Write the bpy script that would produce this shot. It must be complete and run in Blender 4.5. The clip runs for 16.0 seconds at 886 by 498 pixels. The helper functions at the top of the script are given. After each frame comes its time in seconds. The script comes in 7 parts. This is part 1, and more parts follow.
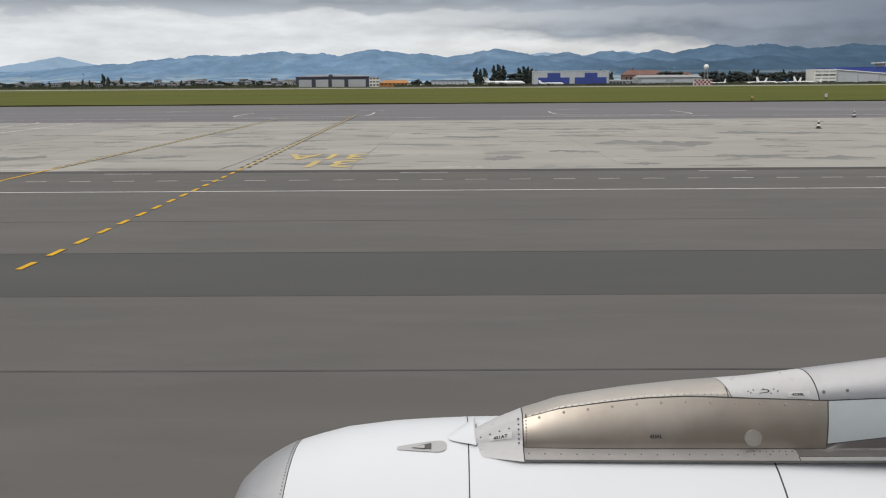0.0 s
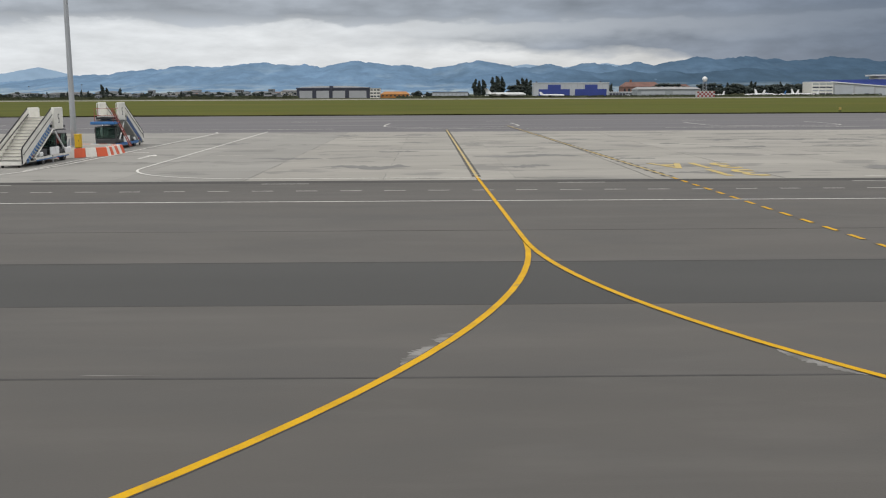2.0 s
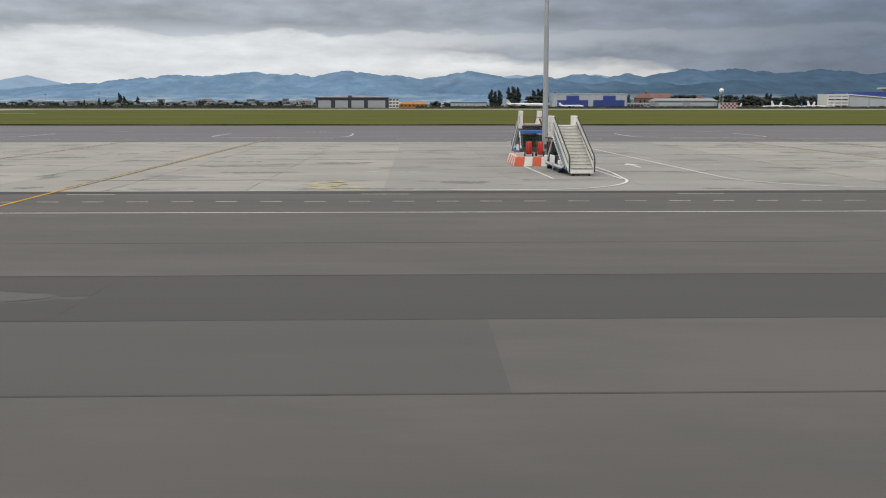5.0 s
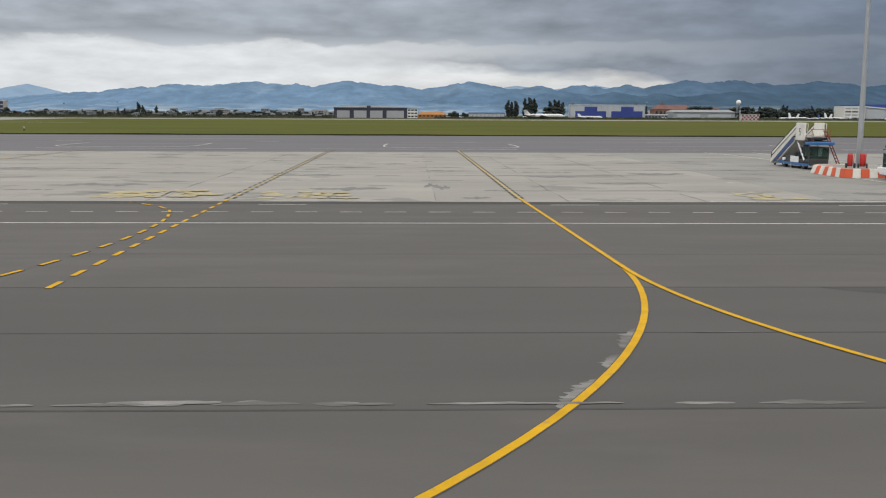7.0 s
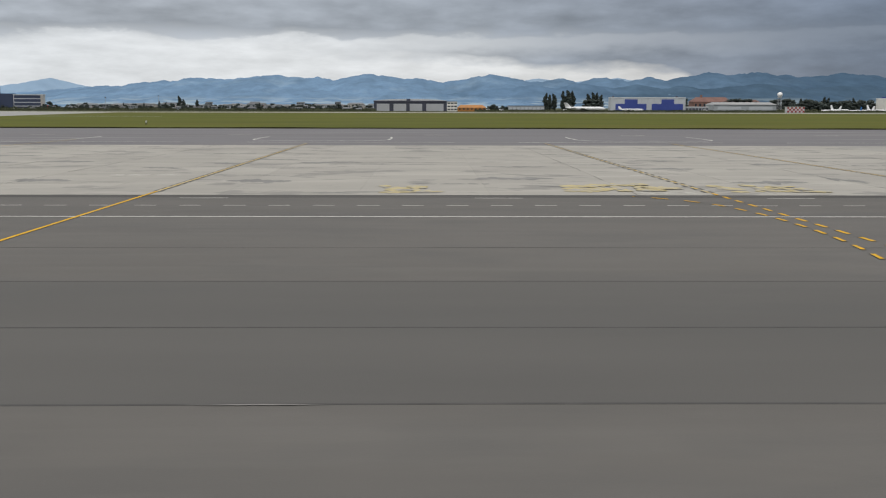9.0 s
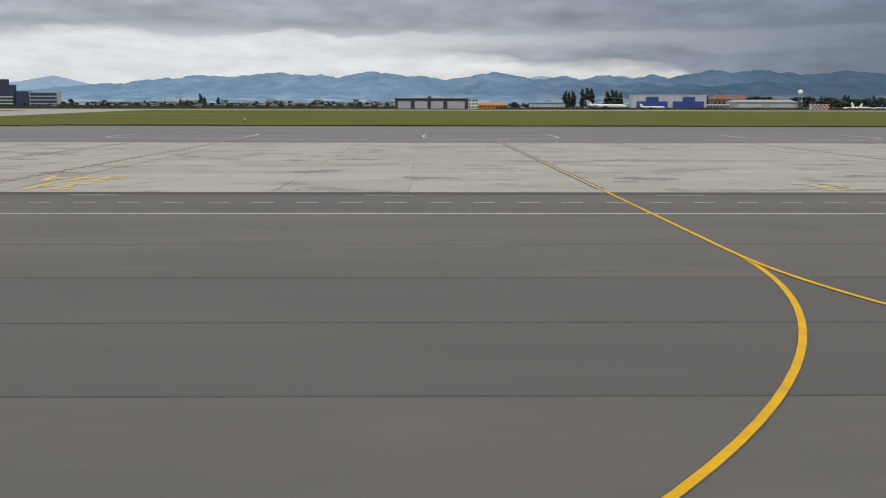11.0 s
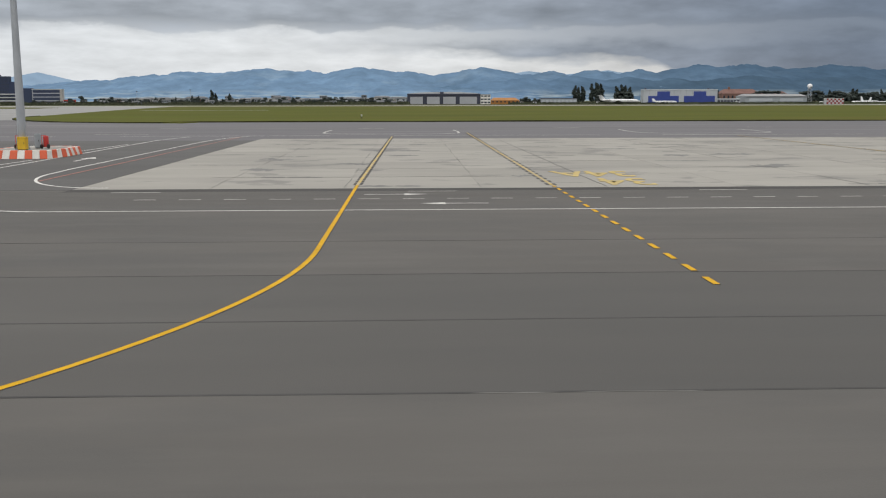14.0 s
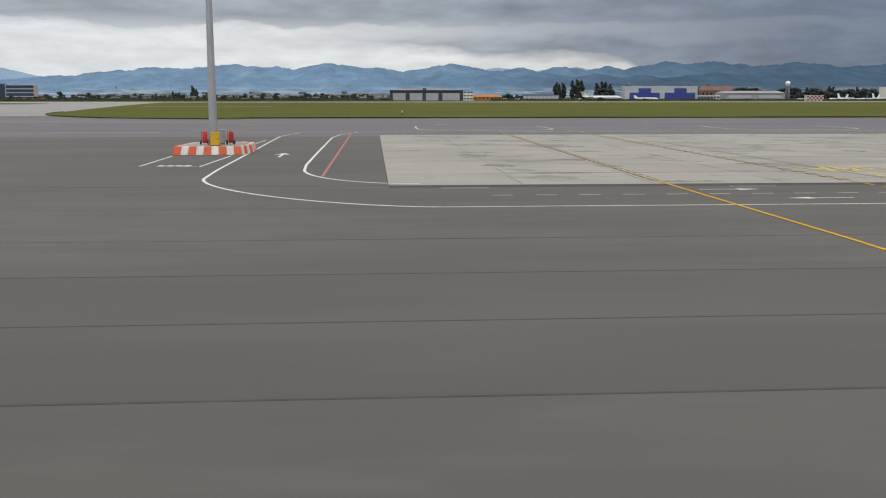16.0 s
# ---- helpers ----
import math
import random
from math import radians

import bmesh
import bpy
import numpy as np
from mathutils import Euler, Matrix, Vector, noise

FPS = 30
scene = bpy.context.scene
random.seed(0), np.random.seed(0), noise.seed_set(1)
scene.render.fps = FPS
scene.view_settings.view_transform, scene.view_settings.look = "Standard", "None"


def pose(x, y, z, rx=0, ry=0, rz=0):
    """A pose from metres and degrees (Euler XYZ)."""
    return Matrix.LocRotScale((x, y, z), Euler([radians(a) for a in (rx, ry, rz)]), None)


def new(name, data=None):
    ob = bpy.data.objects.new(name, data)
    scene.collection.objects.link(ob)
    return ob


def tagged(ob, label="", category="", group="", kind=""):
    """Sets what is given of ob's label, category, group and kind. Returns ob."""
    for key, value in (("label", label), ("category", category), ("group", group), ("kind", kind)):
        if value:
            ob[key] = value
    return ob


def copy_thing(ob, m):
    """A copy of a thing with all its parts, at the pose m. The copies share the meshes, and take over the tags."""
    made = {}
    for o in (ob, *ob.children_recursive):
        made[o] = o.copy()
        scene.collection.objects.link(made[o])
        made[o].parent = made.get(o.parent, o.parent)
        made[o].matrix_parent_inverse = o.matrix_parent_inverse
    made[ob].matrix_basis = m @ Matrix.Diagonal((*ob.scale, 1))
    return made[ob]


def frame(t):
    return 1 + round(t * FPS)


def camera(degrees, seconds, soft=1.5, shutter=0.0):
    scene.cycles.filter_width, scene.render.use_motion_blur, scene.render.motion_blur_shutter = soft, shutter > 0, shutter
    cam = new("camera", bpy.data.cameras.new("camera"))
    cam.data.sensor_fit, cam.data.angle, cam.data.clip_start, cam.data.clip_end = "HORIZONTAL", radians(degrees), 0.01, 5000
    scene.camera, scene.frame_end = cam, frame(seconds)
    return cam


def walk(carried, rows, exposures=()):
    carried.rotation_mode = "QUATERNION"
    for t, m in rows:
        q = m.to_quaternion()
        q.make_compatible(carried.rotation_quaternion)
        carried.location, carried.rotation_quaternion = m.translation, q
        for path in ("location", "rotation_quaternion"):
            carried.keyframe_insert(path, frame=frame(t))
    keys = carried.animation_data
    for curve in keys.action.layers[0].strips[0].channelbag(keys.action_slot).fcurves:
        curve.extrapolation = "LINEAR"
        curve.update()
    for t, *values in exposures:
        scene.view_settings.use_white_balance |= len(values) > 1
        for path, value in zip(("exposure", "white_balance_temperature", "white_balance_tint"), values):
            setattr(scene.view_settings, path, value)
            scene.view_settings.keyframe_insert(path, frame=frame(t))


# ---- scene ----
cam = camera(48.2, 16.0, soft=1.15)
EYE_HEIGHT = 4.4
# seconds, x, y, yaw, pitch, roll of the window seat's view while the aircraft taxies
PATH = [
    (0.0, 0.195, -0.461, 0.720, -9.581, 0.403),
    (0.5, -5.772, -0.506, 0.533, -9.584, 0.414),
    (1.0, -11.643, -0.535, 0.149, -9.094, 0.326),
    (1.5, -17.504, -0.593, -0.313, -8.602, 0.305),
    (2.0, -23.390, -0.646, -0.560, -8.937, 0.281),
    (2.5, -29.404, -0.643, -0.722, -8.985, 0.390),
    (3.0, -35.432, -0.591, -0.828, -9.321, 0.479),
    (3.5, -41.469, -0.485, -0.978, -9.102, 0.439),
    (6.0, -71.391, -0.007, -1.772, -8.190, -0.179),
    (6.5, -77.365, 0.077, -1.841, -8.519, -0.169),
    (7.0, -83.331, 0.150, -1.795, -7.769, -0.272),
    (7.5, -89.352, 0.206, -1.495, -8.200, -0.212),
    (8.0, -95.379, 0.233, -1.256, -8.015, -0.213),
    (8.5, -101.410, 0.273, -1.097, -7.943, -0.135),
    (9.0, -107.394, 0.277, -0.875, -8.169, -0.136),
    (11.5, -136.346, 0.020, -1.054, -8.402, -0.114),
    (12.0, -141.900, 0.089, -1.249, -8.813, -0.055),
    (12.5, -147.305, 0.172, -1.461, -8.971, -0.090),
    (13.0, -152.527, 0.218, -1.627, -8.869, -0.042),
    (13.5, -157.517, 0.228, -1.834, -8.782, -0.028),
    (14.0, -162.321, 0.212, -2.046, -8.567, 0.111),
    (14.5, -166.902, 0.240, -2.292, -8.750, -0.039),
    (15.0, -171.333, 0.336, -2.620, -8.806, 0.041),
    (15.5, -175.685, 0.471, -3.069, -9.091, 0.054),
    (16.0, -179.821, 0.652, -4.014, -8.774, 0.008),
]
walk(cam, [(t, pose(x, y, EYE_HEIGHT, 90 + pitch, roll, yaw)) for t, x, y, yaw, pitch, roll in PATH])

# ---- world, sun, exposure ----
SUN_ELEVATION, SUN_TURN = 52.0, 205.0


def math_node(nt, op, a, b=None, clamp=False):
    n = nt.nodes.new("ShaderNodeMath")
    n.operation, n.use_clamp = op, clamp
    for i, v in enumerate((a, b)):
        if v is None:
            continue
        if isinstance(v, (int, float)):
            n.inputs[i].default_value = v
        else:
            nt.links.new(v, n.inputs[i])
    return n.outputs[0]


def ramp_node(nt, fac, stops, mode="LINEAR"):
    n = nt.nodes.new("ShaderNodeValToRGB")
    n.color_ramp.interpolation = mode
    el = n.color_ramp.elements
    while len(el) < len(stops):
        el.new(0.5)
    for e, (p, c) in zip(el, stops):
        e.position = p
        e.color = (*c, 1) if len(c) == 3 else c
    nt.links.new(fac, n.inputs[0])
    return n.outputs[0]


def map_node(nt, v, a, b, c, d):
    n = nt.nodes.new("ShaderNodeMapRange")
    for i, k in enumerate((a, b, c, d)):
        n.inputs[i + 1].default_value = k
    nt.links.new(v, n.inputs[0])
    return n.outputs[0]


def noise_node(nt, vec, scale, detail=4.0, rough=0.55):
    n = nt.nodes.new("ShaderNodeTexNoise")
    n.inputs["Scale"].default_value, n.inputs["Detail"].default_value = scale, detail
    n.inputs["Roughness"].default_value = rough
    nt.links.new(vec, n.inputs["Vector"])
    return n.outputs[0]


def stretch(nt, vec, x, y, z):
    n = nt.nodes.new("ShaderNodeVectorMath")
    n.operation = "MULTIPLY"
    n.inputs[1].default_value = (x, y, z)
    nt.links.new(vec, n.inputs[0])
    return n.outputs[0]


def mix_node(nt, fac, a, b, mode="MIX"):
    n = nt.nodes.new("ShaderNodeMix")
    n.data_type, n.blend_type = "RGBA", mode
    for i, v in ((0, fac), (6, a), (7, b)):
        if isinstance(v, (int, float)):
            n.inputs[i].default_value = v
        elif isinstance(v, tuple):
            n.inputs[i].default_value = (*v[:3], 1)
        else:
            nt.links.new(v, n.inputs[i])
    return n.outputs[2]


world = bpy.data.worlds.new("overcast_sky")
scene.world = world
world.use_nodes = True
wt = world.node_tree
wt.nodes.clear()
sky = wt.nodes.new("ShaderNodeTexSky")
sky.sky_type, sky.sun_disc = "NISHITA", False
sky.sun_elevation, sky.sun_rotation = radians(SUN_ELEVATION), radians(SUN_TURN)
coord = wt.nodes.new("ShaderNodeTexCoord").outputs["Generated"]
split = wt.nodes.new("ShaderNodeSeparateXYZ")
wt.links.new(coord, split.inputs[0])
sx, sz = split.outputs[0], split.outputs[2]
billow = noise_node(wt, stretch(wt, coord, 3.2, 3.2, 15.0), 2.6, 6.0, 0.50)
wisps = noise_node(wt, stretch(wt, coord, 6.0, 6.0, 26.0), 3.0, 6.0, 0.50)
puffs = noise_node(wt, stretch(wt, coord, 8.0, 8.0, 20.0), 2.4, 7.0, 0.52)
veil = noise_node(wt, stretch(wt, coord, 4.5, 4.5, 20.0), 2.1, 7.0, 0.6)
# a dark deck of cloud whose base sinks towards the east, with a bright gap over the ridge below it
east = map_node(wt, sx, -0.5, 0.5, 0.0, 1.0)
rough_edge = math_node(wt, "ADD", map_node(wt, billow, 0.3, 0.7, -0.0028, 0.0028), map_node(wt, puffs, 0.3, 0.7, -0.0038, 0.0038))
rough_edge = math_node(wt, "ADD", rough_edge, map_node(wt, wisps, 0.3, 0.7, -0.003, 0.003))
level = math_node(wt, "ADD", sz, rough_edge)
deck = ramp_node(wt, east, [(0.0, (0.375, 0.405, 0.45)), (0.30, (0.355, 0.385, 0.43)), (0.55, (0.310, 0.342, 0.392)), (0.75, (0.222, 0.254, 0.312)), (0.92, (0.155, 0.191, 0.257)), (1.0, (0.145, 0.182, 0.248))])
gap = ramp_node(wt, east, [(0.0, (0.77, 0.80, 0.83)), (0.45, (0.80, 0.82, 0.84)), (0.62, (0.73, 0.74, 0.745)), (0.75, (0.70, 0.70, 0.70)), (1.0, (0.40, 0.43, 0.48))])
mottle = math_node(wt, "ADD", math_node(wt, "MULTIPLY", billow, 0.55), math_node(wt, "MULTIPLY", puffs, 0.45))
deck = mix_node(wt, 1.0, deck, map_node(wt, mottle, 0.36, 0.64, 0.82, 1.28), "MULTIPLY")
deck = mix_node(wt, 1.0, deck, map_node(wt, wisps, 0.3, 0.7, 0.91, 1.11), "MULTIPLY")
gap = mix_node(wt, 1.0, gap, map_node(wt, veil, 0.35, 0.65, 0.82, 1.08), "MULTIPLY")
# under the deck, towards the east: a lower bank with a lighter layer between the two
floor_east = ramp_node(wt, east, [(0.0, (0.60,) * 3), (0.46, (0.49,) * 3), (0.56, (0.43,) * 3), (0.64, (0.40,) * 3), (0.735, (0.375,) * 3), (0.775, (0.22,) * 3), (1.0, (0.10,) * 3)], "EASE")
bank_mask = math_node(wt, "ADD", math_node(wt, "MULTIPLY", math_node(wt, "SUBTRACT", level, math_node(wt, "MULTIPLY", floor_east, 0.1)), 110.0), 0.5, True)
bank_mask = math_node(wt, "MULTIPLY", bank_mask, ramp_node(wt, east, [(0.36, (0, 0, 0)), (0.50, (0.55,) * 3), (0.62, (1, 1, 1))]))
thin = ramp_node(wt, east, [(0.35, (0.72, 0.745, 0.78)), (0.52, (0.60, 0.63, 0.665)), (0.68, (0.40, 0.43, 0.48)), (0.85, (0.235, 0.27, 0.335)), (1.0, (0.175, 0.215, 0.285))])
bank = mix_node(wt, map_node(wt, level, 0.048, 0.065, 0.0, 1.0), deck, thin)
low = mix_node(wt, bank_mask, gap, bank)
deck_base = ramp_node(wt, east, [(0.0, (0.615,) * 3), (0.20, (0.685,) * 3), (0.38, (0.665,) * 3), (0.55, (0.685,) * 3), (1.0, (0.695,) * 3)])
band = mix_node(wt, ramp_node(wt, math_node(wt, "ADD", math_node(wt, "MULTIPLY", math_node(wt, "SUBTRACT", level, math_node(wt, "MULTIPLY", deck_base, 0.1)), 70.0), 0.5), [(0.0, (0, 0, 0)), (0.40, (0.22,) * 3), (0.62, (0.74,) * 3), (1.0, (1, 1, 1))]), low, deck)
dome = ramp_node(wt, sz, [(0.12, (0.42, 0.45, 0.49)), (0.45, (0.97, 0.96, 0.95)), (1.0, (1.52, 1.48, 1.43))])
cloud = mix_node(wt, map_node(wt, sz, 0.12, 0.30, 0.0, 1.0), band, dome)
back_cloud = wt.nodes.new("ShaderNodeBackground")
back_sky = wt.nodes.new("ShaderNodeBackground")
wt.links.new(cloud, back_cloud.inputs[0])
wt.links.new(sky.outputs[0], back_sky.inputs[0])
back_cloud.inputs[1].default_value = 1.0
back_sky.inputs[1].default_value = 0.08
blend = wt.nodes.new("ShaderNodeMixShader")
blend.inputs[0].default_value = 0.06
wt.links.new(back_cloud.outputs[0], blend.inputs[1])
wt.links.new(back_sky.outputs[0], blend.inputs[2])
wout = wt.nodes.new("ShaderNodeOutputWorld")
wt.links.new(blend.outputs[0], wout.inputs[0])

sun = new("sun", bpy.data.lights.new("sun", "SUN"))
sun.data.energy, sun.data.angle, sun.data.color = 0.8, radians(25), (1.0, 0.97, 0.93)
sun.matrix_world = pose(0, 0, 60, 90 - SUN_ELEVATION, 0, 180 - SUN_TURN)
scene.view_settings.exposure = 0.0


# ---- materials ----
def surface(name, color, rough=0.8, vary=0.12, big=0.5, small=12.0, bump=0.15, metal=0.0, squeeze=(1, 1, 1), island=0.0, per_object=0.0, spec=0.5, grain=0.5):
    """A procedural paint, stone or metal: colour varies at two scales, with a fine relief."""
    m = bpy.data.materials.new(name)
    m.use_nodes = True
    nt = m.node_tree
    p = nt.nodes["Principled BSDF"]
    pos = nt.nodes.new("ShaderNodeNewGeometry").outputs["Position"]
    vec = stretch(nt, pos, *squeeze)
    n1, n2 = noise_node(nt, vec, big, 5.0), noise_node(nt, pos, small, 3.0)
    v1 = map_node(nt, n1, 0.3, 0.7, 1 - vary, 1 + vary)
    v2 = map_node(nt, n2, 0.3, 0.7, 1 - vary * grain, 1 + vary * grain)
    col = mix_node(nt, 1.0, color, v1, "MULTIPLY")
    col = mix_node(nt, 1.0, col, v2, "MULTIPLY")
    if per_object:
        r = nt.nodes.new("ShaderNodeObjectInfo").outputs["Random"]
        col = mix_node(nt, 1.0, col, map_node(nt, r, 0, 1, 1 - per_object, 1 + per_object), "MULTIPLY")
    if island:
        r = nt.nodes.new("ShaderNodeNewGeometry").outputs["Random Per Island"]
        col = mix_node(nt, 1.0, col, map_node(nt, r, 0, 1, 1 - island, 1 + island), "MULTIPLY")
    nt.links.new(col, p.inputs["Base Color"])
    p.inputs["Metallic"].default_value = metal
    p.inputs["Specular IOR Level"].default_value = spec
    nt.links.new(map_node(nt, n2, 0.25, 0.75, max(rough - 0.08, 0.02), min(rough + 0.08, 1)), p.inputs["Roughness"])
    if bump:
        b = nt.nodes.new("ShaderNodeBump")
        b.inputs["Strength"].default_value, b.inputs["Distance"].default_value = bump, 0.02
        nt.links.new(n2, b.inputs["Height"])
        nt.links.new(b.outputs[0], p.inputs["Normal"])
    m["colour_socket"] = col.node.name
    return m


def overlay(m, color, mask_scale, low, high, squeeze=(1, 1, 1), amount=1.0, detail=5.0):
    """Stains or patches with a shape of their own over a surface."""
    nt = m.node_tree
    p = nt.nodes["Principled BSDF"]
    old = p.inputs["Base Color"].links[0].from_socket
    pos = nt.nodes.new("ShaderNodeNewGeometry").outputs["Position"]
    n = noise_node(nt, stretch(nt, pos, *squeeze), mask_scale, detail)
    col = mix_node(nt, map_node(nt, n, low, high, 0.0, amount), old, color)
    nt.links.new(col, p.inputs["Base Color"])
    return m


ASPHALT = overlay(overlay(surface("asphalt", (0.094, 0.089, 0.083), 0.88, 0.13, 0.10, 30, 0.25, squeeze=(0.25, 1.6, 1), per_object=0.06, spec=0.3),
                          (0.085, 0.083, 0.08), 0.35, 0.55, 0.75, (0.12, 1.0, 1), 0.55),
                  (0.13, 0.124, 0.116), 0.5, 0.55, 0.8, (0.08, 1.3, 1), 0.5)
ASPHALT = overlay(overlay(ASPHALT, (0.116, 0.111, 0.104), 0.11, 0.50, 0.66, (0.40, 1.0, 1), 0.40), (0.074, 0.073, 0.072), 0.16, 0.54, 0.70, (0.30, 1.0, 1), 0.50)
ASPHALT = overlay(overlay(ASPHALT, (0.078, 0.077, 0.075), 0.45, 0.47, 0.68, (0.45, 1.0, 1), 0.45), (0.120, 0.114, 0.107), 0.8, 0.52, 0.72, (0.35, 1.1, 1), 0.40)
ASPHALT_DARK = overlay(surface("newer_asphalt", (0.060, 0.060, 0.0585), 0.86, 0.10, 0.10, 30, 0.25, squeeze=(0.25, 1.6, 1), spec=0.3),
                       (0.070, 0.069, 0.067), 0.3, 0.52, 0.7, (0.15, 1.0, 1), 0.6)
ASPHALT_EDGE = overlay(surface("tarry_edge_asphalt", (0.050, 0.048, 0.046), 0.86, 0.16, 0.25, 30, 0.25, squeeze=(0.25, 1.6, 1), spec=0.3),
                       (0.075, 0.072, 0.068), 0.25, 0.50, 0.66, (0.25, 1.0, 1), 0.7)
ASPHALT_MID = overlay(overlay(surface("darker_lane_asphalt", (0.083, 0.080, 0.076), 0.87, 0.12, 0.10, 30, 0.25, squeeze=(0.25, 1.6, 1), spec=0.3),
                              (0.070, 0.069, 0.067), 0.30, 0.50, 0.68, (0.18, 1.0, 1), 0.5), (0.102, 0.098, 0.092), 0.22, 0.54, 0.70, (0.22, 1.0, 1), 0.5)
TAXIWAY = overlay(surface("worn_asphalt", (0.122, 0.119, 0.127), 0.85, 0.08, 0.03, 20, 0.2, squeeze=(0.15, 1, 1), spec=0.35),
                  (0.13, 0.128, 0.13), 0.05, 0.5, 0.7, (0.10, 1.2, 1), 0.55)
TAXIWAY = overlay(overlay(TAXIWAY, (0.105, 0.101, 0.105), 0.10, 0.50, 0.60, (0.03, 1.0, 1), 0.65), (0.235, 0.228, 0.222), 0.30, 0.58, 0.66, (0.035, 1.0, 1), 0.7)
APRON_GREY = overlay(surface("apron_asphalt", (0.090, 0.088, 0.086), 0.87, 0.12, 0.10, 30, 0.25, squeeze=(0.25, 1.6, 1), spec=0.3),
                     (0.125, 0.122, 0.12), 0.06, 0.48, 0.66, (0.3, 1.0, 1), 0.6)
SEAM = surface("seam_tar", (0.045, 0.044, 0.043), 0.9, 0.25, 1.2, 20, 0.2)
def slab_concrete(name, base):
    """Broom-finished concrete with stains and pale worn streaks."""
    m = overlay(surface(name, base, 0.85, 0.08, 0.25, 14, 0.2, squeeze=(0.3, 1, 1), per_object=0.06, spec=0.3), (0.225, 0.218, 0.202), 0.16, 0.50, 0.72, (0.6, 1.0, 1), 0.6)
    m = overlay(overlay(m, (0.165, 0.162, 0.154), 0.30, 0.585, 0.62, (0.60, 0.75, 1), 0.62), (0.150, 0.147, 0.140), 0.75, 0.64, 0.665, (0.30, 1.2, 1), 0.7)
    return overlay(m, (0.36, 0.345, 0.315), 0.22, 0.60, 0.72, (0.25, 1.1, 1), 0.6)


CONCRETE = slab_concrete("slab_concrete", (0.290, 0.280, 0.253))
# the same finish on a darker base
CONCRETE_DARKER = slab_concrete("darker_slab_concrete", (0.255, 0.250, 0.232))
GRASS = overlay(overlay(surface("grass", (0.075, 0.085, 0.009), 0.95, 0.14, 0.05, 2.5, 0.3, squeeze=(0.3, 1, 1), spec=0.1),
                        (0.092, 0.092, 0.016), 0.03, 0.48, 0.68, (0.4, 1, 1), 0.7), (0.048, 0.058, 0.010), 0.12, 0.52, 0.70, (0.2, 1, 1), 0.6)
GRASS = overlay(overlay(GRASS, (0.112, 0.092, 0.018), 0.016, 0.50, 0.66, (0.28, 1.0, 1), 0.6), (0.050, 0.070, 0.010), 0.05, 0.55, 0.70, (0.22, 1.0, 1), 0.6)
PLAIN = overlay(overlay(surface("far_fields", (0.065, 0.066, 0.036), 0.95, 0.18, 0.01, 0.2, 0.0, squeeze=(0.4, 1, 1), spec=0.1),
                        (0.05, 0.065, 0.032), 0.006, 0.45, 0.6, (0.3, 1, 1), 0.8), (0.27, 0.27, 0.22), 0.004, 0.60, 0.66, (0.5, 1.4, 1), 0.8)
GRASS_LIP = surface("shaded_grass_lip", (0.030, 0.030, 0.014), 0.95, 0.3, 0.3, 3, 0.2, spec=0.1)
RUNWAY = surface("runway_concrete", (0.40, 0.385, 0.35), 0.85, 0.08, 0.02, 2, 0.1, squeeze=(0.2, 1, 1), spec=0.3)
PALE_PAVING = surface("pale_taxiway_paving", (0.25, 0.25, 0.245), 0.85, 0.10, 0.02, 2, 0.1, squeeze=(0.3, 1, 1), spec=0.3)
YELLOW = overlay(surface("yellow_paint", (0.56, 0.318, 0.004), 0.75, 0.12, 1.5, 25, 0.15, spec=0.2), (0.30, 0.22, 0.08), 2.5, 0.58, 0.72, amount=0.7)
YELLOW_WORN = overlay(overlay(surface("worn_yellow_paint", (0.46, 0.33, 0.085), 0.8, 0.15, 1.0, 20, 0.1), (0.34, 0.31, 0.24), 0.9, 0.44, 0.58, amount=0.75), (0.16, 0.15, 0.13), 0.7, 0.58, 0.66, amount=0.6)
YELLOW_NUMBER = overlay(surface("stand_number_paint", (0.46, 0.345, 0.11), 0.8, 0.15, 1.0, 20, 0.1), (0.29, 0.275, 0.235), 1.4, 0.51, 0.65, amount=0.9)
YELLOW_FADED = overlay(surface("faded_yellow_paint", (0.385, 0.322, 0.16), 0.8, 0.15, 1.0, 20, 0.1), (0.29, 0.28, 0.25), 1.1, 0.46, 0.62, amount=1.0)
WHITE_LINE = overlay(surface("white_road_paint", (0.62, 0.61, 0.58), 0.75, 0.10, 1.5, 25, 0.1), (0.25, 0.245, 0.23), 1.8, 0.60, 0.74, amount=0.6)
WHITE_WORN = overlay(surface("worn_white_paint", (0.46, 0.45, 0.42), 0.8, 0.12, 1.5, 25, 0.1), (0.30, 0.295, 0.28), 1.3, 0.48, 0.64, amount=0.85)
BLACK_LINE = surface("black_paint", (0.058, 0.054, 0.05), 0.8, 0.2, 2, 20, 0.1)
RED_LINE = surface("red_paint_line", (0.31, 0.13, 0.10), 0.8, 0.15, 1.5, 20, 0.1)
SCUFF = overlay(surface("pale_filler", (0.215, 0.21, 0.20), 0.9, 0.2, 1.0, 15, 0.2), (0.11, 0.107, 0.10), 1.6, 0.44, 0.58, (0.35, 1.2, 1), 1.0)

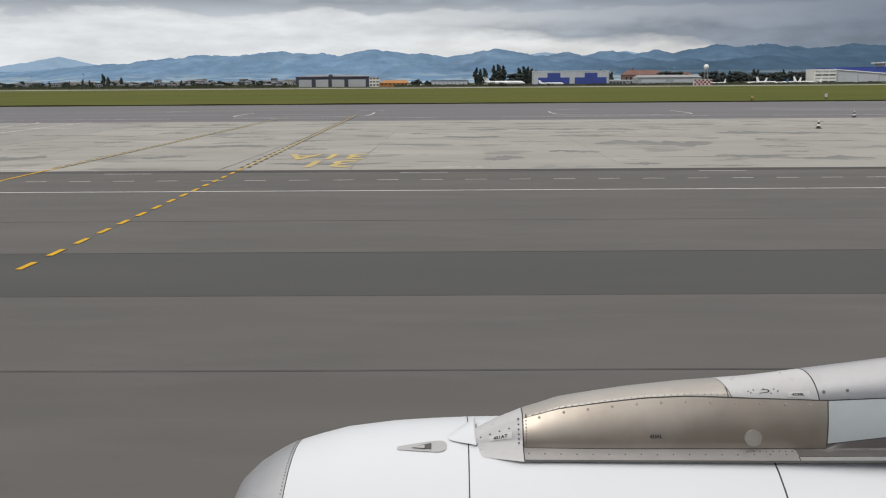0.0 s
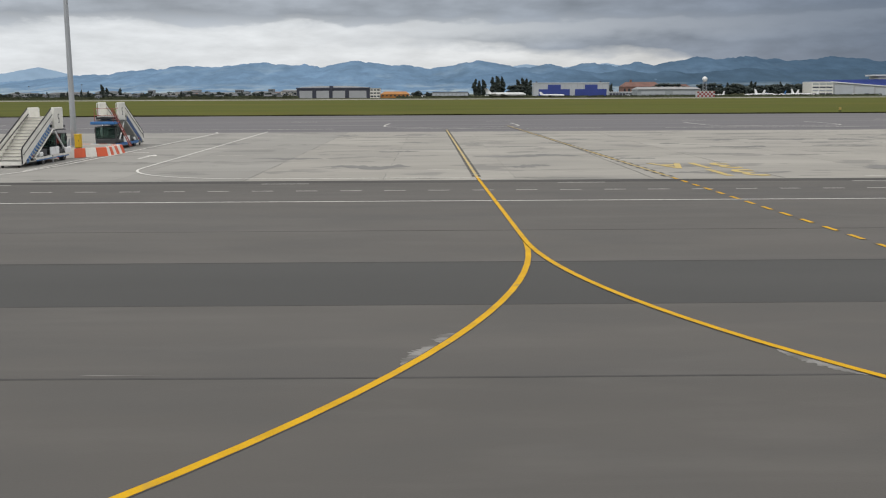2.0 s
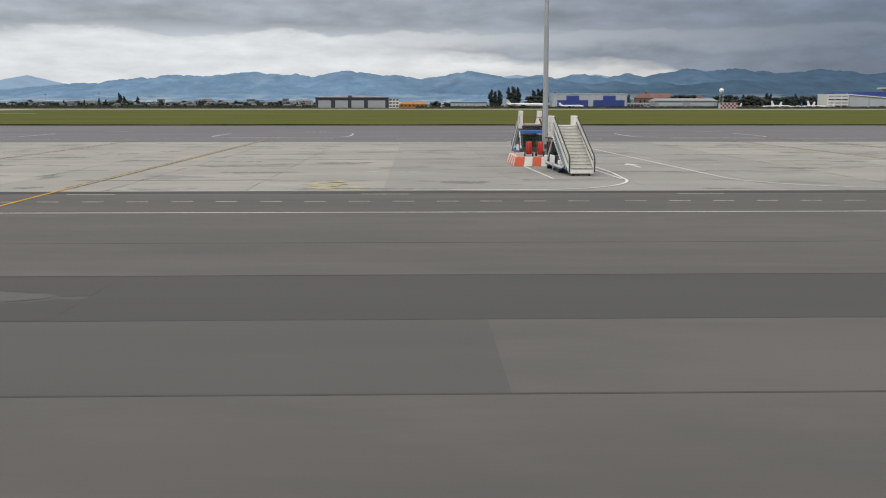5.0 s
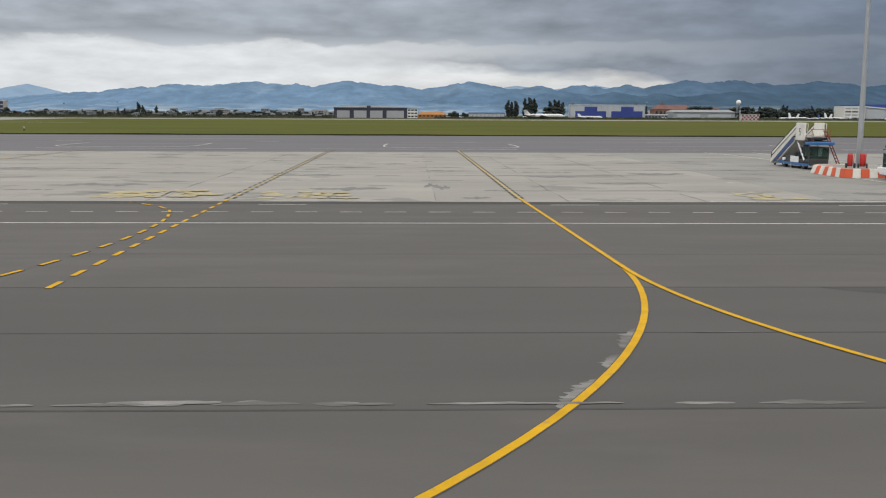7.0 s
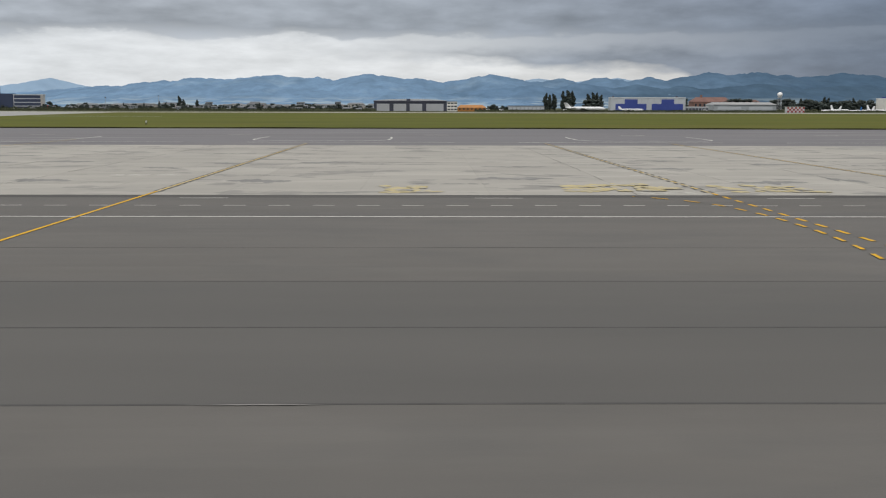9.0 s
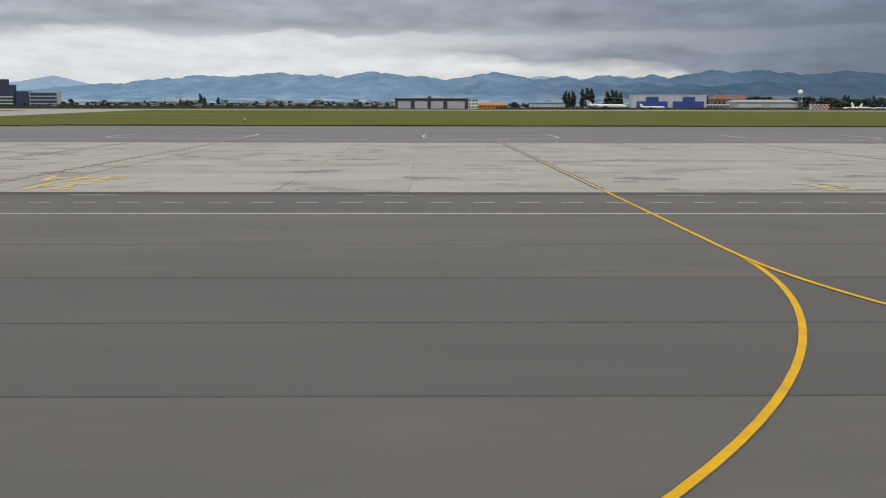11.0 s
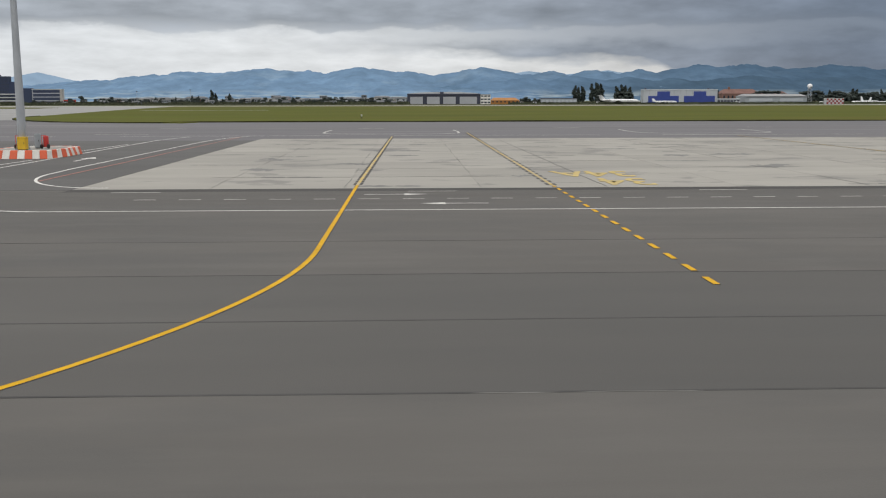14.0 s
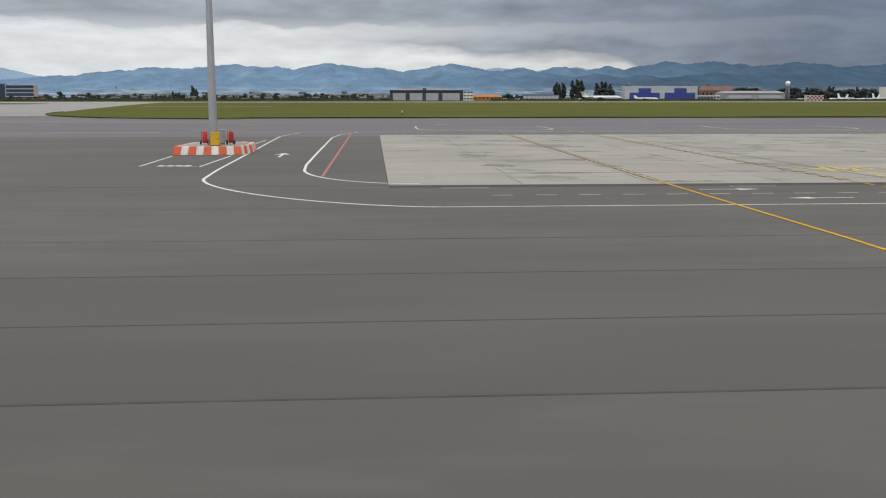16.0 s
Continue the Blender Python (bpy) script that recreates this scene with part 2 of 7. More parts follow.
WHITE = surface("white_paint", (0.78, 0.79, 0.80), 0.45, 0.05, 0.8, 8, 0.03)
OFF_WHITE = surface("grimy_white_paint", (0.72, 0.71, 0.66), 0.55, 0.12, 1.2, 10, 0.05)
COWL_WHITE = surface("glossy_white_cowl_paint", (0.61, 0.625, 0.65), 0.28, 0.02, 1.0, 0.3, 0.0, grain=0.0)
FAIRING_WHITE = overlay(surface("pylon_white_paint", (0.46, 0.455, 0.46), 0.33, 0.05, 4, 30, 0.0), (0.50, 0.49, 0.48), 7, 0.55, 0.75, amount=0.5)
TITANIUM = overlay(surface("heat_tinted_titanium", (0.37, 0.325, 0.278), 0.40, 0.06, 2.0, 6, 0.0, metal=0.85, squeeze=(0.5, 1, 3), grain=0.3),
                   (0.52, 0.48, 0.43), 2.2, 0.45, 0.75, (1.4, 1, 1), 0.6)
TITANIUM_TOP = overlay(surface("bare_metal_skin", (0.40, 0.375, 0.345), 0.42, 0.07, 3.0, 40, 0.02, metal=0.7, squeeze=(0.5, 1, 3)),
                       (0.50, 0.44, 0.38), 3.5, 0.55, 0.75, (1.4, 1, 1), 0.6)
LIP_METAL = surface("dull_aluminium", (0.44, 0.44, 0.45), 0.38, 0.05, 5, 50, 0.02, metal=0.75)
GREY_METAL = surface("grey_metal", (0.42, 0.42, 0.42), 0.42, 0.08, 3, 30, 0.03, metal=0.6)
DULL_METAL = surface("dull_dark_metal", (0.16, 0.15, 0.145), 0.5, 0.12, 3, 30, 0.03, metal=0.5)
SLAT_GREY = surface("pale_grey_wing_paint", (0.40, 0.435, 0.455), 0.40, 0.04, 2, 20, 0.0)
SEAM_DARK = surface("seam_sealant", (0.07, 0.068, 0.066), 0.7, 0.15, 5, 40, 0.0)
DARK = surface("black_rubber", (0.025, 0.025, 0.026), 0.75, 0.2, 4, 30, 0.05)
DARK_TRIM = surface("dark_plastic", (0.05, 0.052, 0.055), 0.6, 0.15, 3, 20, 0.03)
STENCIL = surface("dark_stencil", (0.03, 0.03, 0.032), 0.6, 0.2, 30, 90, 0.0)
PLACARD = surface("grey_placard", (0.52, 0.52, 0.52), 0.5, 0.05, 10, 60, 0.0)
STEP_GREY = surface("worn_aluminium_step", (0.72, 0.71, 0.66), 0.55, 0.10, 3, 20, 0.05)
GALVANISED = surface("galvanised_steel", (0.40, 0.42, 0.44), 0.50, 0.08, 0.6, 8, 0.04, metal=0.45)
ORANGE_RED = overlay(surface("orange_red_paint", (0.62, 0.10, 0.035), 0.6, 0.10, 1.0, 12, 0.08, per_object=0.06), (0.40, 0.09, 0.05), 1.6, 0.60, 0.75, amount=0.6)
KERB_WHITE = overlay(surface("kerb_white_paint", (0.68, 0.66, 0.61), 0.65, 0.10, 1.0, 12, 0.08, per_object=0.06), (0.40, 0.38, 0.34), 1.4, 0.58, 0.74, amount=0.6)
RED_BOX = surface("red_enamel", (0.52, 0.035, 0.03), 0.5, 0.10, 1, 10, 0.03)
YELLOW_BOX = surface("yellow_enamel", (0.62, 0.40, 0.02), 0.5, 0.10, 1, 10, 0.03)
BLUE = surface("blue_paint", (0.03, 0.14, 0.36), 0.5, 0.10, 1, 10, 0.03)
BLUE_DEEP = surface("deep_blue_paint", (0.03, 0.075, 0.20), 0.5, 0.10, 1, 10, 0.03)
BLUE_PANEL = surface("blue_steel_sheet", (0.035, 0.062, 0.275), 0.55, 0.08, 0.15, 2, 0.03)
PALE_SHEET = surface("pale_grey_steel_sheet", (0.47, 0.50, 0.53), 0.55, 0.06, 0.12, 2, 0.03)
PALE_GREY = surface("pale_grey_render", (0.50, 0.51, 0.52), 0.7, 0.07, 0.15, 2, 0.03)
SHUTTER = surface("grey_shutter_sheet", (0.40, 0.41, 0.43), 0.6, 0.06, 0.12, 2, 0.03)
GREY_SHEET = surface("grey_steel_sheet", (0.33, 0.36, 0.38), 0.6, 0.08, 0.12, 2, 0.03)
DARK_SHEET = surface("dark_navy_cladding", (0.045, 0.05, 0.075), 0.55, 0.12, 0.15, 2, 0.03)
ORANGE_WALL = surface("orange_sheet", (0.36, 0.15, 0.03), 0.65, 0.15, 0.2, 2, 0.03)
PLASTER = surface("pale_plaster", (0.40, 0.385, 0.36), 0.85, 0.12, 0.15, 2, 0.03, per_object=0.2)
ROOF_TILE = surface("red_roof_tile", (0.135, 0.068, 0.055), 0.8, 0.18, 0.2, 3, 0.05, per_object=0.15)
TOWN_WALL = surface("grey_town_render", (0.23, 0.25, 0.27), 0.85, 0.12, 0.15, 2, 0.03, per_object=0.40)
TOWN_ROOF = surface("dull_town_roof", (0.125, 0.132, 0.142), 0.8, 0.15, 0.2, 3, 0.03, per_object=0.35)
ROOF_GREY = surface("grey_roof_sheet", (0.26, 0.265, 0.27), 0.7, 0.12, 0.15, 2, 0.03, per_object=0.15)
BRICK_RED = surface("brick_wall", (0.19, 0.105, 0.085), 0.85, 0.15, 0.2, 2, 0.03)
BARK = surface("bark", (0.09, 0.07, 0.05), 0.9, 0.2, 1.5, 10, 0.1)
# far leaves: green lifted towards blue-grey to hold some distance haze
LEAF = surface("hazed_tree_leaves", (0.043, 0.054, 0.049), 0.8, 0.2, 0.08, 2, 0.0, island=0.35, spec=0.2)
LEAF_POPLAR = surface("hazed_poplar_leaves", (0.038, 0.048, 0.042), 0.8, 0.2, 0.08, 2, 0.0, island=0.3, spec=0.2)
HEDGE = surface("hedge_leaves", (0.082, 0.092, 0.058), 0.85, 0.2, 0.05, 2, 0.0, island=0.35, spec=0.1)
RADOME = surface("radome_white", (0.80, 0.80, 0.80), 0.5, 0.04, 0.4, 4, 0.02)
CHECK_RED = surface("checker_red", (0.27, 0.035, 0.035), 0.6, 0.1, 0.5, 4, 0.02)
# the blue of this range is distance haze mixed into the base colour
MOUNTAIN = overlay(overlay(surface("hazed_wooded_mountain", (0.142, 0.228, 0.338), 0.95, 0.10, 0.004, 0.05, 0.0, squeeze=(1, 1, 1), spec=0.0),
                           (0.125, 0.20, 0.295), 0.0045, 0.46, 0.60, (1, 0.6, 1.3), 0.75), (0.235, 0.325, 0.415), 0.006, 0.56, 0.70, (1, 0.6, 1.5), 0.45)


def shade_and_fields(m, west=-100.0, far_east=1500.0, most=0.88, shade=(0.048, 0.084, 0.130)):
    """Cloud shade painted darker into the eastern slopes, and pale fields along the foot."""
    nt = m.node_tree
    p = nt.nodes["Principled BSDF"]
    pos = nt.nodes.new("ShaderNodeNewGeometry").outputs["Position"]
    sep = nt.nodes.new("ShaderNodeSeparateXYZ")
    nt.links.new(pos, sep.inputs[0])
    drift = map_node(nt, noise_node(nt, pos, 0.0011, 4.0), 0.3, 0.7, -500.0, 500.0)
    # painted cloud shade deepens towards the east
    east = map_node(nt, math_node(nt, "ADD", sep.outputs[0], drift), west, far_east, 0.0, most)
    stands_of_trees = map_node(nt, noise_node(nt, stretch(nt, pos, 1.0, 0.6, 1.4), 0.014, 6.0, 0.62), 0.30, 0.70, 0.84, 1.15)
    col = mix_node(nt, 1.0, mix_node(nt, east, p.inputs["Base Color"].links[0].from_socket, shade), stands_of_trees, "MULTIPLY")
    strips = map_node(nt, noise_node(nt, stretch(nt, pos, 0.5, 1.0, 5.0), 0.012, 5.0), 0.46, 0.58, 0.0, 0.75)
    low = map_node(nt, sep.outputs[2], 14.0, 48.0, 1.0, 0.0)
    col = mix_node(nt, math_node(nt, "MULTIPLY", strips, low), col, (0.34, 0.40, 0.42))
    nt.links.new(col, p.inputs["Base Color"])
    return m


shade_and_fields(MOUNTAIN)
# nearer slope: base colour holds a darker haze blue
MOUNTAIN_MID = overlay(surface("hazed_nearer_slope", (0.115, 0.19, 0.29), 0.95, 0.12, 0.004, 0.05, 0.0, spec=0.0),
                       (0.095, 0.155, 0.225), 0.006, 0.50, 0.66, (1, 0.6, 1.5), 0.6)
shade_and_fields(MOUNTAIN_MID, 100.0, 900.0, 0.80, (0.042, 0.072, 0.106))
# furthest peak: most distance haze in the base colour
MOUNTAIN_FAR = surface("hazed_distant_mountain", (0.27, 0.38, 0.51), 0.95, 0.03, 0.002, 0.03, 0.0, spec=0.0)


def glass(name, color, rough=0.08):
    m = bpy.data.materials.new(name)
    m.use_nodes = True
    p = m.node_tree.nodes["Principled BSDF"]
    p.inputs["Base Color"].default_value = (*color, 1)
    p.inputs["Roughness"].default_value = rough
    p.inputs["Specular IOR Level"].default_value = 0.8
    return m


WINDOW = glass("dark_window_glass", (0.03, 0.04, 0.05))
TOWER_GLASS = glass("navy_glass_front", (0.012, 0.026, 0.075), 0.45)
CAB_GLASS = glass("cab_glass", (0.22, 0.32, 0.28), 0.04)
CAB_GLASS.node_tree.nodes["Principled BSDF"].inputs["Transmission Weight"].default_value = 0.9
CAB_GLASS.node_tree.nodes["Principled BSDF"].inputs["IOR"].default_value = 1.12


# ---- building blocks ----
def part(name, bm, material, parent=None, label="", smooth=False):
    me = bpy.data.meshes.new(name)
    bm.normal_update()
    bm.to_mesh(me)
    bm.free()
    if smooth:
        me.polygons.foreach_set("use_smooth", [True] * len(me.polygons))
    me.materials.append(material)
    ob = new(name, me)
    if parent is not None:
        ob.parent = parent
    if label:
        ob["label"] = label
    return ob


def thing(name, m, label, category, group="", kind=""):
    ob = new(name)
    ob.matrix_basis = m
    ob.empty_display_size = 0.2
    return tagged(ob, label, category, group, kind)


def hexa(bm, bottom, top):
    """A block from four bottom and four top corners, both anticlockwise."""
    v = [bm.verts.new(c) for c in (*bottom, *top)]
    bm.faces.new((v[3], v[2], v[1], v[0]))
    bm.faces.new((v[4], v[5], v[6], v[7]))
    for i in range(4):
        j = (i + 1) % 4
        bm.faces.new((v[i], v[j], v[4 + j], v[4 + i]))


def block(bm, x0, x1, y0, y1, z0, z1, inset=0.0):
    hexa(bm, [(x0, y0, z0), (x1, y0, z0), (x1, y1, z0), (x0, y1, z0)],
         [(x0 + inset, y0 + inset, z1), (x1 - inset, y0 + inset, z1), (x1 - inset, y1 - inset, z1), (x0 + inset, y1 - inset, z1)])


def boxes(*items, bevel=0.0):
    bm = bmesh.new()
    for it in items:
        block(bm, *it)
    if bevel:
        bmesh.ops.bevel(bm, geom=bm.edges[:], offset=bevel, segments=1, affect="EDGES")
    return bm


def rod(bm, a, b, r0, r1=None, sides=8, caps=True):
    """A tapered round bar from a to b."""
    a, b = Vector(a), Vector(b)
    r1 = r0 if r1 is None else r1
    q = (b - a).to_track_quat("Z", "Y")
    rings = []
    for p, r in ((a, r0), (b, r1)):
        rings.append([bm.verts.new(p + q @ Vector((r * math.cos(6.28318 * i / sides), r * math.sin(6.28318 * i / sides), 0))) for i in range(sides)])
    for i in range(sides):
        j = (i + 1) % sides
        bm.faces.new((rings[0][i], rings[0][j], rings[1][j], rings[1][i]))
    if caps:
        bm.faces.new(rings[0][::-1])
        bm.faces.new(rings[1])


def loft(bm, rings, closed=True, caps=False):
    vs = [[bm.verts.new(p) for p in ring] for ring in rings]
    n = len(vs[0])
    for a, b in zip(vs, vs[1:]):
        for i in range(n if closed else n - 1):
            j = (i + 1) % n
            bm.faces.new((a[i], a[j], b[j], b[i]))
    if caps:
        bm.faces.new(vs[0][::-1])
        bm.faces.new(vs[-1])


def ribbon(bm, path, width, z, thick=0.003, dash=None, offset=0.0, start=0.0):
    """A painted stripe that follows a path in the plane; dash = (length, period)."""
    pts = [Vector((x, y, 0)) for x, y in path]
    dist = [0.0]
    for a, b in zip(pts, pts[1:]):
        dist.append(dist[-1] + (b - a).length)

    def at(s):
        s = min(max(s, 0), dist[-1])
        k = min(max(int(np.searchsorted(dist, s, side="right")) - 1, 0), len(pts) - 2)
        d = pts[k + 1] - pts[k]
        k0, k1 = pts[max(k - 1, 0)], pts[min(k + 2, len(pts) - 1)]
        u = (s - dist[k]) / max(d.length, 1e-9)
        t = ((pts[k] - k0).lerp(d, 0.5) if k else d).normalized().lerp(((k1 - pts[k + 1]).lerp(d, 0.5) if k + 2 < len(pts) else d).normalized(), u).normalized()
        return pts[k] + d * u, Vector((-t.y, t.x, 0))

    spans = [(0, dist[-1])] if dash is None else [(s, min(s + dash[0], dist[-1])) for s in np.arange(start, dist[-1], dash[1])]
    for s0, s1 in spans:
        stations = [s0] + [s for s in dist if s0 + 1e-6 < s < s1 - 1e-6] + [s1]
        left, right = [], []
        for s in stations:
            p, n = at(s)
            left.append(p + n * (offset + width / 2))
            right.append(p + n * (offset - width / 2))
        lo = [[bm.verts.new((q.x, q.y, z)) for q in side] for side in (left, right)]
        hi = [[bm.verts.new((q.x, q.y, z + thick)) for q in side] for side in (left, right)]
        for i in range(len(stations) - 1):
            bm.faces.new((hi[1][i], hi[1][i + 1], hi[0][i + 1], hi[0][i]))
            bm.faces.new((lo[0][i], lo[0][i + 1], hi[0][i + 1], hi[0][i])[::-1])
            bm.faces.new((lo[1][i], lo[1][i + 1], hi[1][i + 1], hi[1][i]))


def arc(cx, cy, r, a0, a1, n=24):
    return [(cx + r * math.cos(radians(a0 + (a1 - a0) * i / n)), cy + r * math.sin(radians(a0 + (a1 - a0) * i / n))) for i in range(n + 1)]


def slab(name, outline, z0, z1, material, parent=None):
    bm = bmesh.new()
    lo, hi = [bm.verts.new((x, y, z0)) for x, y in outline], [bm.verts.new((x, y, z1)) for x, y in outline]
    bm.faces.new(hi)
    for i in range(len(lo)):
        j = (i + 1) % len(lo)
        bm.faces.new((lo[i], lo[j], hi[j], hi[i]))
    bmesh.ops.recalc_face_normals(bm, faces=bm.faces[:])
    return part(name, bm, material, parent)


# ---- ground ----
EDGE, SLAB_FAR, GRASS_NEAR, SLAB_LEFT = 50.0, 115.0, 203.0, -179.08
bm = bmesh.new()
bmesh.ops.create_grid(bm, x_segments=60, y_segments=60, size=4900)
ground = tagged(part("ground", bm, PLAIN), "flat olive fields and verge reaching the foothills", "ground", kind="structure")
ground.location = (0, 0, -0.12)

taxiway = tagged(slab("taxiway", [(-1400, SLAB_FAR - 4), (900, SLAB_FAR - 4), (900, GRASS_NEAR + 3), (-200, GRASS_NEAR + 3), (-235, 207), (-262, 250), (-300, 420), (-330, 560), (-350, 720), (-1400, 720)],
                      -0.1, -0.03, TAXIWAY), "pale worn asphalt taxiway beyond the stands", "taxiway", kind="structure")
tagged(slab("apron", [(-900, EDGE + 0.05), (SLAB_LEFT - 0.03, EDGE + 0.05), (SLAB_LEFT - 0.03, SLAB_FAR - 3.9), (-900, SLAB_FAR - 3.9)], -0.1, 0.0, APRON_GREY),
       "dark grey asphalt apron beside the concrete stands", "apron", kind="structure")


def meadow():
    """The grass field between taxiway and runway, slightly raised, with an uneven rim."""
    bm = bmesh.new()
    rim = []
    x = 900.0
    while x > -205:
        rim.append((x, GRASS_NEAR + noise.noise((x * 0.13, 0, 0)) * 0.7))
        x -= 4.0
    for i in range(26):
        u = i / 25
        a = (1 - u) ** 2, 2 * u * (1 - u), u * u
        rim.append((a[0] * -206 + a[1] * -258 + a[2] * -266, a[0] * 195 + a[1] * 206 + a[2] * 287 + noise.noise((u * 9, 5, 0)) * 1.5))
    for i in range(1, 30):
        u = i / 30
        rim.append((-266 - 58 * u - 3 * math.sin(u * 3.14), 287 + 413 * u))
    far = [(-324, 702), (900, 702)]
    lo = [bm.verts.new((x, y, -0.1)) for x, y in rim + far]
    hi = [bm.verts.new((x, y + 0.25, 0.10)) for x, y in rim + far]
    bm.faces.new(hi)
    for i in range(len(lo)):
        j = (i + 1) % len(lo)
        bm.faces.new((lo[i], lo[j], hi[j], hi[i]))
    bmesh.ops.recalc_face_normals(bm, faces=bm.faces[:])
    return tagged(part("grass_field", bm, GRASS), "mown olive green grass between the taxiway and the runway", "grass", kind="stuff")


meadow()
tagged(slab("runway", [(-1500, 742), (1500, 742), (1500, 790), (-1500, 790)], -0.1, 0.02, RUNWAY), "pale concrete runway beyond the grass", "runway", kind="structure")
# raised lip of the grass; the shade along it is painted in dark
bm = bmesh.new()
lip = [(-206 * (1 - u) ** 2 - 516 * u * (1 - u) - 266 * u * u - 0.2, 194.7 * (1 - u) ** 2 + 411.4 * u * (1 - u) + 286.7 * u * u + noise.noise((u * 9, 5, 0)) * 1.5) for u in np.arange(1.0, 0.01, -0.04)]
lip += [(x, GRASS_NEAR - 0.35 + noise.noise((x * 0.13, 0, 0)) * 0.7) for x in np.arange(-204, 900, 4.0)]
for (x0, y0), (x1, y1) in zip(lip, lip[1:]):
    top = 0.20 + 0.10 * noise.noise((x0 * 0.07, 3.3, 0)), 0.20 + 0.10 * noise.noise((x1 * 0.07, 3.3, 0))
    hexa(bm, [(x0, y0, -0.1), (x1, y1, -0.1), (x1, y1 + 0.55, -0.1), (x0, y0 + 0.55, -0.1)],
         [(x0, y0 + 0.05, top[0]), (x1, y1 + 0.05, top[1]), (x1, y1 + 0.5, top[1]), (x0, y0 + 0.5, top[0])])
tagged(part("soil_edge", bm, GRASS_LIP), "dark lip of the grass edge with its shade put into the colour", "soil", kind="structure")
tagged(slab("grass_island", [(-900, 560), (-420, 545), (-368, 565), (-372, 610), (-420, 655), (-900, 660)], -0.1, 0.12, GRASS), "dull grass island between pale taxiways", "grass", kind="stuff")
tagged(slab("link_taxiway", [(-1500, 226), (-250, 231), (-268, 300), (-300, 700), (-345, 741), (-1500, 741)], -0.1, -0.015, PALE_PAVING), "pale concrete link taxiway to the runway", "taxiway", kind="structure")
bm = boxes((-276, -222, 428, 433, -0.05, 0.125))
tagged(part("perimeter_track", bm, PALE_PAVING), "faint pale track through the grass", "track", kind="structure")

# asphalt lanes of the apron taxiway, laid side by side with tarred joints
apron = tagged(new("apron_taxiway"), "grey asphalt apron taxiway laid in long lanes with tarred joints", "taxiway", kind="structure")
SKEW = 0.0025
LANES = [-60, -16, -5, 3.5, 9.2, 14.56, 19.8, 25.15, 31.2, 40.0, 48.7, EDGE]
for a, b in zip(LANES, LANES[1:]):
    spans = [(-900, 500)]
    if a == 14.56:
        spans = [(-900, -58), (-58, 500)]
    elif a == 19.8:
        spans = [(-900, -67), (-67, 500)]
    elif a == 48.7:
        spans = [(-900, SLAB_LEFT), (SLAB_LEFT, 500)]
    for x0, x1 in spans:
        lo = [a + 0.02 - (SKEW * (x + 90) if a == 14.56 else 0) for x in (x0, x1)]
        hi = [b - 0.02 - (SKEW * (x + 90) if b == 14.56 else 0) for x in (x0, x1)]
        bm = bmesh.new()
        hexa(bm, [(x0, lo[0], -0.1), (x1, lo[1], -0.1), (x1, hi[1], -0.1), (x0, hi[0], -0.1)], [(x0, lo[0], 0), (x1, lo[1], 0), (x1, hi[1], 0), (x0, hi[0], 0)])
        mat = ASPHALT_EDGE if a == 48.7 and x0 == SLAB_LEFT else ASPHALT_DARK if x0 == -67 else ASPHALT_MID if a in (14.56, 19.8) and x0 == -900 else ASPHALT
        part("asphalt_lane", bm, mat, apron)


# the newer surfacing ends in two feathered tongues round a paler lens of old asphalt
bm = bmesh.new()
for y, side, x0, wide in ((25.12, -1, -72.8, 2.85), (19.84, 1, -72.2, 2.45)):
    xs = np.linspace(x0, -66.98, 60)
    edge = [y + side * wide * ((x - x0) / (-66.98 - x0)) ** 0.75 * (1 + 0.10 * noise.noise((x * 1.9, y, 0))) for x in xs]
    near, far = [bm.verts.new((x, y, 0.004)) for x in xs], [bm.verts.new((x, e, 0.004)) for x, e in zip(xs, edge)]
    for i in range(59):
        bm.faces.new((near[i], near[i + 1], far[i + 1], far[i]))
bmesh.ops.recalc_face_normals(bm, faces=bm.faces[:])
part("surfacing_tongue", bm, ASPHALT_DARK, apron, "feathered end of the darker newer asphalt")
bm = bmesh.new()
ring = [bm.verts.new((-69.75 + 1.9 * math.cos(a) * (1 + 0.08 * noise.noise((a, 2, 0))), 22.35 + 0.62 * math.sin(a) * (1 + 0.2 * noise.noise((a * 2, 7, 0))), 0.0085)) for a in np.arange(0, 6.2, 0.1)]
bm.faces.new(ring)
part("pale_lens", bm, APRON_GREY, apron, "paler worn lens of old asphalt")


def tar_joint(y, width, x0, x1, seed, slope=0.0):
    bm = bmesh.new()
    path = [(x, y + (slope * (x + 90)) + 0.05 * noise.noise((x * 0.11, seed, 0))) for x in np.arange(x0, x1, 1.5)]
    ribbon(bm, path, width, 0.0, 0.004)
    part("tar_joint", bm, SEAM, apron)


for k, (y, w) in enumerate(((14.56, 0.075), (19.8, 0.07), (25.15, 0.065), (31.2, 0.03), (EDGE - 0.1, 0.22), (9.2, 0.06))):
    tar_joint(y, w, -420, 160, k * 3.7, -SKEW if k == 0 else 0.0)


# ---- painted markings ----
def marking(name, bm, material, label, category="road marking", group=""):
    return tagged(part(name, bm, material), label, category, group, "structure")


bm = bmesh.new()
ribbon(bm, [(-177.6, 40.12), (160, 40.12)], 0.13, 0.004)
marking("edge_line", bm, WHITE_LINE, "long solid white line along the service road")
bm = bmesh.new()
ribbon(bm, [(-174.55, 44.7), (-51.6, 44.7)], 0.12, 0.004, dash=(0.98, 2.0))
ribbon(bm, [(-49.93, 44.7), (160, 44.7)], 0.12, 0.004, dash=(0.98, 2.022))
